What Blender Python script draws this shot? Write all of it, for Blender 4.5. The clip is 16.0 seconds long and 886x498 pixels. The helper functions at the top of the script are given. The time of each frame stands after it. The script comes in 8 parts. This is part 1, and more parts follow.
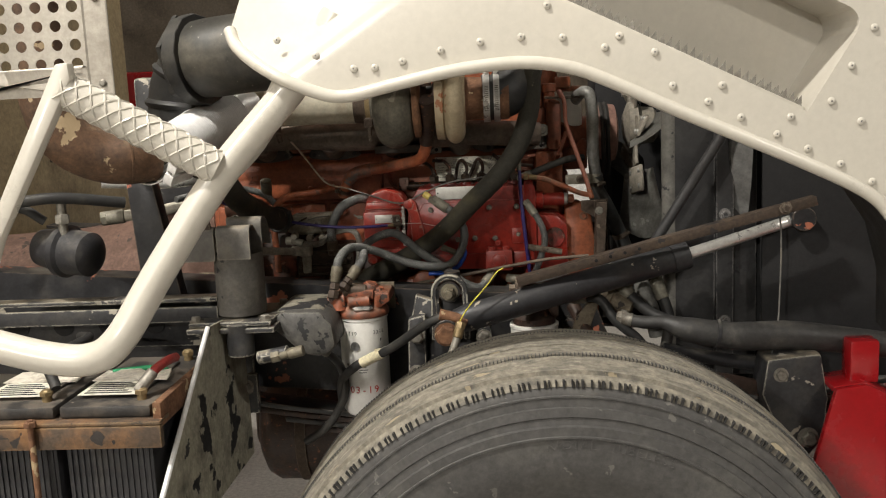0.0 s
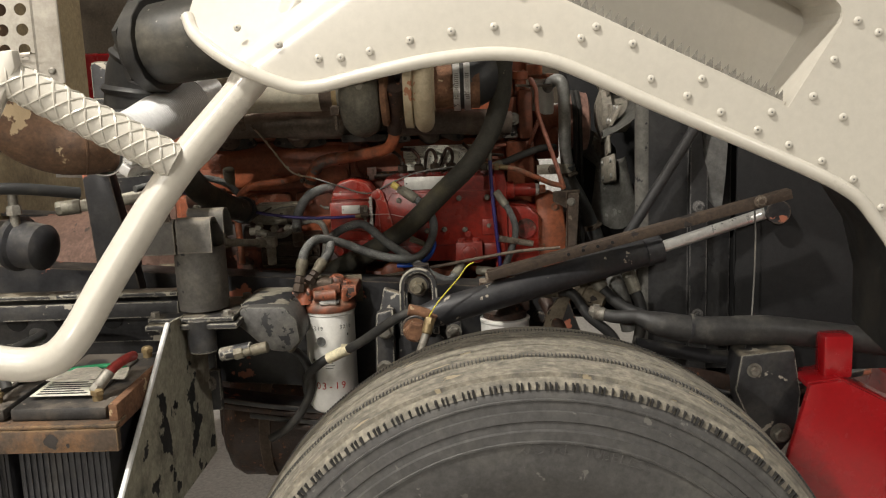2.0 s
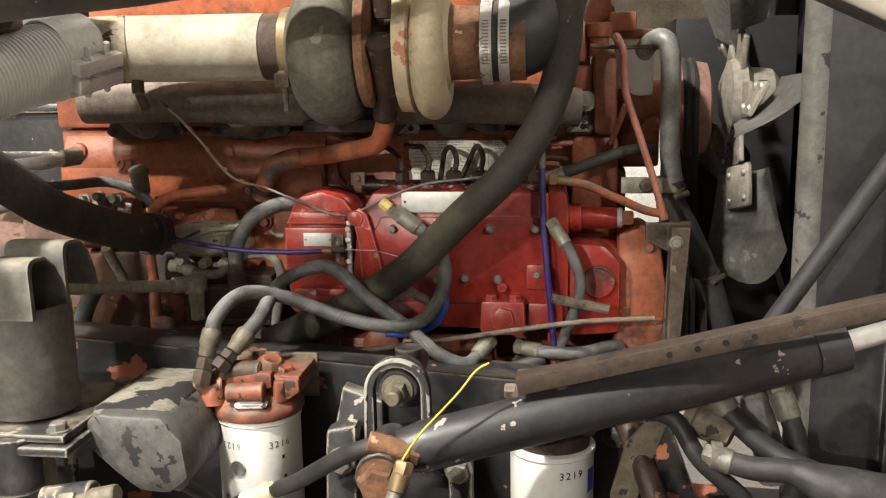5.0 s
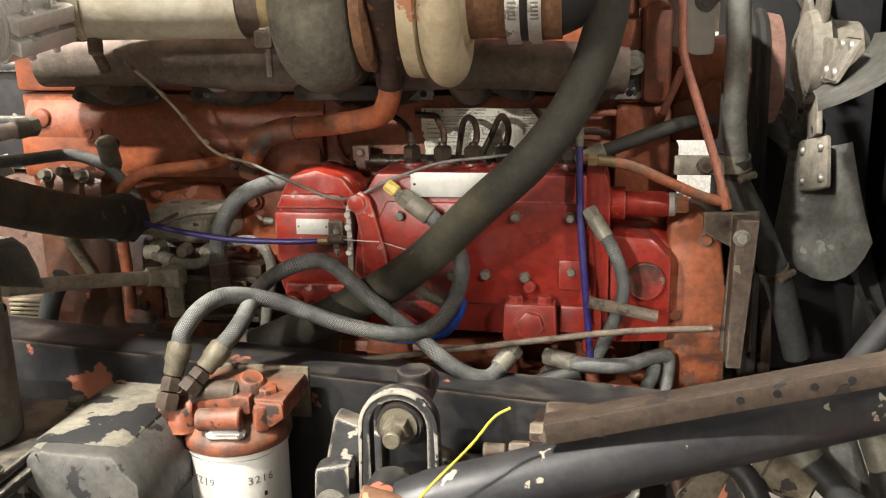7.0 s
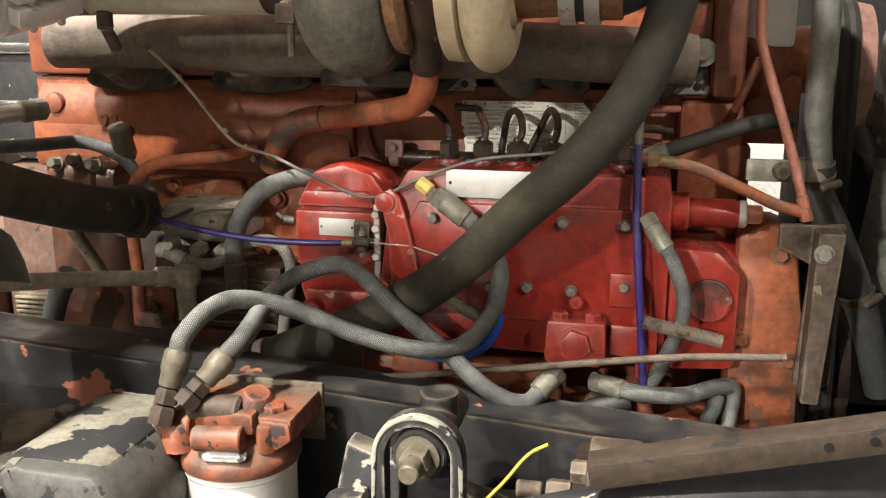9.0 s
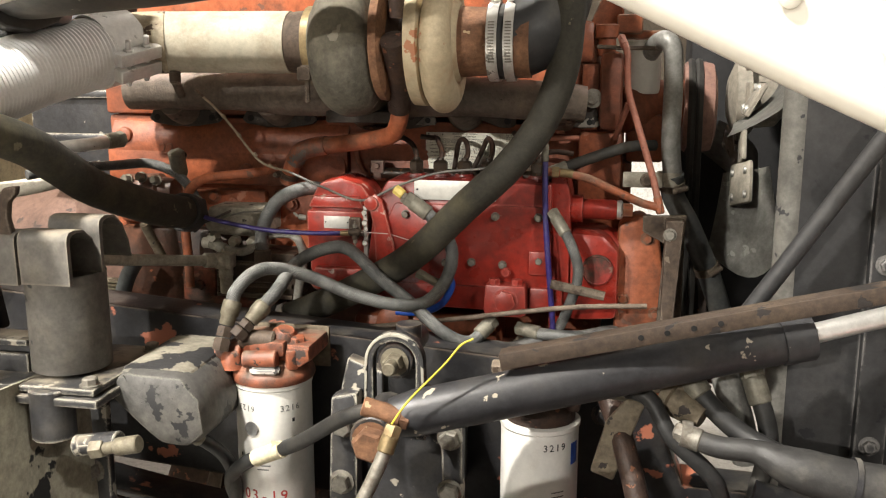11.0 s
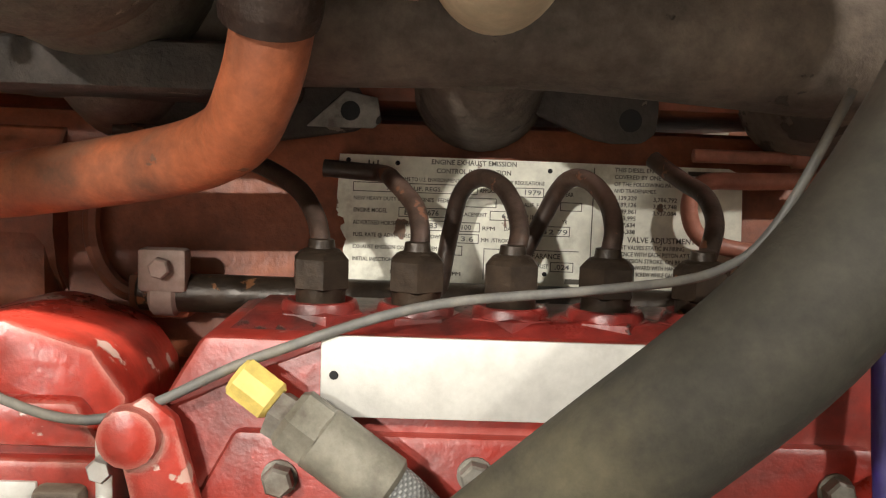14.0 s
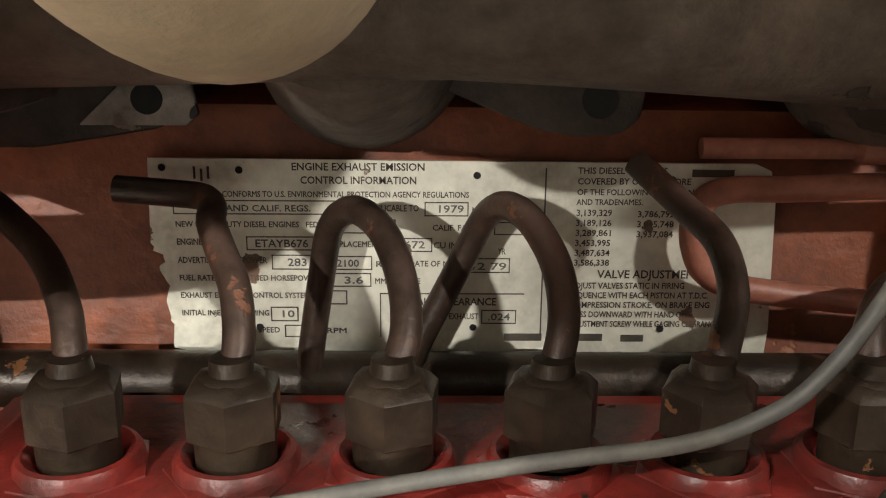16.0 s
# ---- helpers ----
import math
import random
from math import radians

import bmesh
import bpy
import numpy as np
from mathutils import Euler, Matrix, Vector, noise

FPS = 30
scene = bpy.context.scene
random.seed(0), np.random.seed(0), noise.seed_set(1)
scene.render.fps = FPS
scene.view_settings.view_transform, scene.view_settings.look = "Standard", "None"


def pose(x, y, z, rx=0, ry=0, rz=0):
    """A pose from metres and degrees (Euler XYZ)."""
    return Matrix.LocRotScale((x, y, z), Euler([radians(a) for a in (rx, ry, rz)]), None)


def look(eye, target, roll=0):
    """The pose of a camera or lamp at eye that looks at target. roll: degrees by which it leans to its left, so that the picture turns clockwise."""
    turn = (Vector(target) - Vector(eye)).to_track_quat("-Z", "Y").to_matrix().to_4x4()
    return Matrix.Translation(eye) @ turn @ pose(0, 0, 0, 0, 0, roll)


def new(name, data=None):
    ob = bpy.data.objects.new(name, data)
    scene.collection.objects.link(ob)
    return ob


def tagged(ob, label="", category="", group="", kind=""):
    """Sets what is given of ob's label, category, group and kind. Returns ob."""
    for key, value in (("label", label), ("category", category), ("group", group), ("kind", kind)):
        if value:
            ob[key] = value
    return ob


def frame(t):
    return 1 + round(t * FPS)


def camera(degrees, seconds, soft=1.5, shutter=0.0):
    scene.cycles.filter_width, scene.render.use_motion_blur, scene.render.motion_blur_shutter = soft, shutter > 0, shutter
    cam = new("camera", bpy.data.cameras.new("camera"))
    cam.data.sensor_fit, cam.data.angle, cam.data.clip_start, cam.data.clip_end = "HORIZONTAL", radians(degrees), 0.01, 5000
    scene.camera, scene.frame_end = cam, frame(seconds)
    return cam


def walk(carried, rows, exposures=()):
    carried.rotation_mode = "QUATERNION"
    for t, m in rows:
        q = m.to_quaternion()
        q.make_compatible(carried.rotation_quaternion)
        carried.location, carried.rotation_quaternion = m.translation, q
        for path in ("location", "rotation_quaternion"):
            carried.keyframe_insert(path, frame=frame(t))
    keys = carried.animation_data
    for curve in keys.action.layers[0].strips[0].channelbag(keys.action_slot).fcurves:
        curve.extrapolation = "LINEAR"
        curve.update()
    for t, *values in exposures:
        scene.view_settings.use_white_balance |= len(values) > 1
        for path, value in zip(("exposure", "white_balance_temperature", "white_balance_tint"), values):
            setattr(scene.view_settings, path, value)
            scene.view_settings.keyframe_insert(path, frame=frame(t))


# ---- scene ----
cam = camera(51.5, 16.0, 1.15)
PATH = [
    (0, (0.157, -0.169, 1.417), (0.016, 2.038, 1.067), -2.6),
    (0.5, (0.156, -0.172, 1.426), (0.027, 2.037, 1.077), -2.8),
    (1, (0.167, -0.133, 1.438), (0.035, 2.071, 1.062), -2.9),
    (1.5, (0.148, -0.128, 1.441), (0.059, 2.076, 1.054), -2.5),
    (2, (0.153, -0.112, 1.432), (0.088, 2.092, 1.035), -2.2),
    (2.5, (0.156, -0.093, 1.436), (0.094, 2.109, 1.030), -2.3),
    (3, (0.162, -0.038, 1.444), (0.112, 2.172, 1.080), -3.2),
    (3.5, (0.274, 0.161, 1.424), (0.116, 2.362, 1.042), -1.8),
    (4, (0.276, 0.414, 1.391), (0.021, 2.602, 0.978), -1.5),
    (4.2, (0.235, 0.511, 1.373), (0.006, 2.705, 0.982), -1.0),
    (6.3, (0.250, 0.930, 1.412), (-0.164, 3.064, 0.874), -1.4),
    (6.5, (0.236, 0.952, 1.411), (-0.161, 3.087, 0.859), -1.7),
    (7, (0.228, 0.995, 1.407), (-0.133, 3.133, 0.844), -1.1),
    (7.5, (0.237, 1.056, 1.390), (-0.168, 3.195, 0.866), -0.3),
    (8, (0.224, 1.107, 1.365), (-0.244, 3.233, 0.841), 0.2),
    (8.2, (0.220, 1.127, 1.360), (-0.262, 3.250, 0.832), 0.1),
    (10.3, (0.245, 0.917, 1.389), (-0.195, 3.055, 0.886), -0.8),
    (10.5, (0.267, 0.848, 1.392), (-0.156, 2.995, 0.912), -0.7),
    (11, (0.335, 0.687, 1.397), (-0.100, 2.838, 0.949), -0.0),
    (11.5, (0.347, 0.626, 1.409), (-0.116, 2.780, 1.001), -0.5),
    (12, (0.276, 0.764, 1.415), (-0.133, 2.936, 1.048), -1.1),
    (12.5, (0.120, 1.193, 1.399), (-0.118, 3.381, 0.988), -0.9),
    (13, (0.075, 1.430, 1.362), (-0.020, 3.622, 0.909), 0.3),
    (13.5, (0.046, 1.575, 1.305), (0.077, 3.778, 0.899), 2.9),
    (14, (0.039, 1.773, 1.282), (0.072, 4.000, 1.042), 2.0),
    (14.5, (0.053, 1.897, 1.313), (0.034, 4.101, 0.918), -0.4),
    (15, (0.073, 1.933, 1.327), (0.054, 4.092, 0.734), -0.5),
    (15.5, (0.081, 1.942, 1.335), (0.093, 4.095, 0.715), 0.0),
    (16, (0.084, 1.944, 1.333), (0.109, 4.095, 0.708), 0.4),
]
walk(cam, [(t, look(eye, target, roll)) for t, eye, target, roll in PATH],
     [(0, -1.62), (2, -1.65), (3, -1.6), (4, -1.05), (6.5, -0.35), (8.2, -0.28), (10.5, -0.35), (12, -0.45), (13, 0.17), (14.5, 0.15), (15.5, 0.0), (16, 0.0)])

# ---- light ----
world = bpy.data.worlds.new("shop_air")
world.use_nodes = True
world.node_tree.nodes["Background"].inputs[0].default_value = (0.9, 0.93, 1.0, 1)
world.node_tree.nodes["Background"].inputs[1].default_value = 0.02
scene.world = world
CEILING = 4.4
# Assumed ceiling lamps; the last two are added to brighten the background.
LAMPS = [(-3.6, -7.8, 820, 0.12), (-2.7, -2.4, 260, 0.12), (-1.25, 0.15, 600, 0.12), (3.4, -1.75, 190, 0.12), (-0.4, 4.6, 60, 0.4), (2.6, 4.6, 110, 0.4)]
for lx, ly, watts, wide in LAMPS:
    lamp = bpy.data.lights.new("ceiling_lamp", "AREA")
    lamp.shape, lamp.size, lamp.size_y, lamp.energy, lamp.color = "RECTANGLE", 0.3, wide, watts, (1.0, 0.945, 0.86)
    new("ceiling_lamp", lamp).matrix_world = look((lx, ly, CEILING - 0.16), (0.0, 2.0, 1.2) if ly < 0 else (lx, ly + 0.01, 0))

# ---- building blocks ----
# The truck is drawn in its own units, 1.12 m each, with the floor at 0.30.
SCALE, FLOOR = 1.12, 0.30
TO_WORLD = Matrix.Scale(SCALE, 4) @ Matrix.Translation((0, 0, -FLOOR))
TAU = 2 * math.pi


def thing(name, base, label, category, group=""):
    ob = new(name)
    ob.empty_display_size = 0.05
    ob.location = TO_WORLD @ Vector(base)
    return tagged(ob, label, category, group)


def pieces(bm, reach):
    """Takes a bmesh apart into its separate pieces; shells closer than reach stay together."""
    seen, shells = set(), []
    for v in bm.verts:
        if v in seen:
            continue
        stack, shell = [v], []
        seen.add(v)
        while stack:
            w = stack.pop()
            shell.append(w)
            for e in w.link_edges:
                o = e.other_vert(w)
                if o not in seen:
                    seen.add(o)
                    stack.append(o)
        c = sum((w.co for w in shell), Vector()) / len(shell)
        for mate in shells:
            if (mate[0] - c).length < reach:
                mate[1].extend(shell)
                break
        else:
            shells.append((c, shell))
    out = []
    for c, shell in shells:
        b = bmesh.new()
        made = {w: b.verts.new(w.co) for w in shell}
        for f in {f for w in shell for f in w.link_faces}:
            b.faces.new([made[w] for w in f.verts])
        out.append(b)
    bm.free()
    return out


def part(name, bm, material, parent=None, label="", turn=None, each=0.0):
    """Links a bmesh as one mesh object, under a thing or a part."""
    bmesh.ops.recalc_face_normals(bm, faces=bm.faces)
    if turn is not None:
        bm.transform(turn)
    if each:
        return [part(name, b, material, parent, label) for b in pieces(bm, each)]
    bm.transform(TO_WORLD)
    me = bpy.data.meshes.new(name)
    bm.to_mesh(me)
    bm.free()
    me.materials.append(material)
    me.shade_smooth()
    me.set_sharp_from_angle(angle=radians(38))
    ob = new(name, me)
    if parent is not None:
        ob.parent = parent
        if parent.type == "EMPTY":
            ob.matrix_parent_inverse = Matrix.Translation(parent.location).inverted()
    if label:
        ob["label"] = label
    return ob


def smooth_path(pts, sub=6):
    pts = [Vector(p) for p in pts]
    if len(pts) == 2:
        return pts
    out = []
    ext = [2 * pts[0] - pts[1]] + pts + [2 * pts[-1] - pts[-2]]
    for i in range(1, len(ext) - 2):
        a, b, c, d = ext[i - 1:i + 3]
        for k in range(sub):
            t = k / sub
            out.append(0.5 * (2 * b + (c - a) * t + (2 * a - 5 * b + 4 * c - d) * t * t + (3 * b - a - 3 * c + d) * t ** 3))
    out.append(pts[-1])
    return out


def tube(bm, pts, r, n=12, sub=6, ends=True, rib=0.0, pitch=0.01):
    """A round bar or hose along a smoothed path; r is one radius or one for each point; rib and pitch corrugate it."""
    path = smooth_path(pts, sub)
    if rib:
        length = sum((b - a).length for a, b in zip(path, path[1:]))
        count = int(length / pitch * 4)
        fine, cum = [], [0]
        for a, b in zip(path, path[1:]):
            cum.append(cum[-1] + (b - a).length)
        k = 0
        for i in range(count + 1):
            s = length * i / count
            while k < len(path) - 2 and cum[k + 1] < s:
                k += 1
            fine.append(path[k].lerp(path[k + 1], (s - cum[k]) / max(1e-9, cum[k + 1] - cum[k])))
        path = fine
    m = len(path)
    uv = bm.loops.layers.uv.verify()
    rings, along, dist = [], [], 0.0
    side = None
    for i, p in enumerate(path):
        d = (path[min(i + 1, m - 1)] - path[max(i - 1, 0)]).normalized()
        if side is None:
            side = d.orthogonal().normalized()
        side = (side - d * side.dot(d)).normalized()
        up = d.cross(side)
        if isinstance(r, (int, float)):
            rad = r
        else:
            f = i / (m - 1) * (len(r) - 1)
            j = min(int(f), len(r) - 2)
            rad = r[j] + (r[j + 1] - r[j]) * (f - j)
        if rib:
            rad += rib * (1, 0, -1, 0)[i % 4]
        rings.append([bm.verts.new(p + rad * (math.cos(TAU * k / n) * side + math.sin(TAU * k / n) * up)) for k in range(n)])
        if i:
            dist += (p - path[i - 1]).length
        along.append(dist)
    for i in range(m - 1):
        for k in range(n):
            f = bm.faces.new((rings[i][k], rings[i][(k + 1) % n], rings[i + 1][(k + 1) % n], rings[i + 1][k]))
            for loop, (u, v) in zip(f.loops, ((i, k), (i, k + 1), (i + 1, k + 1), (i + 1, k))):
                loop[uv].uv = (along[u] * SCALE, v / n)
    if ends:
        bm.faces.new(rings[0])
        bm.faces.new(rings[-1])
    return bm


def lathe(bm, p, axis, profile, n=32, ends=True):
    """Turned shape: profile rows are (distance along the axis from p, radius)."""
    p, d = Vector(p), Vector(axis).normalized()
    side = d.orthogonal().normalized()
    up = d.cross(side)
    rings = []
    for s, r in profile:
        r = max(r, 1e-4)
        rings.append([bm.verts.new(p + d * s + r * (math.cos(TAU * k / n) * side + math.sin(TAU * k / n) * up)) for k in range(n)])
    uv = bm.loops.layers.uv.verify()
    for i, (a, b) in enumerate(zip(rings, rings[1:])):
        for k in range(n):
            f = bm.faces.new((a[k], a[(k + 1) % n], b[(k + 1) % n], b[k]))
            for loop, (u, v) in zip(f.loops, ((k, i), (k + 1, i), (k + 1, i + 1), (k, i + 1))):
                loop[uv].uv = (u / n, profile[v][0])
    if ends:
        bm.faces.new(rings[0])
        bm.faces.new(rings[-1])
    return bm


def rod(bm, a, b, r, n=16, bev=0.0015):
    a, b = Vector(a), Vector(b)
    h = (b - a).length
    return lathe(bm, a, b - a, [(0, r - bev), (bev, r), (h - bev, r), (h, r - bev)], n)


def box(bm, lo, hi, bev=0.003, turn=None):
    made = bmesh.ops.create_cube(bm, size=1)["verts"]
    lo, hi = Vector(lo), Vector(hi)
    bmesh.ops.scale(bm, vec=hi - lo, verts=made)
    bmesh.ops.translate(bm, vec=(lo + hi) / 2, verts=made)
    if turn is not None:
        bmesh.ops.transform(bm, matrix=turn, verts=made)
    if bev:
        edges = {e for v in made for e in v.link_edges}
        bmesh.ops.bevel(bm, geom=list(edges), offset=bev, segments=2, affect="EDGES", profile=0.5)
    return bm


def prism(bm, outline, y0, y1, bev=0.003, holes=()):
    """A plate or casting: an outline of (x, z), as deep as y0 to y1."""
    front = [bm.verts.new((x, y0, z)) for x, z in outline]
    face = bm.faces.new(front)
    made = bmesh.ops.extrude_face_region(bm, geom=[face])["geom"]
    moved = [g for g in made if isinstance(g, bmesh.types.BMVert)]
    bmesh.ops.translate(bm, vec=(0, y1 - y0, 0), verts=moved)
    if bev:
        edges = {e for v in front + moved for e in v.link_edges}
        bmesh.ops.bevel(bm, geom=list(edges), offset=bev, segments=2, affect="EDGES", profile=0.5)
    return bm


def hexhead(bm, p, axis, r, h, washer=0.0):
    """A hexagon bolt head or nut standing on p."""
    axis = Vector(axis).normalized()
    p = Vector(p)
    if washer:
        lathe(bm, p, axis, [(0, washer), (0.0015, washer)], 18)
        p = p + axis * 0.0015
    lathe(bm, p, axis, [(0, r), (h * 0.82, r), (h, r * 0.82)], 6)
    return bm


def arc(cx, cz, r, a0, a1, n):
    return [(cx + r * math.cos(radians(a0 + (a1 - a0) * i / n)), cz + r * math.sin(radians(a0 + (a1 - a0) * i / n))) for i in range(n + 1)]


def about(p, axis, degrees):
    return Matrix.Translation(p) @ Matrix.Rotation(radians(degrees), 4, axis) @ Matrix.Translation(-Vector(p))


def writing(text, size, at, material, parent, name="lettering", face="y", width=None, depth=0.0004, align="LEFT", turn=None, bold=0.0):
    """Raised or printed words on a face that looks towards -y."""
    cu = bpy.data.curves.new(name, "FONT")
    cu.body, cu.size, cu.extrude, cu.align_x = text, size, depth, align
    cu.resolution_u = 2
    cu.offset = size * bold
    tmp = bpy.data.objects.new(name, cu)
    me = bpy.data.meshes.new_from_object(tmp)
    bpy.data.objects.remove(tmp)
    bm = bmesh.new()
    bm.from_mesh(me)
    bpy.data.meshes.remove(me)
    if width and bm.verts:
        xs = [v.co.x for v in bm.verts]
        bmesh.ops.scale(bm, vec=(width / (max(xs) - min(xs)), 1, 1), verts=bm.verts)
    bm.transform(Matrix.Translation(at) @ (turn or Matrix.Identity(4)) @ Matrix.Rotation(radians(90), 4, "X"))
    ob = part(name, bm, material, parent)
    return ob


# ---- materials ----
def material(name, base, rough=0.5, metal=0.0, dirt=None, dirt_amt=0.45, dirt_scale=9.0, chip=None, chip_amt=0.0, chip_scale=28.0,
             grain=0.12, bump=0.15, bump_scale=180.0, coat=0.0, edge=None, dust_toplight=None, dust_toplight_amt=0.7, blotch=0.3):
    """Painted, cast or rubber surface: grime in soft patches, chips with hard edges, fine grain and relief."""
    m = bpy.data.materials.new(name)
    m.use_nodes = True
    nt = m.node_tree
    b = nt.nodes["Principled BSDF"]
    link = nt.links.new
    co = nt.nodes.new("ShaderNodeTexCoord")

    def noise_tex(scale, detail, rough_=0.6):
        n = nt.nodes.new("ShaderNodeTexNoise")
        n.inputs["Scale"].default_value, n.inputs["Detail"].default_value, n.inputs["Roughness"].default_value = scale, detail, rough_
        link(co.outputs["Object"], n.inputs["Vector"])
        return n

    def ramp(src, lo, hi):
        r = nt.nodes.new("ShaderNodeMapRange")
        r.inputs["From Min"].default_value, r.inputs["From Max"].default_value = lo, hi
        link(src, r.inputs["Value"])
        return r.outputs["Result"]

    def mix(fac, a, b_):
        x = nt.nodes.new("ShaderNodeMix")
        x.data_type = "RGBA"
        link(fac, x.inputs[0])
        for sock, val in ((x.inputs[6], a), (x.inputs[7], b_)):
            if isinstance(val, tuple):
                sock.default_value = (*val, 1)
            else:
                link(val, sock)
        return x.outputs[2]

    fine = noise_tex(bump_scale, 5)
    col = mix(ramp(fine.outputs[0], 0.3, 0.7), tuple(c * (1 - grain) for c in base), tuple(min(1, c * (1 + grain)) for c in base))
    if dirt is None:
        dirt = tuple(c * 0.35 for c in base)
    patch = noise_tex(dirt_scale, 8, 0.68)
    soft = ramp(patch.outputs[0], 0.62 - 0.25 * dirt_amt, 0.86 - 0.3 * dirt_amt)
    col = mix(soft, col, dirt)
    mottle = nt.nodes.new("ShaderNodeMapRange")  # fine blotches of oil and handling
    mottle.inputs["From Min"].default_value, mottle.inputs["From Max"].default_value = 0.32, 0.68
    mottle.inputs["To Min"].default_value, mottle.inputs["To Max"].default_value = 1 - blotch, 1 + blotch * 0.7
    link(noise_tex(62, 7, 0.72).outputs[0], mottle.inputs["Value"])
    times = nt.nodes.new("ShaderNodeVectorMath")
    times.operation = "SCALE"
    link(col, times.inputs[0])
    link(mottle.outputs["Result"], times.inputs["Scale"])
    col = times.outputs[0]
    rough_src = ramp(patch.outputs[0], 0.35, 0.75)
    rr = nt.nodes.new("ShaderNodeMapRange")
    rr.inputs["To Min"].default_value, rr.inputs["To Max"].default_value = rough * 0.85, min(1, rough + 0.25)
    link(rough_src, rr.inputs["Value"])
    rough_out = rr.outputs["Result"]
    height = fine.outputs[0]
    if chip is not None:
        cn = noise_tex(chip_scale, 6, 0.55)
        flake = ramp(cn.outputs[0], 0.66 - 0.25 * chip_amt, 0.672 - 0.25 * chip_amt)
        col = mix(flake, col, chip)
        sub = nt.nodes.new("ShaderNodeMath")
        sub.operation = "SUBTRACT"
        link(fine.outputs[0], sub.inputs[0])
        link(flake, sub.inputs[1])
        height = sub.outputs[0]
    geo = nt.nodes.new("ShaderNodeNewGeometry")
    if edge is not None:  # paint rubbed off the corners
        bev = nt.nodes.new("ShaderNodeBevel")
        bev.samples = 4
        bev.inputs["Radius"].default_value = 0.006
        dot = nt.nodes.new("ShaderNodeVectorMath")
        dot.operation = "DOT_PRODUCT"
        link(bev.outputs[0], dot.inputs[0])
        link(geo.outputs["Normal"], dot.inputs[1])
        worn = nt.nodes.new("ShaderNodeMath")
        worn.operation = "MULTIPLY"
        link(ramp(dot.outputs["Value"], 0.985, 0.90), worn.inputs[0])
        link(ramp(noise_tex(38, 5).outputs[0], 0.38, 0.48), worn.inputs[1])
        col = mix(worn.outputs[0], col, edge)
    if dust_toplight is not None:  # pale dust on upward faces; some materials imitate light from above with it
        sep = nt.nodes.new("ShaderNodeSeparateXYZ")
        link(geo.outputs["Normal"], sep.inputs[0])
        lie = nt.nodes.new("ShaderNodeMath")
        lie.operation = "MULTIPLY"
        link(ramp(sep.outputs[2], 0.35, 0.95), lie.inputs[0])
        link(ramp(noise_tex(16, 6).outputs[0], 0.62 - 0.3 * dust_toplight_amt, 0.72 - 0.2 * dust_toplight_amt), lie.inputs[1])
        col = mix(lie.outputs[0], col, dust_toplight)
    link(col, b.inputs["Base Color"])
    link(rough_out, b.inputs["Roughness"])
    b.inputs["Metallic"].default_value = metal
    b.inputs["Coat Weight"].default_value = coat
    b.inputs["Coat Roughness"].default_value = 0.15
    if bump:
        bp = nt.nodes.new("ShaderNodeBump")
        bp.inputs["Strength"].default_value, bp.inputs["Distance"].default_value = bump, 0.002
        link(height, bp.inputs["Height"])
        link(bp.outputs["Normal"], b.inputs["Normal"])
    return m


def braided(name, base, thread):
    """Woven hose sleeve: two crossing sets of threads that follow the hose."""
    # paler upward side: dust and light from above put into the colour
    m = material(name, base, 0.52, 0, tuple(0.70 * c + 0.30 * d for c, d in zip(base, thread)), 0.5, 18, blotch=0.4, dust_toplight=tuple(0.5 * c + 0.5 * d for c, d in zip(base, thread)), dust_toplight_amt=0.55)
    nt = m.node_tree
    b = nt.nodes["Principled BSDF"]
    uv = nt.nodes.new("ShaderNodeUVMap")
    sep = nt.nodes.new("ShaderNodeSeparateXYZ")
    nt.links.new(uv.outputs[0], sep.inputs[0])

    def math_node(op, a, b_):
        x = nt.nodes.new("ShaderNodeMath")
        x.operation = op
        for s, v in ((x.inputs[0], a), (x.inputs[1], b_)):
            if isinstance(v, (int, float)):
                s.default_value = v
            else:
                nt.links.new(v, s)
        return x.outputs[0]
    a, c = math_node("MULTIPLY", sep.outputs[0], TAU * 480), math_node("MULTIPLY", sep.outputs[1], TAU * 18)
    s1 = math_node("SINE", a, 0)
    s2 = math_node("SINE", c, 0)
    w = math_node("MULTIPLY", s1, s2)
    bp = nt.nodes.new("ShaderNodeBump")
    bp.inputs["Strength"].default_value, bp.inputs["Distance"].default_value = 0.4, 0.0007
    nt.links.new(w, bp.inputs["Height"])
    nt.links.new(bp.outputs["Normal"], b.inputs["Normal"])
    old = b.inputs["Base Color"].links[0].from_socket
    x = nt.nodes.new("ShaderNodeMix")
    x.data_type = "RGBA"
    r = nt.nodes.new("ShaderNodeMapRange")
    r.inputs["From Min"].default_value, r.inputs["From Max"].default_value = 0.12, 0.62
    rub = nt.nodes.new("ShaderNodeTexNoise")  # threads rubbed bare in patches
    rub.inputs["Scale"].default_value, rub.inputs["Detail"].default_value = 26, 8
    bare = nt.nodes.new("ShaderNodeMapRange")
    bare.inputs["From Min"].default_value, bare.inputs["From Max"].default_value = 0.44, 0.60
    bare.inputs["To Min"].default_value, bare.inputs["To Max"].default_value = 0.10, 0.92
    coords = nt.nodes.new("ShaderNodeTexCoord")
    nt.links.new(coords.outputs["Object"], rub.inputs["Vector"])
    nt.links.new(rub.outputs[0], bare.inputs["Value"])
    nt.links.new(bare.outputs[0], r.inputs["To Max"])
    nt.links.new(w, r.inputs["Value"])
    nt.links.new(r.outputs[0], x.inputs[0])
    nt.links.new(old, x.inputs[6])
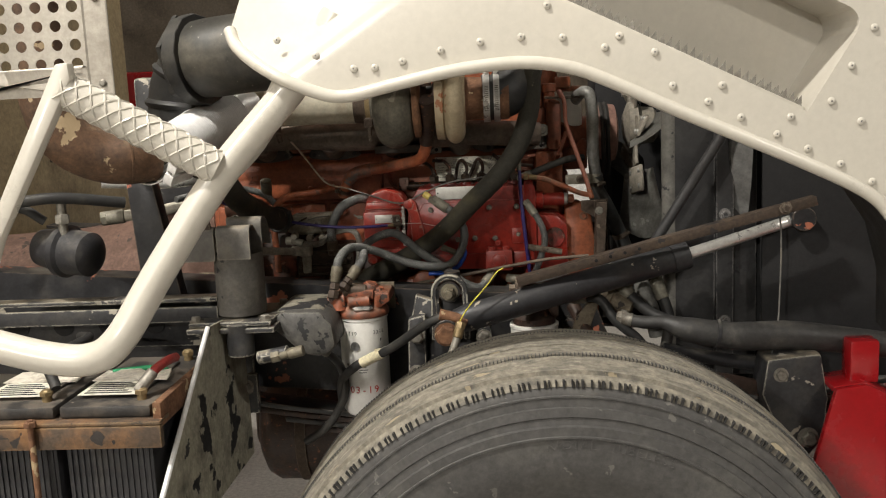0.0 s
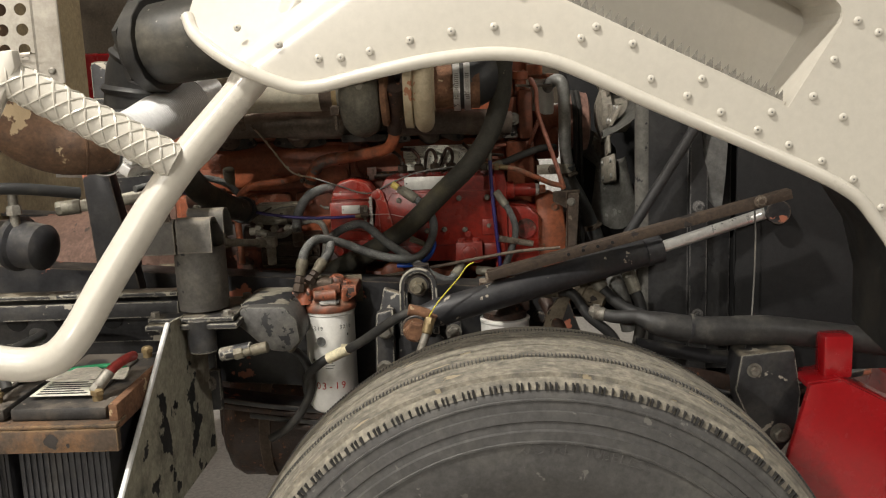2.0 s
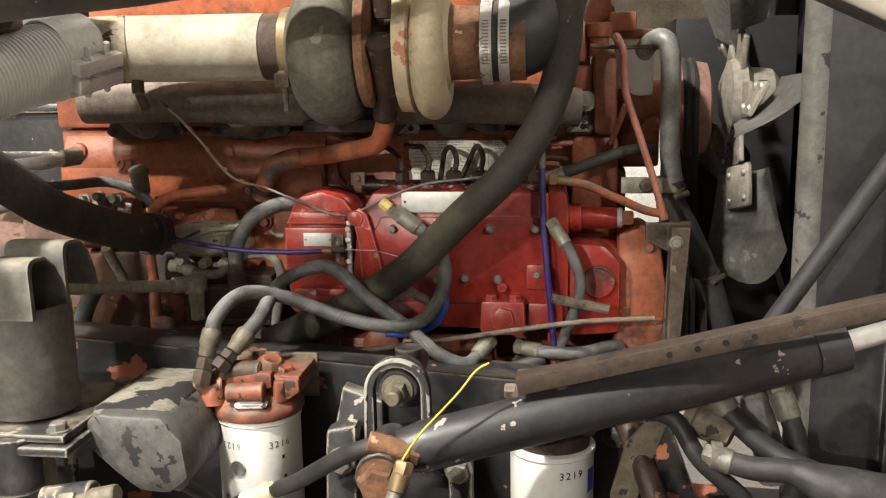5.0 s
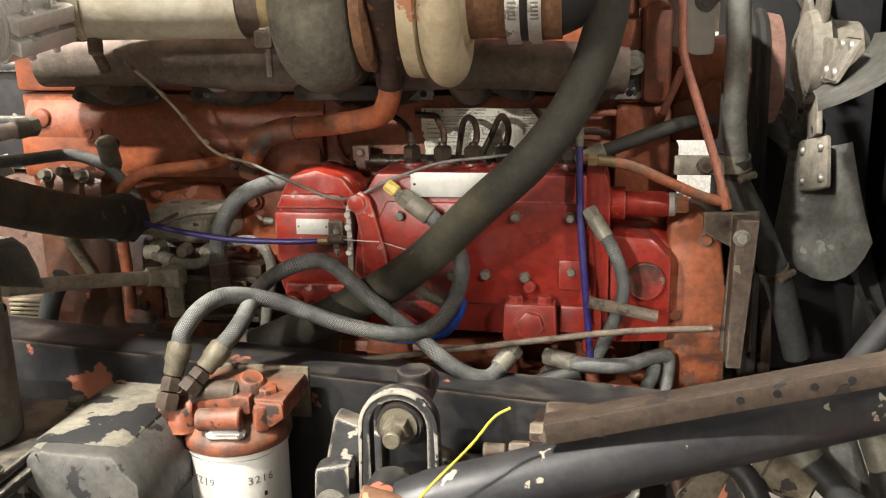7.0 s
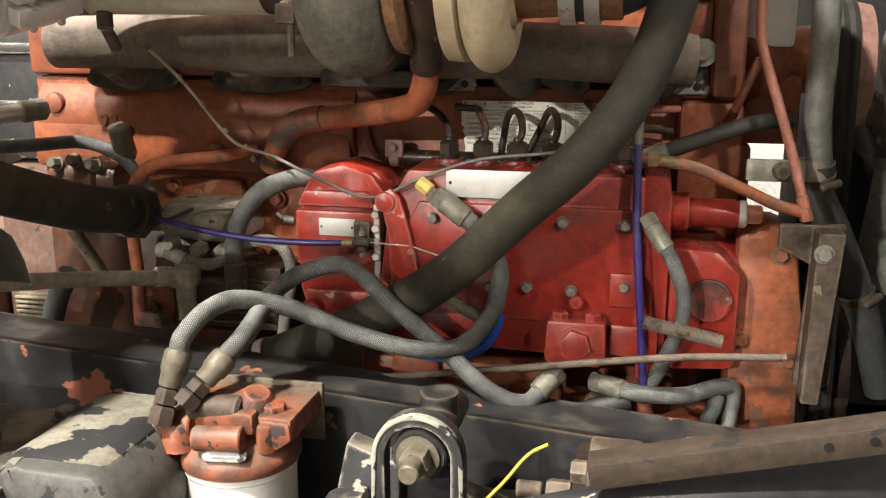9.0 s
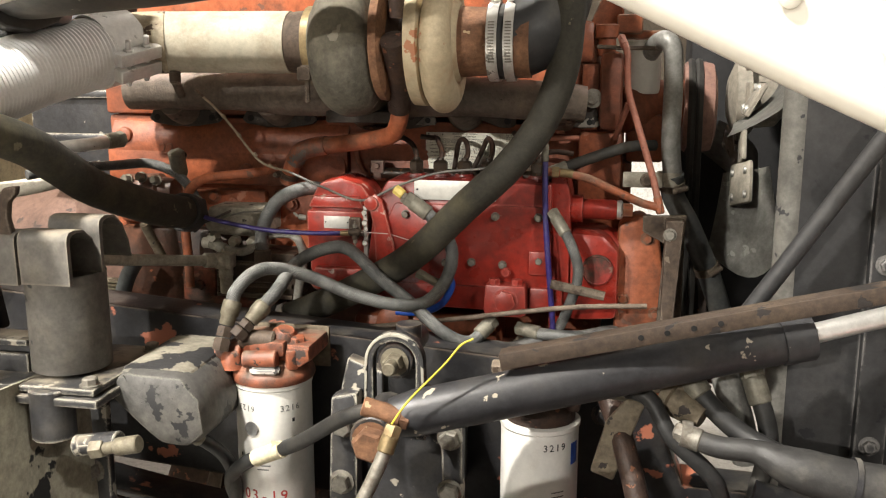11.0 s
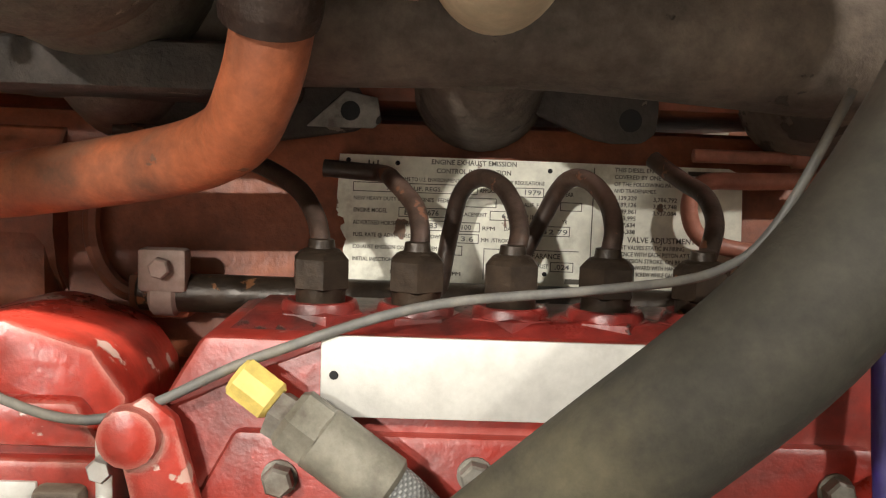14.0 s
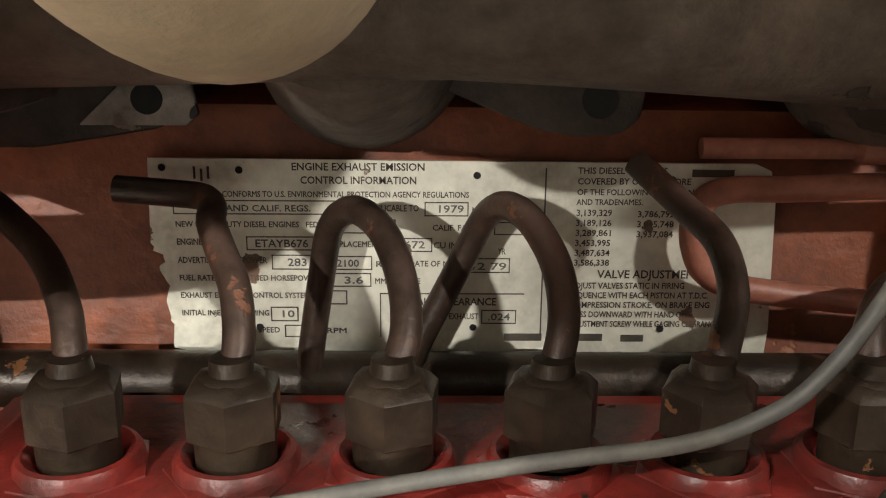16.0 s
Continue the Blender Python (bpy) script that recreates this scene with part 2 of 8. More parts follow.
    x.inputs[7].default_value = (*thread, 1)
    nt.links.new(x.outputs[2], b.inputs["Base Color"])
    return m


RED = material("red_pump_paint", (0.275, 0.0235, 0.0145), 0.30, 0, (0.145, 0.023, 0.016), 0.6, 12, (0.30, 0.15, 0.12), -0.05, 34, 0.16, 0.25, 110, edge=(0.33, 0.075, 0.06), dust_toplight=(0.26, 0.05, 0.04), dust_toplight_amt=0.3)
GOVRED = material("scraped_red_paint", (0.36, 0.034, 0.021), 0.28, 0, (0.16, 0.030, 0.021), 0.6, 14, (0.46, 0.31, 0.26), 0.14, 24, 0.16, 0.25, 110, edge=(0.48, 0.22, 0.18))
# The paler pinkish chips imitate patches of light falling on the block.
BLOCK = material("faded_engine_red", (0.285, 0.082, 0.036), 0.42, 0, (0.165, 0.056, 0.032), 0.55, 8, (0.38, 0.165, 0.105), 0.05, 12, 0.2, 0.4, 120, edge=(0.19, 0.08, 0.05), dust_toplight=(0.26, 0.12, 0.08), dust_toplight_amt=0.35)
ORANGE = material("orange_engine_paint", (0.42, 0.125, 0.055), 0.5, 0, (0.17, 0.075, 0.045), 0.7, 16, (0.18, 0.09, 0.06), 0.09, 34, 0.16, 0.35, 120, edge=(0.24, 0.15, 0.10), dust_toplight=(0.34, 0.22, 0.15), dust_toplight_amt=0.4)
FITTING = material("greasy_fitting_steel", (0.205, 0.192, 0.152), 0.5, 0.25, (0.105, 0.092, 0.068), 0.5, 30, None, 0, 20, 0.15, 0.2, 160)
WORNRIM = material("chalky_worn_rim", (0.34, 0.325, 0.27), 0.7, 0, (0.24, 0.225, 0.19), 0.5, 30, (0.028, 0.028, 0.028), 0.42, 30, 0.12, 0.4, 150)
OILYBLOCK = material("oil_soaked_iron", (0.085, 0.036, 0.021), 0.36, 0, (0.030, 0.019, 0.014), 0.6, 12, (0.30, 0.10, 0.045), 0.02, 26, 0.2, 0.4, 120)
SCORCHED = material("scorched_cream_paint", (0.44, 0.38, 0.27), 0.6, 0, (0.22, 0.15, 0.09), 0.6, 14, (0.085, 0.052, 0.032), 0.42, 26, 0.15, 0.4, 130)
PINKIRON = material("dusty_pinkish_iron", (0.15, 0.088, 0.066), 0.7, 0, (0.09, 0.055, 0.042), 0.5, 8, (0.05, 0.035, 0.03), 0.08, 20, 0.2, 0.4, 130)
HEADORANGE = material("greasy_orange_casting", (0.38, 0.11, 0.05), 0.45, 0, (0.075, 0.045, 0.034), 0.85, 15, (0.05, 0.035, 0.03), 0.18, 36, 0.18, 0.4, 120, edge=(0.44, 0.16, 0.09), dust_toplight=(0.20, 0.15, 0.11), dust_toplight_amt=0.6)
IRON = material("grey_cast_iron", (0.098, 0.090, 0.070), 0.72, 0, (0.17, 0.155, 0.118), 0.6, 10, (0.26, 0.24, 0.19), 0.10, 18, 0.3, 0.6, 140, dust_toplight=(0.24, 0.205, 0.155))
# The pinkish pale tops imitate light on the manifold, besides its dust.
MANIFOLD = material("heat_browned_iron", (0.108, 0.086, 0.068), 0.75, 0, (0.215, 0.170, 0.135), 0.6, 10, (0.055, 0.045, 0.038), 0.10, 22, 0.25, 0.7, 130, dust_toplight=(0.40, 0.31, 0.27), dust_toplight_amt=0.85)
FLANGEIRON = material("sooty_flange_iron", (0.045, 0.038, 0.033), 0.8, 0, (0.10, 0.08, 0.068), 0.5, 16, (0.17, 0.14, 0.11), 0.08, 40, 0.25, 0.7, 140)
WORNEAR = material("scraped_gasket_steel", (0.30, 0.28, 0.25), 0.5, 0.3, (0.12, 0.10, 0.085), 0.6, 40, (0.03, 0.026, 0.024), 0.34, 60, 0.2, 0.4, 160)
# Pale tops paint the lit upper side of the lines, with some dust.
FUELLINE = material("rusty_fuel_line", (0.046, 0.030, 0.022), 0.42, 0.2, (0.10, 0.055, 0.037), 0.7, 22, (0.20, 0.085, 0.045), 0.24, 44, 0.25, 0.3, 160, dust_toplight=(0.20, 0.13, 0.108), dust_toplight_amt=0.5)
OILYRED = material("oily_red_paint", (0.19, 0.021, 0.016), 0.30, 0, (0.060, 0.016, 0.013), 0.7, 24, (0.03, 0.018, 0.015), 0.10, 34, 0.2, 0.35, 120)
DARKBROWN = material("dark_oily_iron", (0.042, 0.026, 0.020), 0.45, 0.2, (0.09, 0.05, 0.032), 0.5, 22, (0.20, 0.085, 0.045), 0.12, 60, 0.25, 0.5, 160)
CREAM = material("cream_heat_paint", (0.47, 0.435, 0.34), 0.55, 0, (0.29, 0.225, 0.15), 0.5, 7, (0.20, 0.12, 0.07), -0.08, 18, 0.1, 0.2, 150, blotch=0.16, dust_toplight=(0.50, 0.46, 0.37), dust_toplight_amt=0.35)
TAN = material("yellowed_cast_aluminium", (0.47, 0.39, 0.26), 0.6, 0.1, (0.30, 0.17, 0.09), 0.4, 10, (0.36, 0.15, 0.075), 0.12, 14, 0.1, 0.25, 160, blotch=0.16)
STEEL = material("zinc_plated_steel", (0.70, 0.69, 0.66), 0.28, 0.65, (0.42, 0.40, 0.36), 0.3, 20, None, 0, 20, 0.08, 0.05, 160, blotch=0.15)
DULLSTEEL = material("dull_steel", (0.27, 0.255, 0.22), 0.5, 0.5, (0.13, 0.10, 0.075), 0.5, 30, None, 0, 20, 0.15, 0.2, 160)
ALU = material("galvanised_flex_tube", (0.83, 0.83, 0.82), 0.34, 0.12, (0.66, 0.65, 0.64), 0.3, 12, None, 0, 20, 0.05, 0.1, 200, blotch=0.08)
RUBBER = material("dusty_black_rubber", (0.036, 0.033, 0.024), 0.85, 0, (0.100, 0.088, 0.052), 0.45, 6, (0.13, 0.115, 0.075), -0.05, 30, 0.2, 0.25, 200)
BLACKHOSE = material("black_rubber_hose", (0.022, 0.022, 0.022), 0.5, 0, (0.06, 0.055, 0.045), 0.5, 9, None, 0, 20, 0.15, 0.15, 220)
BRAID = braided("braided_grey_hose", (0.074, 0.076, 0.073), (0.38, 0.382, 0.362))
BRAIDLIGHT = braided("braided_pale_hose", (0.26, 0.25, 0.22), (0.62, 0.60, 0.54))
FRAME = material("chipped_black_frame_paint", (0.022, 0.022, 0.024), 0.36, 0, (0.05, 0.046, 0.041), 0.4, 9, (0.42, 0.15, 0.09), 0.09, 12, 0.2, 0.2, 130, edge=(0.14, 0.11, 0.085), dust_toplight=(0.075, 0.068, 0.058), dust_toplight_amt=0.4)
CHIPPED = material("worn_black_paint", (0.032, 0.032, 0.034), 0.42, 0, (0.065, 0.06, 0.052), 0.5, 12, (0.36, 0.33, 0.27), 0.14, 22, 0.2, 0.3, 130, edge=(0.52, 0.49, 0.41), dust_toplight=(0.24, 0.21, 0.16), dust_toplight_amt=0.7)
GREY = material("dusty_grey_paint", (0.125, 0.118, 0.106), 0.6, 0, (0.20, 0.18, 0.15), 0.5, 8, (0.03, 0.03, 0.03), 0.05, 22, 0.12, 0.2, 140, edge=(0.25, 0.22, 0.18), dust_toplight=(0.30, 0.26, 0.20), dust_toplight_amt=0.6)
FILTERWHITE = material("white_filter_enamel", (0.78, 0.77, 0.73), 0.33, 0, (0.55, 0.52, 0.46), 0.25, 8, None, 0, 20, 0.03, 0.03, 200, blotch=0.06)
HOODWHITE = material("cream_white_truck_paint", (0.55, 0.52, 0.455), 0.28, 0, (0.57, 0.53, 0.45), 0.25, 3, None, 0, 20, 0.025, 0.02, 90, 0.3, blotch=0.04)
RUST = material("rusted_steel", (0.21, 0.105, 0.055), 0.82, 0.1, (0.10, 0.05, 0.03), 0.55, 16, (0.40, 0.30, 0.18), 0.1, 30, 0.25, 0.6, 150)
RUSTBROWN = material("brown_dusty_steel", (0.090, 0.064, 0.046), 0.72, 0.2, (0.055, 0.042, 0.034), 0.5, 14, (0.20, 0.16, 0.12), -0.12, 34, 0.25, 0.5, 150, edge=(0.22, 0.18, 0.14), dust_toplight=(0.22, 0.18, 0.13), dust_toplight_amt=0.5)
BRASS = material("dull_brass", (0.28, 0.21, 0.11), 0.5, 0.6, (0.2, 0.13, 0.07), 0.4, 40, None, 0, 20, 0.1, 0.1, 160)
BLUE = material("blue_plastic_line", (0.02, 0.10, 0.55), 0.35)
PURPLE = material("purple_plastic_line", (0.032, 0.021, 0.14), 0.4, 0, (0.06, 0.055, 0.12), 0.5, 20)
YELLOW = material("yellow_plastic", (0.70, 0.62, 0.06), 0.4)
YELLOWCAP = material("yellow_plug", (0.68, 0.52, 0.14), 0.5)
PALEGREY = material("pale_grey_cable", (0.125, 0.122, 0.112), 0.5, 0, (0.23, 0.205, 0.16), 0.45, 18)
PLATE = material("bare_aluminium_plate", (0.58, 0.57, 0.53), 0.42, 0.25, (0.45, 0.43, 0.38), 0.35, 24, None, 0, 20, 0.06, 0.06, 200, blotch=0.12)
DECAL = material("pale_printed_plate", (0.80, 0.79, 0.68), 0.36, 0.1, (0.45, 0.42, 0.33), 0.4, 40, (0.20, 0.12, 0.08), 0.03, 60, 0.08, 0.08, 200, blotch=0.14)
INK = material("black_print_and_holes", (0.010, 0.010, 0.010), 0.8)
FADEDINK = material("faded_brown_print", (0.060, 0.052, 0.040), 0.7, 0, (0.13, 0.115, 0.09), 0.6, 60)
GREYINK = material("grey_print", (0.16, 0.16, 0.155), 0.6)
REDINK = material("red_marker", (0.55, 0.04, 0.03), 0.6)
SIGNRED = material("red_vinyl_lettering", (0.55, 0.015, 0.03), 0.4)
TAPE = material("cream_tape", (0.72, 0.65, 0.45), 0.6)
BUMPERRED = material("red_truck_paint", (0.40, 0.009, 0.013), 0.18, 0, (0.30, 0.012, 0.014), 0.3, 5, (0.12, 0.03, 0.025), -0.06, 30, 0.03, 0.03, 120, 0.5, blotch=0.08)
TYRE = material("worn_tyre_rubber", (0.062, 0.060, 0.058), 0.55, 0, (0.10, 0.096, 0.086), 0.5, 6, (0.13, 0.125, 0.115), -0.04, 34, 0.15, 0.2, 150)
TREAD = material("dusty_tread_rubber", (0.215, 0.195, 0.155), 0.85, 0, (0.085, 0.081, 0.073), 0.65, 11, (0.30, 0.255, 0.175), 0.10, 12, 0.35, 0.8, 90)
streak = TREAD.node_tree.nodes.new("ShaderNodeUVMap")
stretch = TREAD.node_tree.nodes.new("ShaderNodeMapping")
stretch.inputs["Scale"].default_value = (44.0, 70.0, 1.0)
TREAD.node_tree.links.new(streak.outputs[0], stretch.inputs[0])
for node in TREAD.node_tree.nodes:
    if node.type == "TEX_NOISE" and node.inputs["Scale"].default_value < 15:
        node.inputs["Scale"].default_value = 1.0
        TREAD.node_tree.links.new(stretch.outputs[0], node.inputs["Vector"])
BATTERY = material("black_battery_case", (0.024, 0.024, 0.027), 0.45, 0, (0.06, 0.055, 0.05), 0.4, 14, None, 0, 20, 0.15, 0.15, 150, dust_toplight=(0.16, 0.15, 0.13), dust_toplight_amt=0.5)
REDCABLE = material("red_cable", (0.30, 0.035, 0.03), 0.45, 0, (0.3, 0.06, 0.04), 0.4, 30)
BELT = material("v_belt_rubber", (0.03, 0.028, 0.025), 0.7)
FANSTEEL = material("weathered_fan_steel", (0.30, 0.295, 0.27), 0.42, 0.3, (0.14, 0.13, 0.115), 0.35, 7, (0.45, 0.44, 0.41), 0.03, 40, 0.12, 0.15, 150)
RADIATOR = material("black_radiator_paint", (0.024, 0.024, 0.025), 0.55, 0, (0.045, 0.043, 0.041), 0.5, 5, (0.012, 0.012, 0.014), 0.13, 14, 0.2, 0.2, 120, edge=(0.22, 0.21, 0.20))
CONCRETE = material("sealed_concrete", (0.42, 0.40, 0.37), 0.5, 0, (0.30, 0.28, 0.26), 0.45, 1.6, None, 0, 20, 0.06, 0.08, 60)
WALLWHITE = material("white_wall_sheet", (0.42, 0.41, 0.39), 0.6, 0, (0.34, 0.33, 0.31), 0.3, 1.2, None, 0, 20, 0.03, 0.03, 40)
OSB = material("tan_board_wall", (0.36, 0.27, 0.15), 0.75, 0, (0.30, 0.19, 0.09), 0.6, 26, None, 0, 20, 0.25, 0.2, 60)
EDGEGREY = material("worn_pale_edge", (0.15, 0.145, 0.13), 0.55, 0.1, (0.08, 0.077, 0.07), 0.4, 7, (0.03, 0.03, 0.032), 0.2, 22, 0.15, 0.2, 130)
BACKWALL = material("brown_panel_wall", (0.085, 0.066, 0.045), 0.75, 0, (0.045, 0.034, 0.024), 0.6, 3, None, 0, 20, 0.2, 0.1, 60)
ELBOW = material("flaking_scorched_steel", (0.115, 0.062, 0.033), 0.62, 0.1, (0.042, 0.027, 0.019), 0.7, 7, (0.36, 0.27, 0.16), 0.20, 15, 0.25, 0.5, 140, dust_toplight=(0.34, 0.26, 0.16), dust_toplight_amt=0.4)
COREBLACK = material("black_radiator_core", (0.012, 0.012, 0.013), 0.7, 0, (0.02, 0.02, 0.02), 0.4, 8)
glow = bpy.data.materials.new("lamp_diffuser")
glow.use_nodes = True
glow.node_tree.nodes["Principled BSDF"].inputs["Emission Color"].default_value = (1.0, 0.93, 0.82, 1)
glow.node_tree.nodes["Principled BSDF"].inputs["Emission Strength"].default_value = 6.0


# ---- the workshop ----
LINER = material("white_wall_boards", (0.78, 0.77, 0.74), 0.5, 0, (0.66, 0.64, 0.60), 0.3, 2)


def room():
    x0, x1, y0, y1 = -7.0, 8.0, -10.0, 7.0

    def slab(name, lo, hi, mat, label):
        bm = bmesh.new()
        box(bm, lo, hi, 0)
        bm.transform(TO_WORLD.inverted())
        return tagged(part(name, bm, mat), label, name.split("_")[0], "", "structure")
    slab("floor", (x0, y0, -0.2), (x1, y1, 0), CONCRETE, "pale sealed concrete workshop floor")
    slab("ceiling", (x0, y0, CEILING), (x1, y1, CEILING + 0.2), WALLWHITE, "white sheeted workshop ceiling")
    slab("wall_north", (x0 - 0.2, y1, -0.2), (x1 + 0.2, y1 + 0.2, CEILING + 0.2), BACKWALL, "dark brown panelled workshop wall behind the truck")
    # unseen south wall, whiter than the others as a reflector for the engine
    slab("wall_south", (x0 - 0.2, y0 - 0.2, -0.2), (x1 + 0.2, y0, CEILING + 0.2), LINER, "unseen workshop wall, whitened to bounce light onto the engine")
    slab("wall_east", (x1, y0, -0.2), (x1 + 0.2, y1, CEILING + 0.2), WALLWHITE, "unseen workshop wall, whitened to bounce light onto the engine ahead of the truck")
    slab("wall_west", (x0 - 0.2, y0, -0.2), (x0, y1, CEILING + 0.2), OSB, "tan board workshop wall behind the cab")
    slab("wall_panel", (x0, y1 - 0.04, 0), (x1, y1 - 0.004, 1.25), LINER, "white boards along the foot of the workshop wall")
    # a fixture is added at each lamp, none of them in view
    for lx, ly, watts, wide in LAMPS:
        c = TO_WORLD.inverted() @ Vector((lx, ly, CEILING))
        k = 1 / SCALE
        t = thing("ceiling_light", c, "long white ceiling light added out of view, with a glowing diffuser", "light", "ceiling lights")
        bm = bmesh.new()
        box(bm, c + Vector((-0.65, -wide * 0.6, -0.09)) * k, c + Vector((0.65, wide * 0.6, 0)) * k, 0.004)
        part("housing", bm, WALLWHITE, t)
        bm = bmesh.new()
        box(bm, c + Vector((-0.6, -wide * 0.5, -0.105)) * k, c + Vector((0.6, wide * 0.5, -0.092)) * k, 0.002)
        part("diffuser", bm, glow, t)


room()


# ---- front wheel ----
NOTCHSHADE = material("notch_shade_rubber", (0.024, 0.023, 0.022), 0.7)


def wheel():
    cx, cz, yc = 0.218, 0.757, 1.175
    t = thing("truck_tyre_and_rim", (cx, yc, FLOOR), "dusty worn black truck tyre on a steel rim", "wheel")
    R = 0.456
    # tread crown with worn grooves between the ribs
    prof = [(-0.132, R - 0.030), (-0.122, R - 0.016)]
    ribs = [(-0.115, -0.072), (-0.066, -0.028), (-0.022, 0.022), (0.028, 0.066), (0.072, 0.115)]
    for a, b in ribs:
        for y in (a, b):
            prof.append((y - 0.0008 if y == a else y + 0.0008, R - 0.006 - 0.9 * y * y))
            prof.append((y, R - 0.9 * y * y)) if y == a else prof.insert(-1, (y, R - 0.9 * y * y))
    prof += [(0.122, R - 0.016), (0.132, R - 0.030)]
    bm = bmesh.new()
    lathe(bm, (cx, yc, cz), (0, 1, 0), prof, 360, False)
    for v in bm.verts:
        a = math.atan2(v.co.z - cz, v.co.x - cx)
        if abs(v.co.y - yc) < 0.08:
            v.co.y += 0.0020 * math.sin(46 * a + 30 * (v.co.y - yc)) + 0.0010 * math.sin(111 * a)
    tyre = part("tread", bm, TREAD, t, "pale dusty tread with worn ribs")
    # a row of dark bars on each shoulder, painted for the shade in its notches
    for side in (-1, 1):
        bm = bmesh.new()
        for k in range(300):
            a = TAU * (k + 0.25 * math.sin(k * 1.7)) / 300
            m = Matrix.Translation((cx, yc, cz)) @ Matrix.Rotation(a, 4, "Y")
            w = 0.0011 + 0.0005 * (k % 3 == 0)
            box(bm, (-w, 0.119, R - 0.031), (w, 0.1342, R - 0.0215), 0.0, m @ Matrix.Scale(side, 4, (0, 1, 0)))
        tagged(part("shoulder_notch", bm, NOTCHSHADE, t), kind="stuff")
        # darker ticks put the shade of the fine tread cuts into colour
        bm = bmesh.new()
        for k in range(520):
            a = TAU * (k + 0.3 * side) / 520
            m = Matrix.Translation((cx, yc, cz)) @ Matrix.Rotation(a, 4, "Y")
            y = 0.047 * side
            box(bm, (-0.0007, y - 0.0215, R - 0.012), (0.0007, y - 0.013, R - 0.9 * y * y + 0.0006), 0, m)
            box(bm, (-0.0007, y + 0.013, R - 0.012), (0.0007, y + 0.0215, R - 0.9 * y * y + 0.0002), 0, m)
        tagged(part("tread_sipe", bm, TYRE, t), kind="stuff")
    for side in (-1, 1):
        bm = bmesh.new()
        wall = [(0.130, R - 0.029), (0.134, R - 0.036), (0.1350, R - 0.0405), (0.1368, R - 0.0415), (0.1370, R - 0.0435), (0.1352, R - 0.0445), (0.1370, R - 0.0560), (0.1402, R - 0.0570),
                (0.1425, R - 0.0690), (0.1405, R - 0.0705), (0.1425, R - 0.0800), (0.1468, R - 0.0815), (0.1480, R - 0.0930), (0.1500, R - 0.0940), (0.1501, R - 0.0965), (0.1478, R - 0.0975),
                (0.1482, R - 0.112), (0.1484, R - 0.125), (0.147, R - 0.145), (0.138, R - 0.172), (0.122, R - 0.192), (0.118, R - 0.200)]
        lathe(bm, (cx, yc, cz), (0, side, 0), wall, 128, False)
        part("sidewall", bm, TYRE, t)
    bm = bmesh.new()
    lathe(bm, (cx, yc, cz), (0, -1, 0), [(0.122, 0.262), (0.128, 0.258), (0.120, 0.246), (0.09, 0.236), (0.06, 0.21), (0.055, 0.10), (0.075, 0.075), (0.10, 0.07), (0.105, 0.05), (0.105, 0.0)], 64, False)
    lathe(bm, (cx, yc, cz), (0, 1, 0), [(0.122, 0.262), (0.128, 0.258), (0.120, 0.246), (-0.04, 0.215)], 64, False)
    rim = part("rim", bm, HOODWHITE, t, "white steel rim")
    bm = bmesh.new()
    for k in range(10):
        a = TAU * k / 10
        hexhead(bm, (cx + 0.14 * math.cos(a), yc - 0.056, cz + 0.14 * math.sin(a)), (0, -1, 0), 0.016, 0.022, 0.02)
    part("wheel_nut", bm, DULLSTEEL, rim, each=0.03)
    # raised words round the sidewall
    for text, start, size in (("RADIAL", 93.5, 0.019), ("TUBELESS", 79.5, 0.019)):
        for k, ch in enumerate(text):
            a = radians(start - k * 1.9)
            rr = R - 0.112
            m = Matrix.Translation((cx + rr * math.cos(a), yc - 0.1484, cz + rr * math.sin(a))) @ Matrix.Rotation(radians(90) - a, 4, "Y")
            writing(ch, size, (0, 0, 0), TYRE, tyre, "raised_letter", depth=0.0007, turn=None, align="CENTER").data.transform(
                TO_WORLD @ m @ TO_WORLD.inverted())


wheel()


# ---- frame, springs and axle ----
def frame_rail(y0, y1, lip, label):
    def top(x):
        return 1.172 - 0.075 * x
    t = thing("frame_rail", (-0.4, y0, top(-0.4) - 0.235), label, "frame rail", "frame rails")
    upper = [(-1.6, top(-1.6)), (0.33, top(0.33)), (0.385, 1.0), (0.86, 0.985)]
    lower = [(-1.6, top(-1.6) - 0.235), (0.86, top(0.86) - 0.235)]
    bm = bmesh.new()
    prism(bm, upper + lower[::-1], y0, y0 + 0.009, 0)
    web = part("web", bm, FRAME, t)
    for line, dz in ((upper, -0.008), (lower, 0.008)):
        bm = bmesh.new()
        for (xa, za), (xb, zb) in zip(line, line[1:]):
            prism(bm, [(xa, za), (xb, zb), (xb, zb + dz), (xa, za + dz)], *lip, 0)
        part("flange", bm, FRAME, t)
    bm = bmesh.new()
    for x, dz in ((-0.52, -0.05), (-0.52, -0.16), (-0.27, -0.07), (-0.05, -0.17), (0.28, -0.06), (0.45, -0.19), (0.62, -0.17)):
        hexhead(bm, (x, y0, top(x) + dz), (0, -1, 0), 0.012, 0.011, 0.016)
    part("rail_bolt", bm, FRAME, web, each=0.02)


frame_rail(1.775, 1.775, (1.7755, 1.845), "long black chipped steel chassis frame rail")
frame_rail(2.545, 2.545, (2.475, 2.545), "far black steel chassis frame rail")


def leaf_spring():
    t = thing("leaf_spring", (0.22, 1.74, 0.80), "rusty dark multi-leaf truck spring under the rail", "spring")
    for k in range(6):
        w = 0.72 - 0.085 * k
        bm = bmesh.new()
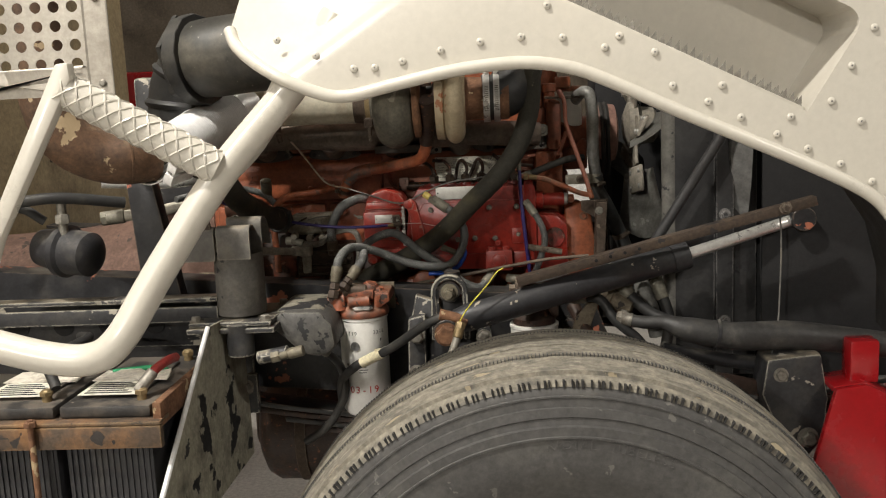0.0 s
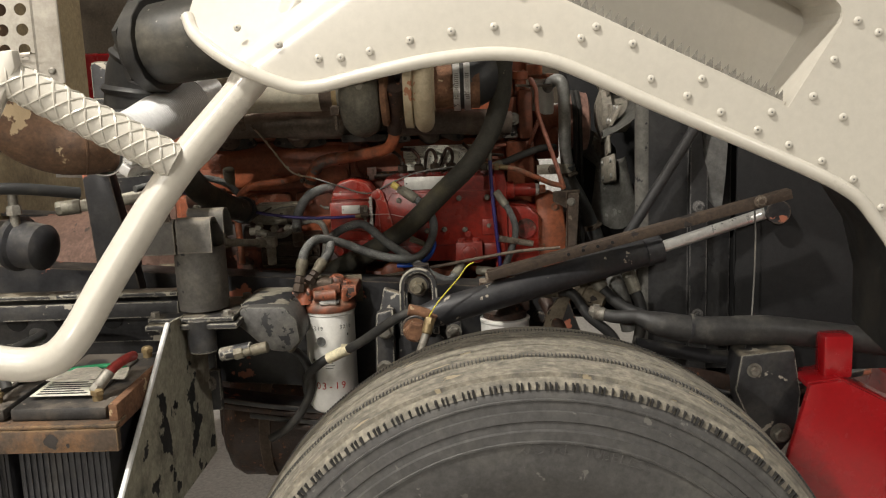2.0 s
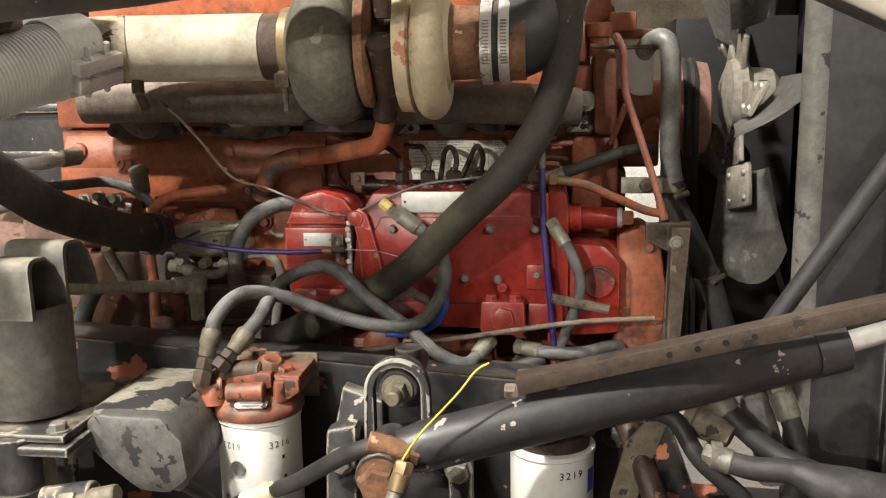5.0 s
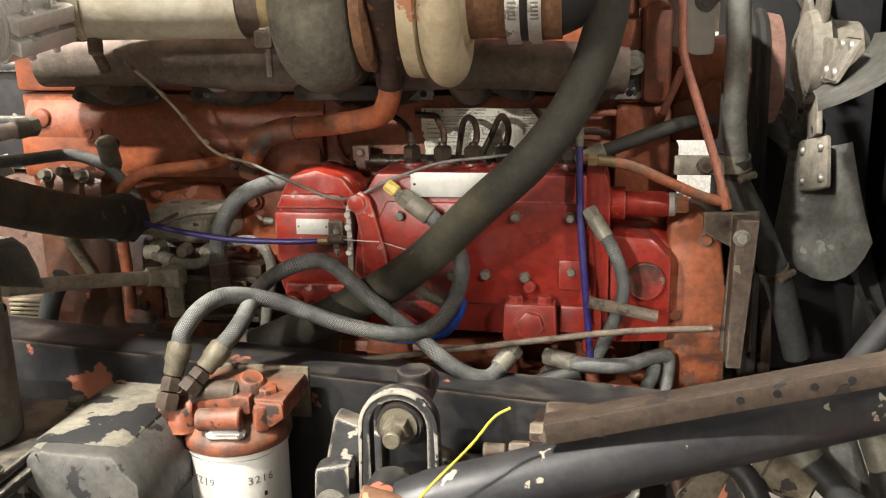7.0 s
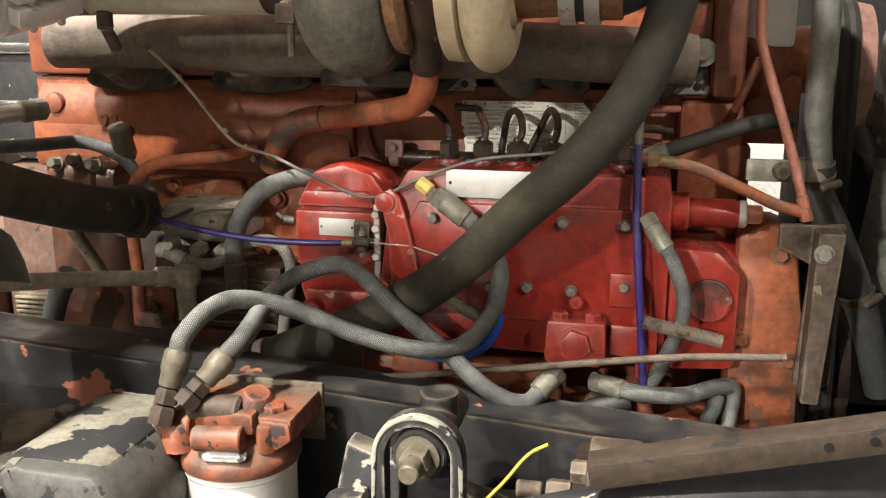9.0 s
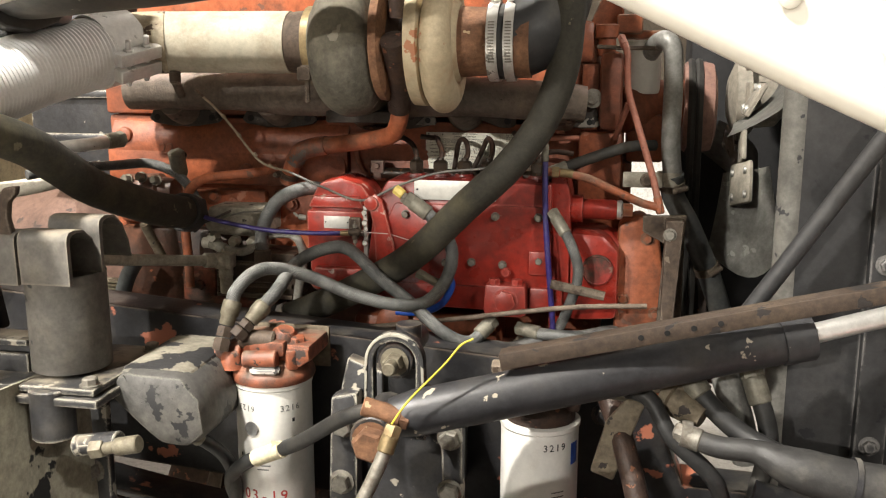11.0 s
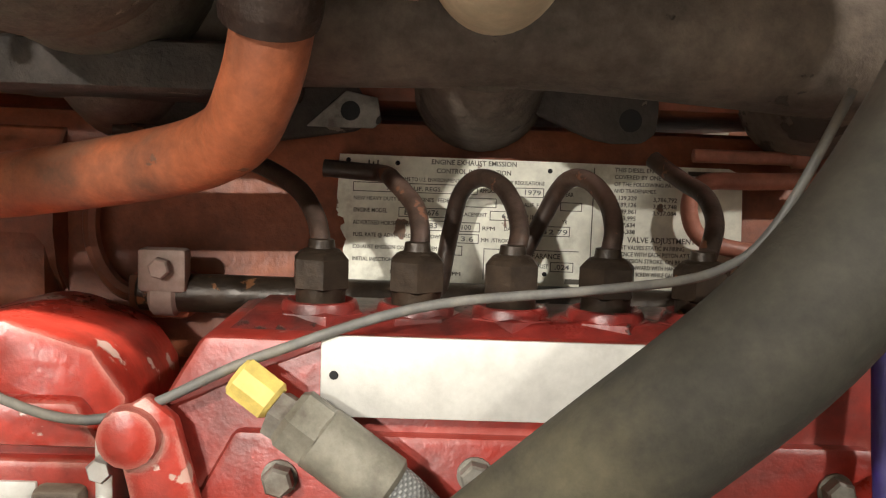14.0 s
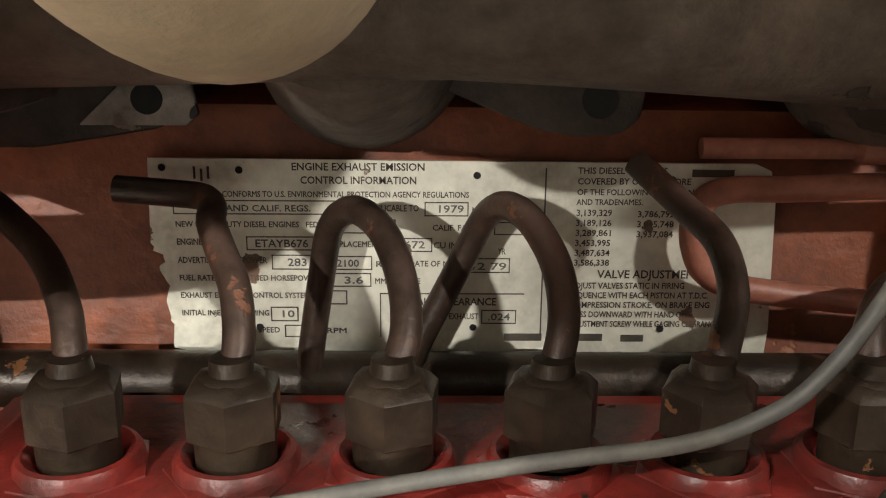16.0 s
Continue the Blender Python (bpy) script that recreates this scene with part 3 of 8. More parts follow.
        pts = [(0.22 + w * (i / 8 - 1), 0.905 - 0.013 * k + 0.075 * ((i / 8 - 1) ** 2) * (w / 0.72) ** 2) for i in range(17)]
        outline = pts + [(x, z - 0.0115) for x, z in reversed(pts)]
        prism(bm, outline, 1.70, 1.765, 0.0015)
        part("spring_leaf", bm, DARKBROWN if k % 2 else FRAME, t)
    for x in (0.14, 0.30):
        bm = bmesh.new()
        rod(bm, (x, 1.695, 0.80), (x, 1.695, 0.93), 0.009)
        rod(bm, (x, 1.775, 0.80), (x, 1.775, 0.93), 0.009)
        tube(bm, [(x, 1.695, 0.93), (x, 1.705, 0.945), (x, 1.765, 0.945), (x, 1.775, 0.93)], 0.009, 8)
        part("u_bolt", bm, RUSTBROWN, t)


leaf_spring()


def axle():
    bm = bmesh.new()
    prism(bm, [(0.16, 0.80), (0.28, 0.80), (0.28, 0.785), (0.235, 0.775), (0.235, 0.72), (0.28, 0.71), (0.28, 0.695), (0.16, 0.695), (0.16, 0.71), (0.205, 0.72), (0.205, 0.775), (0.16, 0.785)], 1.32, 2.9, 0.004)
    tagged(part("front_axle", bm, FRAME), "black forged I-beam front axle", "axle")
    bm = bmesh.new()
    rod(bm, (-0.03, 1.42, 0.72), (-0.03, 2.7, 0.72), 0.022)
    tagged(part("tie_rod", bm, FRAME), "dark steel steering tie rod behind the axle", "tie rod")


axle()


def spring_hanger():
    t = thing("spring_hanger", (0.69, 1.6, 0.9), "black chipped cast spring hanger with a bolt", "bracket")
    bm = bmesh.new()
    prism(bm, [(0.635, 1.06), (0.735, 1.07), (0.75, 0.98), (0.742, 0.90), (0.715, 0.865), (0.68, 0.87), (0.655, 0.92), (0.625, 0.99)], 1.56, 1.64, 0.008)
    part("casting", bm, CHIPPED, t)
    bm = bmesh.new()
    hexhead(bm, (0.712, 1.56, 0.905), (0, -1, 0), 0.014, 0.014, 0.02)
    hexhead(bm, (0.66, 1.56, 1.03), (0, -1, 0), 0.010, 0.010, 0.014)
    part("bolt", bm, DULLSTEEL, t, each=0.015)


spring_hanger()


def bumper():
    t = thing("front_bumper", (0.85, 1.5, 0.6), "glossy red painted steel bumper bracket at the front", "bumper")
    bm = bmesh.new()
    prism(bm, [(0.742, 1.018), (0.80, 1.025), (1.25, 0.79), (1.25, 0.45), (0.80, 0.45), (0.70, 0.86)], 1.50, 1.515, 0.003)
    prism(bm, [(0.742, 1.019), (0.80, 1.027), (1.25, 0.792), (1.25, 0.78), (0.80, 1.013), (0.742, 1.007)], 1.515, 1.60, 0.003)
    part("side_plate", bm, BUMPERRED, t)
    bm = bmesh.new()
    box(bm, (0.776, 1.53, 1.019), (0.830, 1.575, 1.100), 0.006)
    part("post", bm, BUMPERRED, t)
    bm = bmesh.new()
    box(bm, (1.20, 0.95, 0.42), (1.42, 3.2, 0.80), 0.02)
    part("beam", bm, BUMPERRED, t)


bumper()


# ---- engine ----
def engine():
    t = thing("engine", (-0.1, 2.2, 0.75), "faded red-orange painted diesel engine block and cylinder head", "engine")
    bm = bmesh.new()
    prism(bm, [(-0.545, 1.462), (0.288, 1.455), (0.292, 1.30), (0.262, 1.12), (0.25, 0.90), (-0.54, 0.92)], 2.004, 2.42, 0.006)
    block = part("block", bm, BLOCK, t)
    bm = bmesh.new()  # the rounded water jacket along the side
    tube(bm, [(-0.535, 2.045, 1.415), (-0.17, 2.045, 1.412), (-0.135, 2.045, 1.411)], 0.056, 20, 2)
    box(bm, (-0.545, 1.990, 1.352), (-0.135, 2.02, 1.412), 0.006)
    part("water_jacket", bm, BLOCK, block)
    bm = bmesh.new()
    box(bm, (-0.26, 1.990, 1.235), (-0.05, 2.02, 1.345), 0.008)
    box(bm, (-0.53, 1.990, 1.285), (-0.27, 2.02, 1.345), 0.008)
    part("side_cover", bm, BLOCK, block, each=0.01)
    # oily lower covers, their dark colour also standing in for shade
    bm = bmesh.new()
    box(bm, (-0.53, 1.982, 1.12), (-0.27, 2.02, 1.28), 0.008)
    box(bm, (-0.26, 1.986, 1.06), (-0.05, 2.02, 1.23), 0.008)
    part("lower_cover", bm, OILYBLOCK, block, "oily cover, darkened for the shade below the block", each=0.01)
    bm = bmesh.new()
    for x, z in ((-0.49, 1.34), (-0.40, 1.20), (-0.355, 1.335), (-0.275, 1.20), (-0.225, 1.325), (-0.14, 1.33)):
        hexhead(bm, (x, 1.985, z), (0, -1, 0), 0.008, 0.007, 0.011)
    for x, z in ((-0.51, 1.43), (-0.30, 1.375)):
        lathe(bm, (x, 1.992, z), (0, -1, 0), [(0, 0.013), (0.006, 0.012), (0.008, 0.009)], 16)
    part("cover_bolt", bm, BLOCK, block, each=0.012)
    writing("23", 0.026, (-0.450, 1.9885, 1.400), BLOCK, block, "cast_number", depth=0.0014)
    # raised frame on the block beside the printed plate
    bm = bmesh.new()
    tube(bm, [(-0.115, 1.998, 1.436), (-0.117, 1.996, 1.40), (-0.105, 1.996, 1.378), (-0.085, 1.998, 1.374)], 0.004, 8)
    box(bm, (-0.098, 1.985, 1.366), (-0.07, 2.003, 1.386), 0.003)
    hexhead(bm, (-0.085, 1.985, 1.378), (0, -1, 0), 0.006, 0.005)
    part("cast_boss", bm, BLOCK, block)
    bm = bmesh.new()
    box(bm, (-0.545, 1.996, 1.464), (0.25, 2.4, 1.60), 0.006)
    for i in range(3):
        x0 = -0.54 + 0.265 * i
        box(bm, (x0, 1.985, 1.545), (x0 + 0.255, 2.40, 1.605), 0.008)
    head = part("cylinder_head", bm, BLOCK, t)
    for i in range(2):
        x0 = -0.50 + 0.36 * i
        bm = bmesh.new()
        box(bm, (x0, 2.02, 1.606), (x0 + 0.345, 2.36, 1.765), 0.02)
        part("rocker_cover", bm, ORANGE, head, "orange rocker cover")
        bm = bmesh.new()
        for k in range(4):
            hexhead(bm, (x0 + 0.03 + 0.095 * k, 2.04, 1.765), (0, 0, 1), 0.009, 0.01, 0.013)
        part("cover_nut", bm, RUSTBROWN, head, each=0.01)
    bm = bmesh.new()
    box(bm, (0.293, 2.03, 1.398), (0.350, 2.4, 1.47), 0.006)
    box(bm, (0.288, 2.03, 1.256), (0.304, 2.4, 1.397), 0.006)
    part("end_plate", bm, BLOCK, t)
    # the end housing with its large bolt
    bm = bmesh.new()
    box(bm, (0.254, 1.968, 1.448), (0.287, 2.1, 1.562), 0.011)
    box(bm, (0.228, 1.986, 1.448), (0.2535, 2.1, 1.545), 0.004)
    box(bm, (0.225, 1.978, 1.30), (0.290, 2.06, 1.446), 0.008)
    rod(bm, (0.262, 1.99, 1.555), (0.262, 1.99, 1.585), 0.013)
    rod(bm, (0.262, 1.99, 1.58), (0.262, 1.99, 1.60), 0.017)
    part("thermostat_housing", bm, BLOCK, t, each=0.004)
    bm = bmesh.new()
    hexhead(bm, (0.245, 1.975, 1.495), (0, -1, 0), 0.0095, 0.009, 0.014)
    part("housing_bolt", bm, DULLSTEEL, t, "large zinc-plated bolt")
    bm = bmesh.new()
    box(bm, (-0.5, 2.05, 0.72), (0.2, 2.36, 0.93), 0.02)
    part("oil_pan", bm, DARKBROWN, t)
    # gear case at the front
    bm = bmesh.new()
    prism(bm, [(0.288, 1.318), (0.318, 1.335), (0.345, 1.315), (0.356, 1.24), (0.362, 1.06), (0.30, 0.96), (0.27, 1.02), (0.286, 1.14)], 1.932, 1.99, 0.008)
    gc = part("gear_case", bm, ORANGE, t, "bright orange cast gear case")
    bm = bmesh.new()
    for x, z in ((0.33, 1.30), (0.345, 1.19), (0.35, 1.10), (0.298, 1.21)):
        hexhead(bm, (x, 1.932, z), (0, -1, 0), 0.007, 0.006, 0.01)
    part("case_bolt", bm, ORANGE, gc, each=0.012)
    bm = bmesh.new()
    tube(bm, [(0.285, 2.03, 1.475), (0.32, 2.06, 1.482), (0.355, 2.09, 1.485), (0.381, 2.105, 1.485)], [0.034, 0.034, 0.036, 0.04], 20)
    part("water_pump_body", bm, BLOCK, t)
    # added dark blocks that keep the bright background out of the gap
    bm = bmesh.new()
    box(bm, (0.293, 2.00, 0.95), (0.352, 2.44, 1.255), 0.008)
    box(bm, (0.352, 2.31, 1.00), (0.405, 2.50, 1.24), 0.02)
    part("front_gap_fill", bm, DARKBROWN, t, "dark block added to fill the gap at the engine front", each=0.004)


engine()


def exhaust_manifold():
    t = thing("exhaust_manifold", (-0.1, 1.95, 1.47), "brown heat-stained cast iron exhaust manifold", "exhaust manifold")
    bm = bmesh.new()
    tube(bm, [(-0.47, 1.95, 1.503), (-0.30, 1.948, 1.505), (-0.20, 1.944, 1.503), (-0.05, 1.944, 1.500), (0.08, 1.946, 1.497), (0.20, 1.95, 1.49), (0.235, 1.955, 1.487)], [0.030, 0.031, 0.036, 0.034, 0.028, 0.029, 0.026], 20)
    part("pipe", bm, MANIFOLD, t)
    for x in (-0.40, -0.24, -0.10, 0.055, 0.20):
        bm = bmesh.new()
        tube(bm, [(x, 1.95, 1.49), (x, 1.975, 1.478), (x, 2.0, 1.474)], [0.026, 0.026, 0.03], 32)
        part("runner", bm, MANIFOLD, t)
    for x in (-0.40, -0.24, -0.053, 0.073, 0.206):
        bm = bmesh.new()
        out = [(x - 0.062, 1.458), (x - 0.054, 1.4515), (x - 0.02, 1.446), (x + 0.02, 1.446), (x + 0.054, 1.4515), (x + 0.062, 1.458), (x + 0.05, 1.478), (x + 0.03, 1.50), (x - 0.03, 1.50), (x - 0.05, 1.478)]
        if x == 0.073:  # the lobed flange over the printed plate
            out = [(0.022, 1.50), (0.050, 1.479), (0.066, 1.468), (0.080, 1.4615), (0.094, 1.4555), (0.104, 1.4515), (0.114, 1.4498), (0.126, 1.4503), (0.1315, 1.4545), (0.1325, 1.462), (0.132, 1.50)]
        if x == 0.206:
            out = [(0.172, 1.50), (0.186, 1.476), (0.212, 1.4545), (0.228, 1.4500), (0.246, 1.4515), (0.254, 1.458), (0.252, 1.478), (0.240, 1.50)]
        prism(bm, out, 1.984, 1.9955, 0.002)
        fl = part("flange", bm, FLANGEIRON, t)
        # flat black discs painted for the dark inside the bolt holes
        bm = bmesh.new()
        for s in ((-1, 1) if x < 0 else (1,) if x < 0.1 else ()):
            lathe(bm, (x + 0.047 * s, 1.9838, 1.460), (0, -1, 0), [(0, 0.0050), (0.0006, 0.0050)], 20)
        part("bolt_hole", bm, INK, fl, each=0.01)
    # bare gasket ears beside the flanges
    bm = bmesh.new()
    for x, s in ((-0.002, 1), (0.241, 1)):
        prism(bm, [(x - 0.018 * s, 1.4528), (x + 0.011 * s, 1.4528), (x + 0.0145 * s, 1.456), (x + 0.0125 * s, 1.466), (x - 0.001 * s, 1.4685)][::s], 1.9815, 1.9835, 0.0006)
    part("gasket_ear", bm, WORNEAR, t, "bare metal gasket ear", each=0.01)
    # black discs, the shade of the ear holes put in as colour
    bm = bmesh.new()
    for x in (-0.001, 0.241):
        lathe(bm, (x, 1.9814, 1.4600), (0, -1, 0), [(0, 0.0042), (0.0005, 0.0042)], 20)
    part("ear_hole", bm, INK, t, each=0.01)
    bm = bmesh.new()
    for x in (-0.19, -0.05, 0.10):
        rod(bm, (x, 1.935, 1.53), (x, 1.935, 1.543), 0.009)
        hexhead(bm, (x, 1.935, 1.543), (0, 0, 1), 0.01, 0.008)
    part("stud", bm, RUSTBROWN, t, each=0.03)


exhaust_manifold()


# the turbocharger and what joins it, moved to its seat on the manifold
TURBO_AT = Matrix.Translation((-0.0197, 1.852, 1.573)) @ Matrix.Scale(1.08, 4) @ Matrix.Translation((0, -1.765, -1.572))


def turbocharger():
    cy, cz = 1.765, 1.572
    t = thing("turbocharger", (0.02, 1.852, 1.47), "large weathered turbocharger with a grey turbine and cream compressor", "turbocharger")
    bm = bmesh.new()  # turbine scroll, a fat ring that grows towards its foot
    n, mseg = 96, 40
    rings = []
    for i in range(n):
        a = TAU * i / n
        grow = 0.5 - 0.5 * math.cos(a - radians(20))
        r_t = 0.031 + 0.009 * grow
        c = Vector((-0.054, cy + 0.052 * math.cos(a), cz + 0.052 * math.sin(a) - 0.004))
        out = Vector((0, math.cos(a), math.sin(a)))
        rings.append([bm.verts.new(c + out * r_t * math.cos(TAU * k / mseg) + Vector((1.0 * r_t * math.sin(TAU * k / mseg), 0, 0))) for k in range(mseg)])
    for i in range(n):
        for k in range(mseg):
            bm.faces.new((rings[i][k], rings[i][(k + 1) % mseg], rings[(i + 1) % n][(k + 1) % mseg], rings[(i + 1) % n][k]))
    lathe(bm, (-0.104, cy, cz), (1, 0, 0), [(0, 0.042), (0.012, 0.052), (0.08, 0.062), (0.092, 0.06)], 40)
    tube(bm, [(-0.052, cy - 0.005, cz - 0.035), (-0.055, cy + 0.03, cz - 0.055), (-0.055, 1.85, 1.512)], [0.038, 0.038, 0.036], 28)
    part("turbine_housing", bm, IRON, t, "grey dusty cast iron scroll", TURBO_AT)
    bm = bmesh.new()
    box(bm, (-0.105, 1.80, 1.468), (0.0, 1.88, 1.484), 0.004)
    part("turbine_foot", bm, FLANGEIRON, t, "", TURBO_AT)
    bm = bmesh.new()
    lathe(bm, (-0.016, cy, cz), (1, 0, 0), [(0, 0.060), (0.002, 0.072), (0.012, 0.073), (0.016, 0.066), (0.017, 0.05)], 96)
    part("turbine_flange", bm, RUST, t, "", TURBO_AT)
    bm = bmesh.new()
    lathe(bm, (0.0, cy, cz), (1, 0, 0), [(0, 0.05), (0.004, 0.036), (0.012, 0.030), (0.022, 0.032), (0.03, 0.045), (0.034, 0.056)], 32)
    tube(bm, [(0.012, cy - 0.02, cz - 0.01), (0.012, cy - 0.022, cz - 0.035)], 0.018, 14)
    tube(bm, [(0.014, cy - 0.022, 1.685), (0.013, cy - 0.03, 1.64), (0.012, cy - 0.03, 1.60)], 0.011, 12)
    part("bearing_housing", bm, DARKBROWN, t, "", TURBO_AT)
    bm = bmesh.new()
    lathe(bm, (0.030, cy, cz), (1, 0, 0), [(0, 0.055), (0.0, 0.078), (0.015, 0.079), (0.018, 0.07)], 110)
    part("compressor_backplate", bm, TAN, t, "cream and orange stained plate", TURBO_AT)
    bm = bmesh.new()
    n, mseg = 120, 48
    rings = []
    for i in range(n):
        a = TAU * i / n
        r_t = 0.020 + 0.005 * (0.5 - 0.5 * math.cos(a - radians(60)))
        c = Vector((0.066, cy + 0.063 * math.cos(a), cz + 0.063 * math.sin(a)))
        out = Vector((0, math.cos(a), math.sin(a)))
        rings.append([bm.verts.new(c + out * r_t * math.cos(TAU * k / mseg) + Vector((r_t * 0.80 * math.sin(TAU * k / mseg), 0, 0))) for k in range(mseg)])
    for i in range(n):
        for k in range(mseg):
            bm.faces.new((rings[i][k], rings[i][(k + 1) % mseg], rings[(i + 1) % n][(k + 1) % mseg], rings[(i + 1) % n][k]))
    lathe(bm, (0.05, cy, cz), (1, 0, 0), [(0, 0.06), (0.012, 0.064), (0.03, 0.052), (0.038, 0.046)], 40)
    part("compressor_housing", bm, TAN, t, "cream cast aluminium scroll", TURBO_AT)
    bm = bmesh.new()
    lathe(bm, (0.084, cy, cz), (1, 0, 0), [(0, 0.048), (0.003, 0.043), (0.04, 0.041), (0.045, 0.044), (0.09, 0.044)], 36)
    part("inlet_neck", bm, RUST, t, "orange-brown inlet neck", TURBO_AT)
    bm = bmesh.new()
    lathe(bm, (-0.138, cy, cz), (1, 0, 0), [(0, 0.0375), (0.024, 0.040), (0.035, 0.044)], 36)
    part("outlet_flange", bm, RUSTBROWN, t, "", TURBO_AT)


turbocharger()


def hose_clamp(name, x, cy, cz, r, label, w=0.011):
    t = thing(name, (x, cy, cz - r), label, "hose clamp", "hose clamps")
    bm = bmesh.new()
    lathe(bm, (x - w / 2, cy, cz), (1, 0, 0), [(0, r), (0, r + 0.0016), (w, r + 0.0016), (w, r)], 48, False)
    band = part("band", bm, STEEL, t, "", TURBO_AT)
    bm = bmesh.new()
    for k in range(14):
        a = radians(150 + 4.4 * k)
        m = Matrix.Translation((x, cy, cz)) @ Matrix.Rotation(-a, 4, "X")
        box(bm, (-0.0035, r + 0.0012, -0.0007), (0.0035, r + 0.0024, 0.0007), 0, m)
    part("slots", bm, DULLSTEEL, band, "", TURBO_AT)
    bm = bmesh.new()
    box(bm, (x - 0.006, cy - 0.012, cz + r), (x + 0.006, cy + 0.012, cz + r + 0.009), 0.002)
    rod(bm, (x, cy - 0.018, cz + r + 0.005), (x, cy + 0.02, cz + r + 0.005), 0.0035)
    part("screw", bm, STEEL, t, "", TURBO_AT)


hose_clamp("hose_clamp", 0.130, 1.765, 1.572, 0.0465, "bright steel worm-drive clamp on the turbo inlet", 0.013)
hose_clamp("hose_clamp", 0.150, 1.765, 1.572, 0.0465, "bright steel worm-drive clamp beside another", 0.012)


def inlet_boot():
    bm = bmesh.new()
    tube(bm, [(0.122, 1.765, 1.572), (0.160, 1.768, 1.575), (0.186, 1.785, 1.60), (0.198, 1.812, 1.65), (0.195, 1.84, 1.72), (0.18, 1.88, 1.80)], [0.045, 0.046, 0.049, 0.049, 0.050, 0.050], 28)
    tagged(part("inlet_hose", bm, BLACKHOSE, None, "", TURBO_AT), "black rubber elbow hose on the turbo inlet", "hose", "engine hoses")


inlet_boot()


def vband():
    cy, cz = 1.765, 1.572
    t = thing("v_band_clamp", (-0.1, cy, cz - 0.045), "dull golden V-band clamp with a dangling bolt", "clamp")
    bm = bmesh.new()
    lathe(bm, (-0.110, cy, cz), (1, 0, 0), [(0, 0.040), (0.001, 0.045), (0.014, 0.046), (0.015, 0.041)], 44, False)
    part("band", bm, BRASS, t, "", TURBO_AT)
    bm = bmesh.new()
    rod(bm, (-0.103, cy - 0.036, cz - 0.028), (-0.101, cy - 0.040, cz - 0.075), 0.0035, 8)
    hexhead(bm, (-0.103, cy - 0.037, cz - 0.030), (0, -0.3, -1), 0.008, 0.012)
    box(bm, (-0.112, cy - 0.05, cz - 0.047), (-0.094, cy - 0.03, cz - 0.03), 0.003)
    part("bolt", bm, RUSTBROWN, t, "", TURBO_AT)


vband()


def exhaust_run():
    t = thing("exhaust_pipe", (-0.22, 1.70, 1.53), "cream heat-painted exhaust pipe with brown scorched ends", "exhaust pipe")
    bm = bmesh.new()
    tube(bm, [(-0.412, 1.800, 1.566), (-0.375, 1.832, 1.573), (-0.32, 1.848, 1.574), (-0.165, 1.852, 1.573)], 0.0425, 32)
    part("pipe", bm, CREAM, t)
    bm = bmesh.new()
    tube(bm, [(-0.405, 1.806, 1.568), (-0.378, 1.830, 1.5727), (-0.346, 1.8425, 1.5738)], 0.0432, 36)
    part("scorched_end", bm, SCORCHED, t)
    bm = bmesh.new()
    rod(bm, (-0.335, 1.835, 1.535), (-0.335, 1.835, 1.517), 0.008)
    rod(bm, (-0.335, 1.835, 1.520), (-0.333, 1.850, 1.497), 0.006)
    part("probe_fitting", bm, RUSTBROWN, t)
    bm = bmesh.new()
    tube(bm, [(-0.47, 1.452, 1.498), (-0.458, 1.55, 1.508), (-0.440, 1.67, 1.538), (-0.412, 1.79, 1.563)], 0.0470, 36, 8, True, 0.0007, 0.0065)
    tagged(part("flexible_exhaust_tube", bm, ALU), "silver corrugated flexible exhaust tube", "exhaust tube")


exhaust_run()


# Paler and less metallic than STEEL: reflections put into the clamp colour.
BRIGHTZINC = material("bright_zinc_steel", (0.80, 0.79, 0.77), 0.30, 0.30, (0.55, 0.54, 0.52), 0.3, 20, None, 0, 20, 0.06, 0.05, 160, blotch=0.12)


def saddle_clamp(p, d, r, label):
    """A wide band clamp with a two-bolt block on its outer side."""
    p, d = Vector(p), Vector(d).normalized()
    t = thing("band_clamp", p - Vector((0, 0, r)), label, "clamp", "exhaust clamps")
    bm = bmesh.new()
    lathe(bm, p - d * 0.028, d, [(0, r), (0, r + 0.0025), (0.056, r + 0.0025), (0.056, r)], 44, False)
    part("band", bm, BRIGHTZINC, t)
    side = Vector((0.25, -0.8, -0.35))
    side = (side - d * side.dot(d)).normalized()
    up = d.cross(side).normalized()
    m = Matrix((( *[d[i] for i in range(1)], side[0], up[0], p[0]), (d[1], side[1], up[1], p[1]), (d[2], side[2], up[2], p[2]), (0, 0, 0, 1)))
    bm = bmesh.new()
    for s in (-1, 1):
        box(bm, (-0.034, r + 0.001, 0.0115 * s - 0.009), (0.034, r + 0.019, 0.0115 * s + 0.009), 0.002, m)
    part("clamp_block", bm, BRIGHTZINC, t)
    bm = bmesh.new()
    for k in (-0.015, 0.015):
        rod(bm, m @ Vector((k, r + 0.009, -0.036)), m @ Vector((k, r + 0.009, 0.03)), 0.004, 10)
        hexhead(bm, m @ Vector((k, r + 0.009, 0.016)), up, 0.0075, 0.007)
        hexhead(bm, m @ Vector((k, r + 0.009, -0.016)), -up, 0.0075, 0.007)
    part("bolt", bm, BRIGHTZINC, t, each=0.012)


saddle_clamp((-0.410, 1.795, 1.565), (0.35, 0.8, 0.2), 0.0485, "bright zinc-plated band clamp with two bolts")
saddle_clamp((-0.469, 1.458, 1.499), (0.25, 0.9, 0.1), 0.048, "bright zinc-plated band clamp on the rusty elbow")


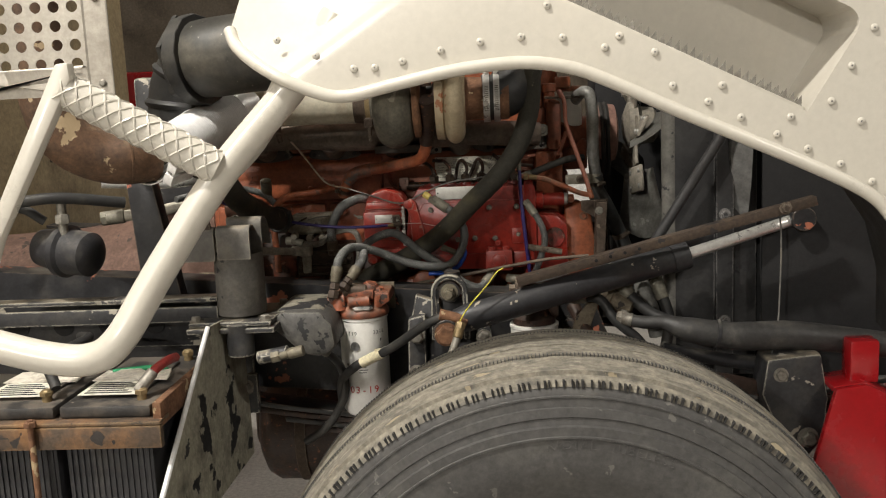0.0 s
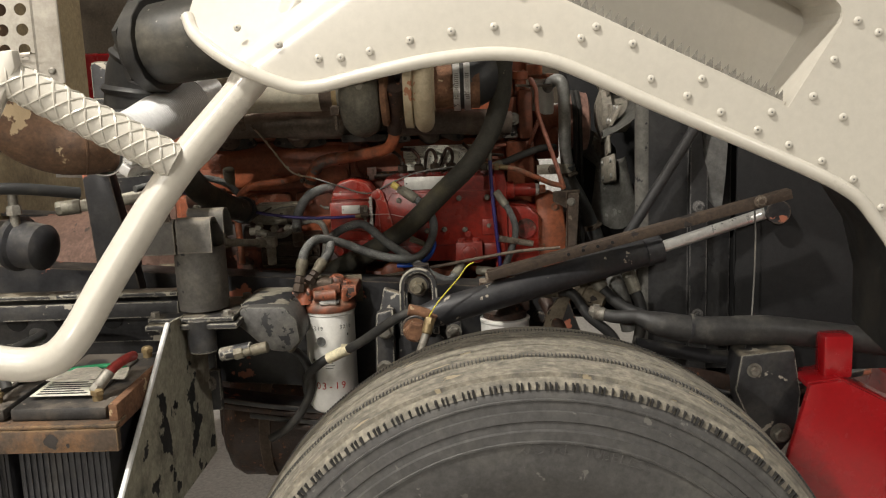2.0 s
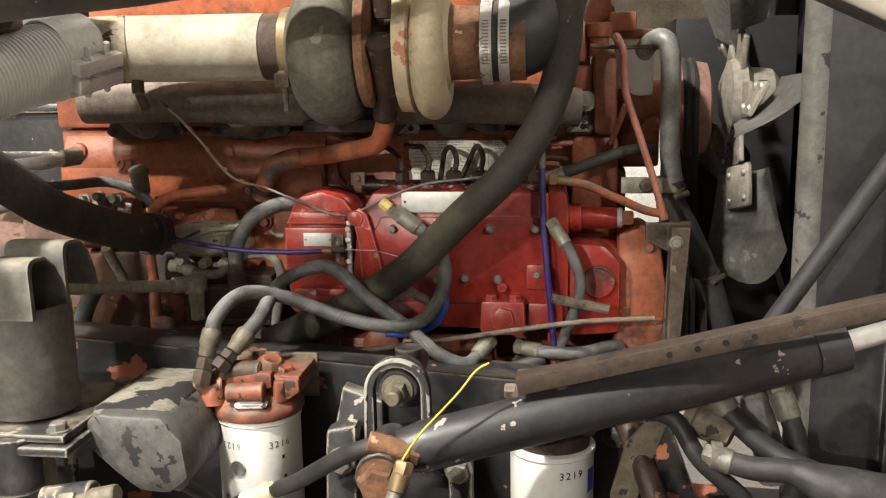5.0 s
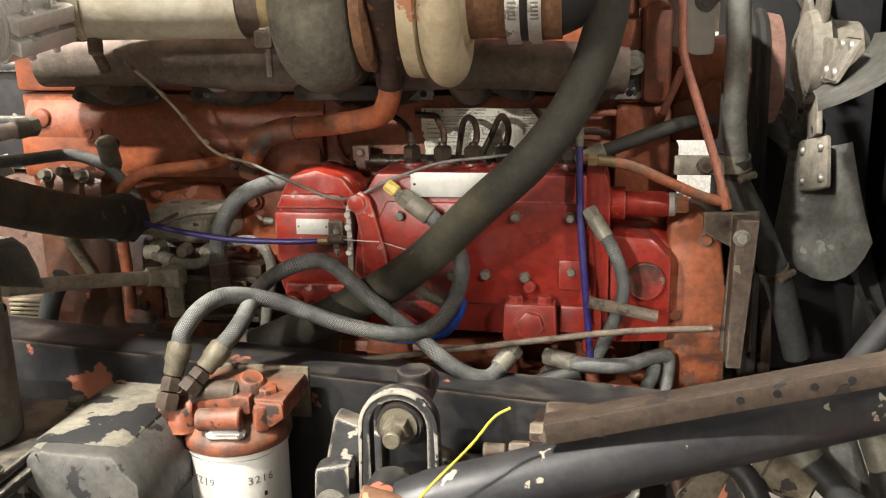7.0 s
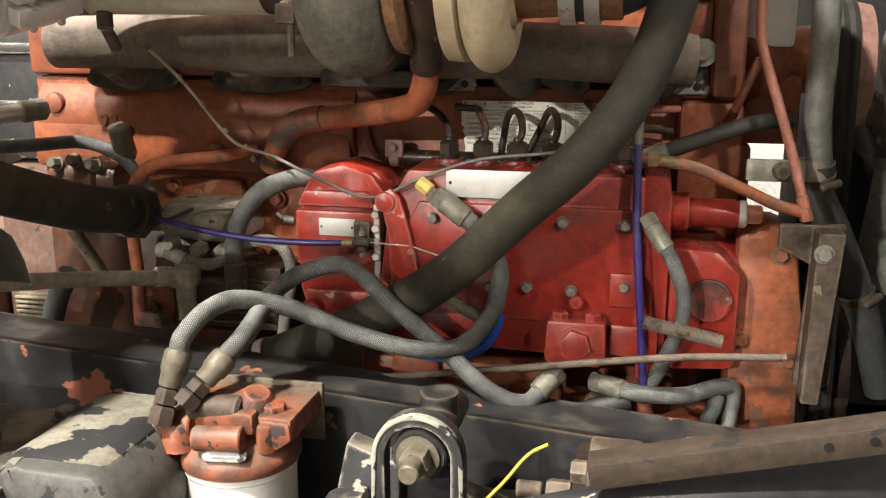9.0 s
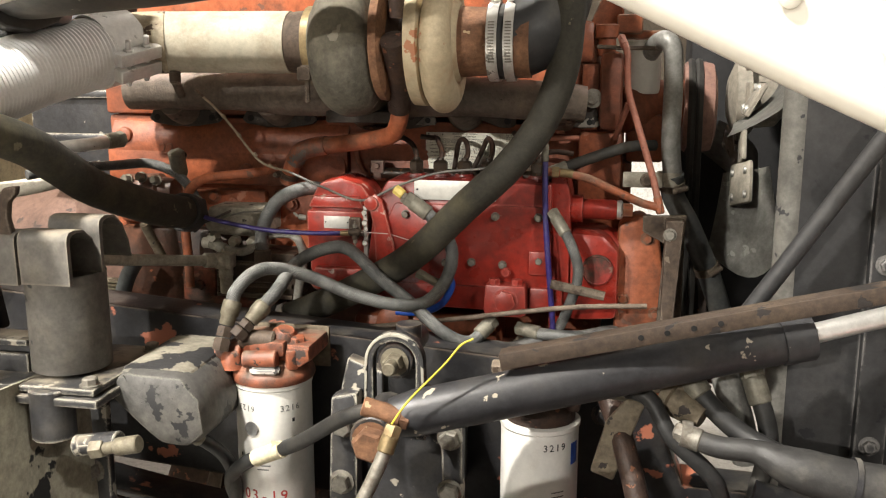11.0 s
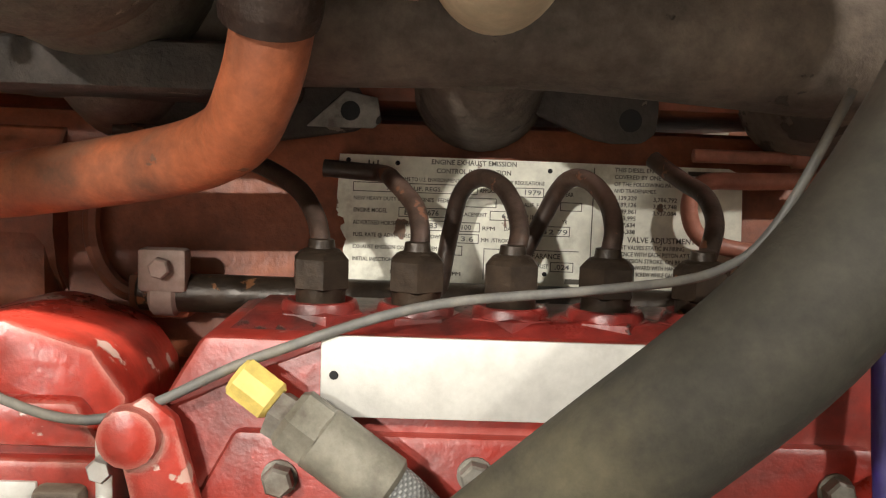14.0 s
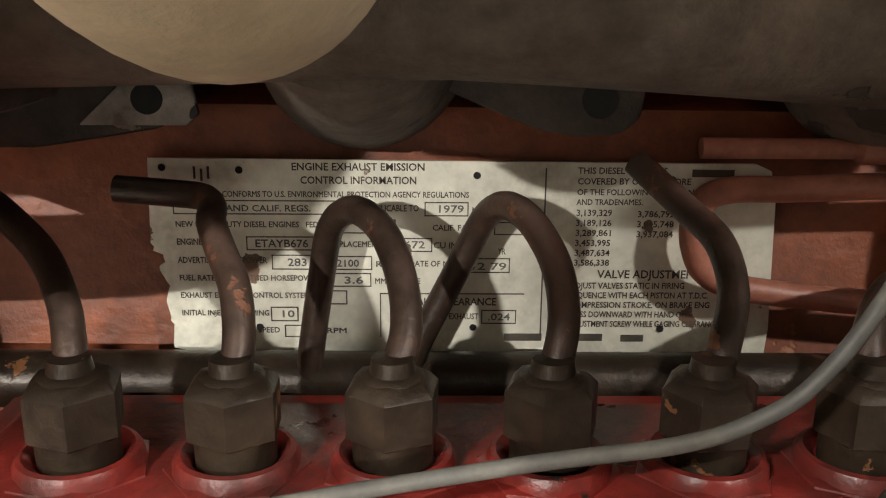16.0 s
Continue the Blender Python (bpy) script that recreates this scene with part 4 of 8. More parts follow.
SHIELD = material("brushed_shield_steel", (0.40, 0.37, 0.32), 0.42, 0.55, (0.26, 0.23, 0.19), 0.4, 7, None, 0, 20, 0.10, 0.06, 160, blotch=0.12)


def exhaust_elbow():
    bm = bmesh.new()
    tube(bm, [(-0.615, 1.37, 1.80), (-0.615, 1.37, 1.70), (-0.610, 1.372, 1.60), (-0.588, 1.38, 1.535), (-0.545, 1.405, 1.503), (-0.500, 1.425, 1.496), (-0.472, 1.452, 1.498)], 0.0455, 28)
    t = thing("exhaust_elbow", (-0.55, 1.40, 1.46), "rust-streaked exhaust elbow below the stack", "exhaust elbow")
    part("pipe", bm, ELBOW, t)
    for p, d, r in (((-0.612, 1.371, 1.625), (0.05, 0, -1), 0.0462), ((-0.502, 1.424, 1.4965), (0.85, 0.5, 0.0), 0.0462)):
        bm = bmesh.new()
        lathe(bm, p, d, [(-0.003, r - 0.002), (-0.0015, r + 0.0008), (0.0015, r + 0.0008), (0.003, r - 0.002)], 36, False)
        part("weld_seam", bm, ELBOW, t)
    t = thing("heat_shield", (-0.47, 1.12, 1.6), "brushed metal heat shield with rows of round holes", "heat shield")
    bm = bmesh.new()
    # perforated sheet, bent round the stack
    rows = 7
    x0, x1, z0 = -0.66, -0.385, 1.598
    hole_rows = [z0 + 0.044 + 0.0255 * k for k in range(rows)]
    cols = [x1 - 0.046 - 0.0255 * k for k in range(9)]
    # each cell is a square with a round opening
    for zc in hole_rows:
        for xc in cols:
            inner, outer = [], []
            for k in range(16):
                a = TAU * k / 16
                c, s = math.cos(a), math.sin(a)
                q = max(abs(c), abs(s))
                for lst, rr, sq in ((inner, 0.0078, False), (outer, 0, True)):
                    px, pz = (xc + 0.01275 * c / q, zc + 0.01275 * s / q) if sq else (xc + rr * c, zc + rr * s)
                    lst.append(bm.verts.new((px, 1.105 + 0.55 * (px + 0.47) ** 2, pz)))
            for k in range(16):
                bm.faces.new((inner[k], inner[(k + 1) % 16], outer[(k + 1) % 16], outer[k]))
    right, left = cols[0] + 0.01275, cols[-1] - 0.01275
    low, high = hole_rows[0] - 0.01275, hole_rows[-1] + 0.01275

    def strip(xa, xb, za, zb):
        k = 6
        for i in range(k):
            a, b = xa + (xb - xa) * i / k, xa + (xb - xa) * (i + 1) / k
            bm.faces.new([bm.verts.new((x, 1.105 + 0.55 * (x + 0.47) ** 2, z)) for x, z in ((a, za), (b, za), (b, zb), (a, zb))])
    strip(right, x1, z0, high + 0.02)
    strip(left, right, z0, low)
    strip(left, right, high, high + 0.02)
    strip(left - 0.03, left, z0, high + 0.02)
    bmesh.ops.remove_doubles(bm, verts=bm.verts, dist=0.0006)
    bmesh.ops.solidify(bm, geom=bm.faces[:], thickness=0.0015)
    part("perforated_sheet", bm, SHIELD, t)
    bm = bmesh.new()
    tube(bm, [(x1, 1.105 + 0.55 * (x1 + 0.47) ** 2, z0), (x1, 1.105 + 0.55 * (x1 + 0.47) ** 2, high + 0.02)], 0.0016, 8)
    part("folded_edge", bm, SHIELD, t)
    for z in (z0 + 0.016, z0 + 0.13):
        bm = bmesh.new()
        lathe(bm, (x1 - 0.014, 1.104 + 0.55 * (x1 - 0.014 + 0.47) ** 2, z), (0, -1, 0), [(0, 0.005), (0.0015, 0.0048), (0.003, 0.003)], 14)
        part("screw", bm, DULLSTEEL, t)


exhaust_elbow()


# ---- injection pump ----
STAINED = material("stained_red_paint", (0.27, 0.035, 0.028), 0.45, 0, (0.055, 0.030, 0.020), 0.95, 26, (0.20, 0.12, 0.09), 0.05, 24, 0.16, 0.25, 110)
OILYNUT = material("oil_black_nut_steel", (0.030, 0.021, 0.014), 0.36, 0.3, (0.062, 0.040, 0.024), 0.55, 26, (0.20, 0.090, 0.040), 0.10, 50, 0.25, 0.3, 160)
PLUNGERS = [-0.0055 + 0.0358 * i for i in range(6)]
VALVE_Y = 1.925


def injection_pump():
    t = thing("injection_pump", (0.05, 1.93, 1.19), "bright red painted inline fuel injection pump", "injection pump")
    bm = bmesh.new()
    prism(bm, [(-0.062, 1.345), (-0.042, 1.379), (0.196, 1.379), (0.198, 1.195), (0.165, 1.190), (-0.070, 1.196), (-0.075, 1.25)], 1.893, 1.975, 0.004)
    prism(bm, [(-0.030, 1.347), (0.190, 1.347), (0.194, 1.343), (0.194, 1.228), (-0.050, 1.228), (-0.055, 1.30)], 1.889, 1.90, 0.003)
    body = part("body", bm, RED, t)
    bm = bmesh.new()  # sloped shoulder behind the name plate, up to the delivery valves
    lo = [bm.verts.new(p) for p in ((-0.036, 1.905, 1.3785), (0.194, 1.905, 1.3785), (0.194, 1.965, 1.3785), (-0.036, 1.965, 1.3785))]
    hi = [bm.verts.new(p) for p in ((-0.030, 1.912, 1.383), (0.190, 1.912, 1.383), (0.190, 1.958, 1.383), (-0.030, 1.958, 1.383))]
    bm.faces.new(hi)
    bm.faces.new(lo)
    for k in range(4):
        bm.faces.new((lo[k], lo[(k + 1) % 4], hi[(k + 1) % 4], hi[k]))
    part("top_deck", bm, OILYRED, body)
    for x in PLUNGERS:
        bm = bmesh.new()
        lathe(bm, (x, VALVE_Y, 1.372), (0, 0, 1), [(0, 0.0176), (0.0085, 0.0178), (0.0115, 0.0168), (0.0125, 0.0148)], 6)
        lathe(bm, (x, VALVE_Y, 1.372), (0, 0, 1), [(0.0085, 0.0146), (0.0135, 0.0145), (0.0152, 0.0136), (0.0156, 0.0124), (0.0140, 0.0104), (0.012, 0.0098)], 28)
        bm.transform(about((x, VALVE_Y, 0), "Z", 11.0 + 2300.0 * x))
        part("valve_holder", bm, OILYRED, t, "red hexagon valve holder")
    bolts = [(-0.014, 1.331), (0.053, 1.334), (0.117, 1.332), (0.178, 1.332), (0.083, 1.264), (0.180, 1.270), (0.045, 1.262), (0.128, 1.262), (-0.040, 1.262)]
    bm = bmesh.new()
    for x, z in bolts:
        hexhead(bm, (x, 1.8895, z), (0, -1, 0), 0.0055, 0.006, 0.0063)
    part("cover_bolt", bm, DULLSTEEL, t, "dull steel cover bolt", each=0.01)
    bm = bmesh.new()
    box(bm, (0.166, 1.884, 1.250), (0.196, 1.9, 1.284), 0.002)
    box(bm, (0.168, 1.880, 1.20), (0.215, 1.92, 1.232), 0.003)
    lathe(bm, (0.134, 1.883, 1.253), (0, -1, 0), [(0, 0.007), (0.006, 0.007), (0.008, 0.005)], 14)
    part("cast_pad", bm, RED, body, each=0.004)
    bm = bmesh.new()
    prism(bm, [(0.107, 1.238), (0.164, 1.238), (0.166, 1.196), (0.158, 1.192), (0.110, 1.192), (0.105, 1.198)], 1.862, 1.90, 0.003)
    hexhead(bm, (0.119, 1.872, 1.238), (0, 0, 1), 0.0085, 0.008)
    hexhead(bm, (0.151, 1.872, 1.238), (0, 0, 1), 0.0085, 0.008)
    hexhead(bm, (0.136, 1.862, 1.216), (0, -1, 0), 0.0155, 0.007, 0.0175)
    part("supply_pump", bm, RED, t)
    bm = bmesh.new()
    box(bm, (-0.0005, 1.8865, 1.3535), (0.118, 1.8885, 1.3815), 0.0006)
    npl = part("name_plate", bm, PLATE, t, "blank bare aluminium name plate")
    bm = bmesh.new()
    for x in (0.004, 0.114):
        lathe(bm, (x, 1.8864, 1.368), (0, -1, 0), [(0, 0.0016), (0.0006, 0.0014)], 10)
    part("rivet", bm, INK, npl, each=0.01)
    # governor at the back end
    bm = bmesh.new()
    prism(bm, [(-0.163, 1.352), (-0.150, 1.372), (-0.118, 1.380), (-0.085, 1.370), (-0.072, 1.352), (-0.072, 1.205), (-0.10, 1.196), (-0.160, 1.206), (-0.170, 1.24), (-0.170, 1.31)], 1.908, 1.985, 0.008)
    gov = part("governor_housing", bm, GOVRED, t)
    bm = bmesh.new()
    prism(bm, [(-0.169, 1.330), (-0.080, 1.330), (-0.080, 1.263), (-0.169, 1.270)], 1.901, 1.915, 0.003)
    prism(bm, [(-0.158, 1.352), (-0.088, 1.352), (-0.078, 1.335), (-0.166, 1.335)], 1.899, 1.915, 0.003)
    prism(bm, [(-0.160, 1.245), (-0.085, 1.245), (-0.085, 1.214), (-0.160, 1.218)], 1.897, 1.915, 0.006)
    for x, z in ((-0.15, 1.222), (-0.125, 1.212), (-0.1, 1.222)):
        lathe(bm, (x, 1.90, z), (0, -1, 0), [(0, 0.013), (0.006, 0.013), (0.012, 0.009)], 14)
    part("governor_cover", bm, GOVRED, gov, each=0.004)
    bm = bmesh.new()
    box(bm, (-0.142, 1.8995, 1.304), (-0.102, 1.9015, 1.3225), 0.0005)
    tag = part("tag", bm, PLATE, gov, "small bare metal tag")
    bm = bmesh.new()
    for x in (-0.139, -0.105):
        lathe(bm, (x, 1.8994, 1.3135), (0, -1, 0), [(0, 0.0012), (0.0005, 0.001)], 8)
    part("rivet", bm, INK, tag, each=0.01)
    bm = bmesh.new()
    box(bm, (-0.080, 1.896, 1.25), (-0.0735, 1.915, 1.34), 0.001)
    for z in (1.33, 1.315, 1.30, 1.285, 1.262):
        hexhead(bm, (-0.077, 1.897, z), (0, -1, 0), 0.0048, 0.006)
    part("bare_joint", bm, STEEL, gov, "bare scraped metal joint with bolts")
    bm = bmesh.new()
    box(bm, (-0.102, 1.893, 1.294), (-0.084, 1.91, 1.322), 0.003)
    rod(bm, (-0.104, 1.892, 1.300), (-0.078, 1.892, 1.300), 0.0045, 10)
    part("cable_clip", bm, RUSTBROWN, gov)
    bm = bmesh.new()
    rod(bm, (-0.170, 1.903, 1.318), (-0.182, 1.900, 1.320), 0.0042, 10)
    rod(bm, (-0.182, 1.900, 1.320), (-0.189, 1.898, 1.326), 0.0022, 8)
    part("grease_nipple", bm, DULLSTEEL, gov)
    # stop lever
    bm = bmesh.new()
    prism(bm, [(-0.070, 1.352), (-0.058, 1.360), (-0.048, 1.352), (-0.038, 1.315), (-0.026, 1.262), (-0.036, 1.225), (-0.056, 1.225), (-0.058, 1.262), (-0.060, 1.31)], 1.882, 1.889, 0.0015)
    lathe(bm, (-0.063, 1.884, 1.346), (0, -1, 0), [(0, 0.011), (0.006, 0.010), (0.008, 0.006)], 16)
    part("lever", bm, GOVRED, t)
    # drive end with the round cover and the tall flange
    bm = bmesh.new()
    prism(bm, [(0.194, 1.40), (0.214, 1.395), (0.222, 1.36), (0.222, 1.185), (0.21, 1.16), (0.194, 1.17)], 1.90, 1.98, 0.004)
    lathe(bm, (0.222, 1.968, 1.255), (1, 0, 0), [(0, 0.056), (0.05, 0.056), (0.056, 0.052), (0.068, 0.05)], 32)
    prism(bm, [(0.222, 1.312), (0.270, 1.308), (0.292, 1.285), (0.292, 1.185), (0.222, 1.18)], 1.90, 1.96, 0.01)
    drive = part("drive_housing", bm, RED, t)
    bm = bmesh.new()
    lathe(bm, (0.262, 1.899, 1.258), (0, -1, 0), [(0, 0.0225), (0.003, 0.022), (0.0045, 0.020), (0.0035, 0.019)], 32)
    part("round_cover", bm, STAINED, drive, "stained round cover")
    bm = bmesh.new()
    lathe(bm, (0.208, 1.925, 1.341), (1, 0, 0), [(0, 0.020), (0.03, 0.020), (0.031, 0.0145), (0.074, 0.0145), (0.078, 0.012)], 22)
    part("timing_cylinder", bm, RED, drive)
    bm = bmesh.new()
    lathe(bm, (0.286, 1.925, 1.341), (1, 0, 0), [(0, 0.0135), (0.006, 0.0135), (0.008, 0.011)], 18)
    part("silver_collar", bm, STEEL, drive)
    bm = bmesh.new()
    hexhead(bm, (0.294, 1.925, 1.341), (1, 0, 0), 0.0105, 0.014)
    part("end_nut", bm, ORANGE, drive)


injection_pump()


SALMON = material("salmon_painted_line", (0.40, 0.155, 0.105), 0.45, 0, (0.24, 0.085, 0.055), 0.5, 20, (0.10, 0.05, 0.035), 0.04, 50, 0.15, 0.25, 140)


def fuel_line(pts, label, mat=FUELLINE, r=0.0038):
    t = thing("fuel_line", pts[0], label, "fuel line", "steel fuel lines")
    bm = bmesh.new()
    tube(bm, pts, r, 16, 8)
    part("pipe", bm, mat, t)
    if abs(pts[0][1] - VALVE_Y) < 0.0005:
        x = pts[0][0]
        bm = bmesh.new()
        lathe(bm, (x, VALVE_Y, 1.384), (0, 0, 1), [(0, 0.0092), (0.0075, 0.0094), (0.0085, 0.0098)], 24)
        lathe(bm, (x, VALVE_Y, 1.3915), (0, 0, 1), [(0, 0.0100), (0.0008, 0.0112), (0.0115, 0.0112), (0.0140, 0.0088), (0.0145, 0.0070)], 6)
        lathe(bm, (x, VALVE_Y, 1.405), (0, 0, 1), [(0, 0.0078), (0.0012, 0.0070), (0.0018, 0.0052), (0.0050, 0.0047), (0.0052, 0.0036)], 20)
        bm.transform(about((x, VALVE_Y, 0), "Z", 13.0 + 3100.0 * x))
        part("union_nut", bm, OILYNUT, t, "dark oily union nut")
    else:
        bm = bmesh.new()
        rod(bm, pts[0], Vector(pts[0]) + (Vector(pts[1]) - Vector(pts[0])).normalized() * 0.012, r * 1.5, 12)
        part("sleeve", bm, mat, t)


X = PLUNGERS
Y = VALVE_Y
fuel_line([(X[0], Y, 1.404), (-0.007, 1.930, 1.412), (-0.010, 1.936, 1.419), (-0.017, 1.945, 1.427), (-0.028, 1.955, 1.433), (-0.041, 1.965, 1.4375), (-0.065, 1.974, 1.444), (-0.10, 1.978, 1.449)], "dark rusty steel fuel line bending towards the back")
fuel_line([(X[1], Y, 1.404), (0.0312, 1.930, 1.412), (0.0292, 1.938, 1.4215), (0.0238, 1.949, 1.4278), (0.0190, 1.961, 1.4315), (0.0168, 1.972, 1.4330), (0.0125, 1.9795, 1.4338), (0.004, 1.982, 1.4342), (-0.012, 1.983, 1.4352)], "dark steel fuel line with a tight elbow")
fuel_line([(X[2], Y, 1.404), (0.0690, 1.932, 1.414), (0.0675, 1.942, 1.4235), (0.0625, 1.954, 1.4315), (0.0545, 1.967, 1.4335), (0.0475, 1.976, 1.4265), (0.0440, 1.980, 1.411), (0.0405, 1.980, 1.389), (0.0385, 1.980, 1.372)], "dark steel fuel line in a tall loop")
fuel_line([(X[3], Y, 1.404), (0.1050, 1.932, 1.416), (0.1042, 1.942, 1.4260), (0.0995, 1.954, 1.4335), (0.0940, 1.966, 1.4350), (0.0890, 1.975, 1.4295), (0.0830, 1.979, 1.416), (0.0715, 1.980, 1.392), (0.0655, 1.980, 1.378)], "dark steel fuel line in a leaning loop")
fuel_line([(X[4], Y, 1.402), (0.1420, 1.931, 1.411), (0.1462, 1.941, 1.4205), (0.1452, 1.952, 1.4295), (0.1402, 1.965, 1.4345), (0.1350, 1.975, 1.4392), (0.1300, 1.981, 1.4438)], "rusty steel fuel line crossing the printed plate")
fuel_line([(X[5], Y, 1.402), (X[5] + 0.003, 1.934, 1.414), (X[5] + 0.018, 1.953, 1.419), (X[5] + 0.045, 1.972, 1.415)], "dark steel fuel line by the big hose")
fuel_line([(0.240, 1.985, 1.4375), (0.201, 1.985, 1.4365), (0.175, 1.985, 1.4355), (0.157, 1.985, 1.4350), (0.150, 1.985, 1.431), (0.148, 1.984, 1.422), (0.152, 1.984, 1.412), (0.162, 1.984, 1.407), (0.186, 1.985, 1.4035), (0.235, 1.985, 1.399)], "pinkish painted steel line bent back in a hairpin", SALMON)
fuel_line([(0.205, 1.99, 1.446), (0.150, 1.99, 1.446)], "painted steel line along the block", SALMON, 0.003)


# ---- printed plate ----
def emission_plate():
    t = thing("emission_plate", (0.085, 1.996, 1.383), "pale worn printed engine emission plate fixed to the block", "plate")
    y = 1.9950
    bm = bmesh.new()
    rough = random.Random(5)
    torn = [(-0.0065, 1.4415), (0.168, 1.4405), (0.1725, 1.4385), (0.1745, 1.432), (0.1765, 1.390), (0.1760, 1.3818)]
    torn += [(0.172 - 0.0045 * i, 1.3820 + rough.uniform(-0.0004, 0.0006)) for i in range(1, 38)]
    for z, x in ((1.3835, -0.0035), (1.391, -0.0030), (1.397, -0.0035), (1.402, -0.0030), (1.407, -0.0052), (1.4105, -0.0040), (1.414, -0.0070)):
        torn += [(x + rough.uniform(-0.0007, 0.0007), z), (x + rough.uniform(-0.0010, 0.0010), z + 0.0012), (x + rough.uniform(-0.0006, 0.0006), z + 0.0024)]
    prism(bm, torn, y, y + 0.0012, 0)
    plate = part("sheet", bm, DECAL, t)
    k = 0.164 / 1000.0
    x0, z0 = -0.0055, 1.4405

    def put(text, px, py, w, size=11, mat=FADEDINK):
        writing(text, size * k * 1.35, (x0 + px * k, y - 0.0001, z0 - py * k), mat, plate, "printed_line", width=w * k, depth=0.00006, bold=0.014)

    def bar(px, py, w, h, mat=FADEDINK):
        bm = bmesh.new()
        box(bm, (x0 + px * k, y - 0.0002, z0 - (py + h) * k), (x0 + (px + w) * k, y - 0.00005, z0 - py * k), 0)
        return part("printed_rule", bm, mat, plate)

    def frame_box(px, py, w, h):
        bm = bmesh.new()
        for a, b_, c, d in ((px, py, w, 2), (px, py + h - 2, w, 2), (px, py, 2, h), (px + w - 2, py, 2, h)):
            box(bm, (x0 + a * k, y - 0.0002, z0 - (b_ + d) * k), (x0 + (a + c) * k, y - 0.00005, z0 - b_ * k), 0)
        part("printed_box", bm, FADEDINK, plate)
    put("ENGINE EXHAUST EMISSION", 243, 14, 232, 14)
    put("CONTROL INFORMATION", 258, 38, 203, 14)
    put("CONFORMS TO U.S. ENVIRONMENTAL PROTECTION AGENCY REGULATIONS", 120, 62, 434, 11)
    put("AND CALIF. REGS.", 125, 88, 150, 12, GREYINK)
    frame_box(32, 68, 340, 26)
    put("APPLICABLE TO", 378, 87, 88, 12)
    frame_box(476, 70, 78, 26)
    put("1979", 497, 89, 44, 14, GREYINK)
    put("MODEL YEAR", 560, 90, 75, 12)
    put("NEW HEAVY DUTY DIESEL ENGINES   FEDERAL", 34, 117, 284, 11)
    frame_box(325, 102, 100, 26)
    put("CALIF. FAMILY", 490, 122, 92, 11)
    frame_box(600, 106, 60, 24)
    put("ENGINE MODEL", 34, 150, 92, 12)
    frame_box(158, 134, 140, 26)
    put("ETAYB676", 173, 154, 94, 15, GREYINK)
    put("DISPLACEMENT", 304, 153, 95, 11)
    frame_box(408, 136, 82, 26)
    put("672", 440, 155, 36, 14, GREYINK)
    put("CU IN", 492, 155, 42, 12)
    put("YR", 608, 166, 14, 12)
    put("ADVERTISED HORSEPOWER", 34, 184, 160, 12)
    frame_box(202, 168, 84, 28)
    put("283", 230, 189, 34, 15, GREYINK)
    frame_box(298, 170, 84, 26)
    put("2100", 318, 190, 40, 14, GREYINK)
    put("RPM", 388, 190, 34, 11)
    put("DATE OF MFR", 448, 189, 86, 11)
    frame_box(546, 173, 84, 28)
    put("12 79", 556, 195, 62, 14, GREYINK)
    put("FUEL RATE @ ADVERTISED HORSEPOWER", 34, 217, 252, 11)
    frame_box(296, 202, 84, 26)
    put("3.6", 330, 222, 34, 14, GREYINK)
    put("MM  /STROKE", 386, 222, 82, 11)
    put("EXHAUST EMISSION CONTROL SYSTEM", 34, 250, 232, 11)
    frame_box(272, 235, 64, 27)
    put("VALVE CLEARANCE", 452, 263, 155, 15)
    put("INITIAL INJECTION TIMING", 34, 284, 158, 11)
    frame_box(196, 267, 50, 28)
    put("10", 212, 287, 22, 14, GREYINK)
    put("BTC", 262, 287, 28, 12)
    put("INLET", 420, 289, 34, 12)
    frame_box(462, 272, 48, 26)
    put("EXHAUST", 520, 290, 54, 12)
    frame_box(580, 272, 64, 27)
    put(".024", 592, 292, 40, 14, GREYINK)
    put("IDLE SPEED", 138, 317, 72, 11)
    frame_box(220, 302, 66, 24)
    put("RPM", 296, 318, 36, 11)
    bar(395, 240, 2, 86)
    bar(395, 240, 262, 2)
    bar(688, 8, 2.5, 312)
    def right(text, px, py, w, size):
        put(text, 745 + (px - 726) * 1.05, py, w * 1.05, size)
    right("THIS DIESEL ENGINE IS", 726, 18, 150, 12)
    right("COVERED BY ONE OR MORE", 726, 37, 190, 12)
    right("OF THE FOLLOWING PATENT NOS", 726, 56, 214, 11)
    right("AND TRADENAMES.", 726, 74, 112, 11)
    for r, (a, b_) in enumerate((("3,139,329", "3,786,792"), ("3,189,126", "3,845,748"), ("3,289,861", "3,937,084"), ("3,453,995", ""), ("3,487,634", ""), ("3,586,338", ""))):
        right(a, 726, 94 + 18.5 * r, 60, 12)
        if b_:
            right(b_, 830, 96 + 18.5 * r, 62, 12)
    right("VALVE ADJUSTMENT", 768, 210, 180, 16)
    for r, (line, w) in enumerate((("ADJUST VALVES STATIC IN FIRING", 198), ("SEQUENCE WITH EACH PISTON AT T.D.C.", 240), ("COMPRESSION STROKE. ON BRAKE ENG", 244), ("PRESS DOWNWARD WITH HAND ON", 205), ("ADJUSTMENT SCREW WHILE GAGING CLEARANCE", 262))):
        right(line, 722, 230 + 18.5 * r, w, 12)
    # maker's mark as plain bars
    bar(622, 318, 70, 14)
    bar(712, 318, 92, 14)
    bar(838, 320, 42, 13)
    bar(946, 10, 74, 13)
    # hand-inked mark and the punched holes
    for a in (0, 12, 24):
        bar(72 + a, 8 + (a % 8), 4, 22)
    # the punched holes are black discs in place of their shade
    bm = bmesh.new()
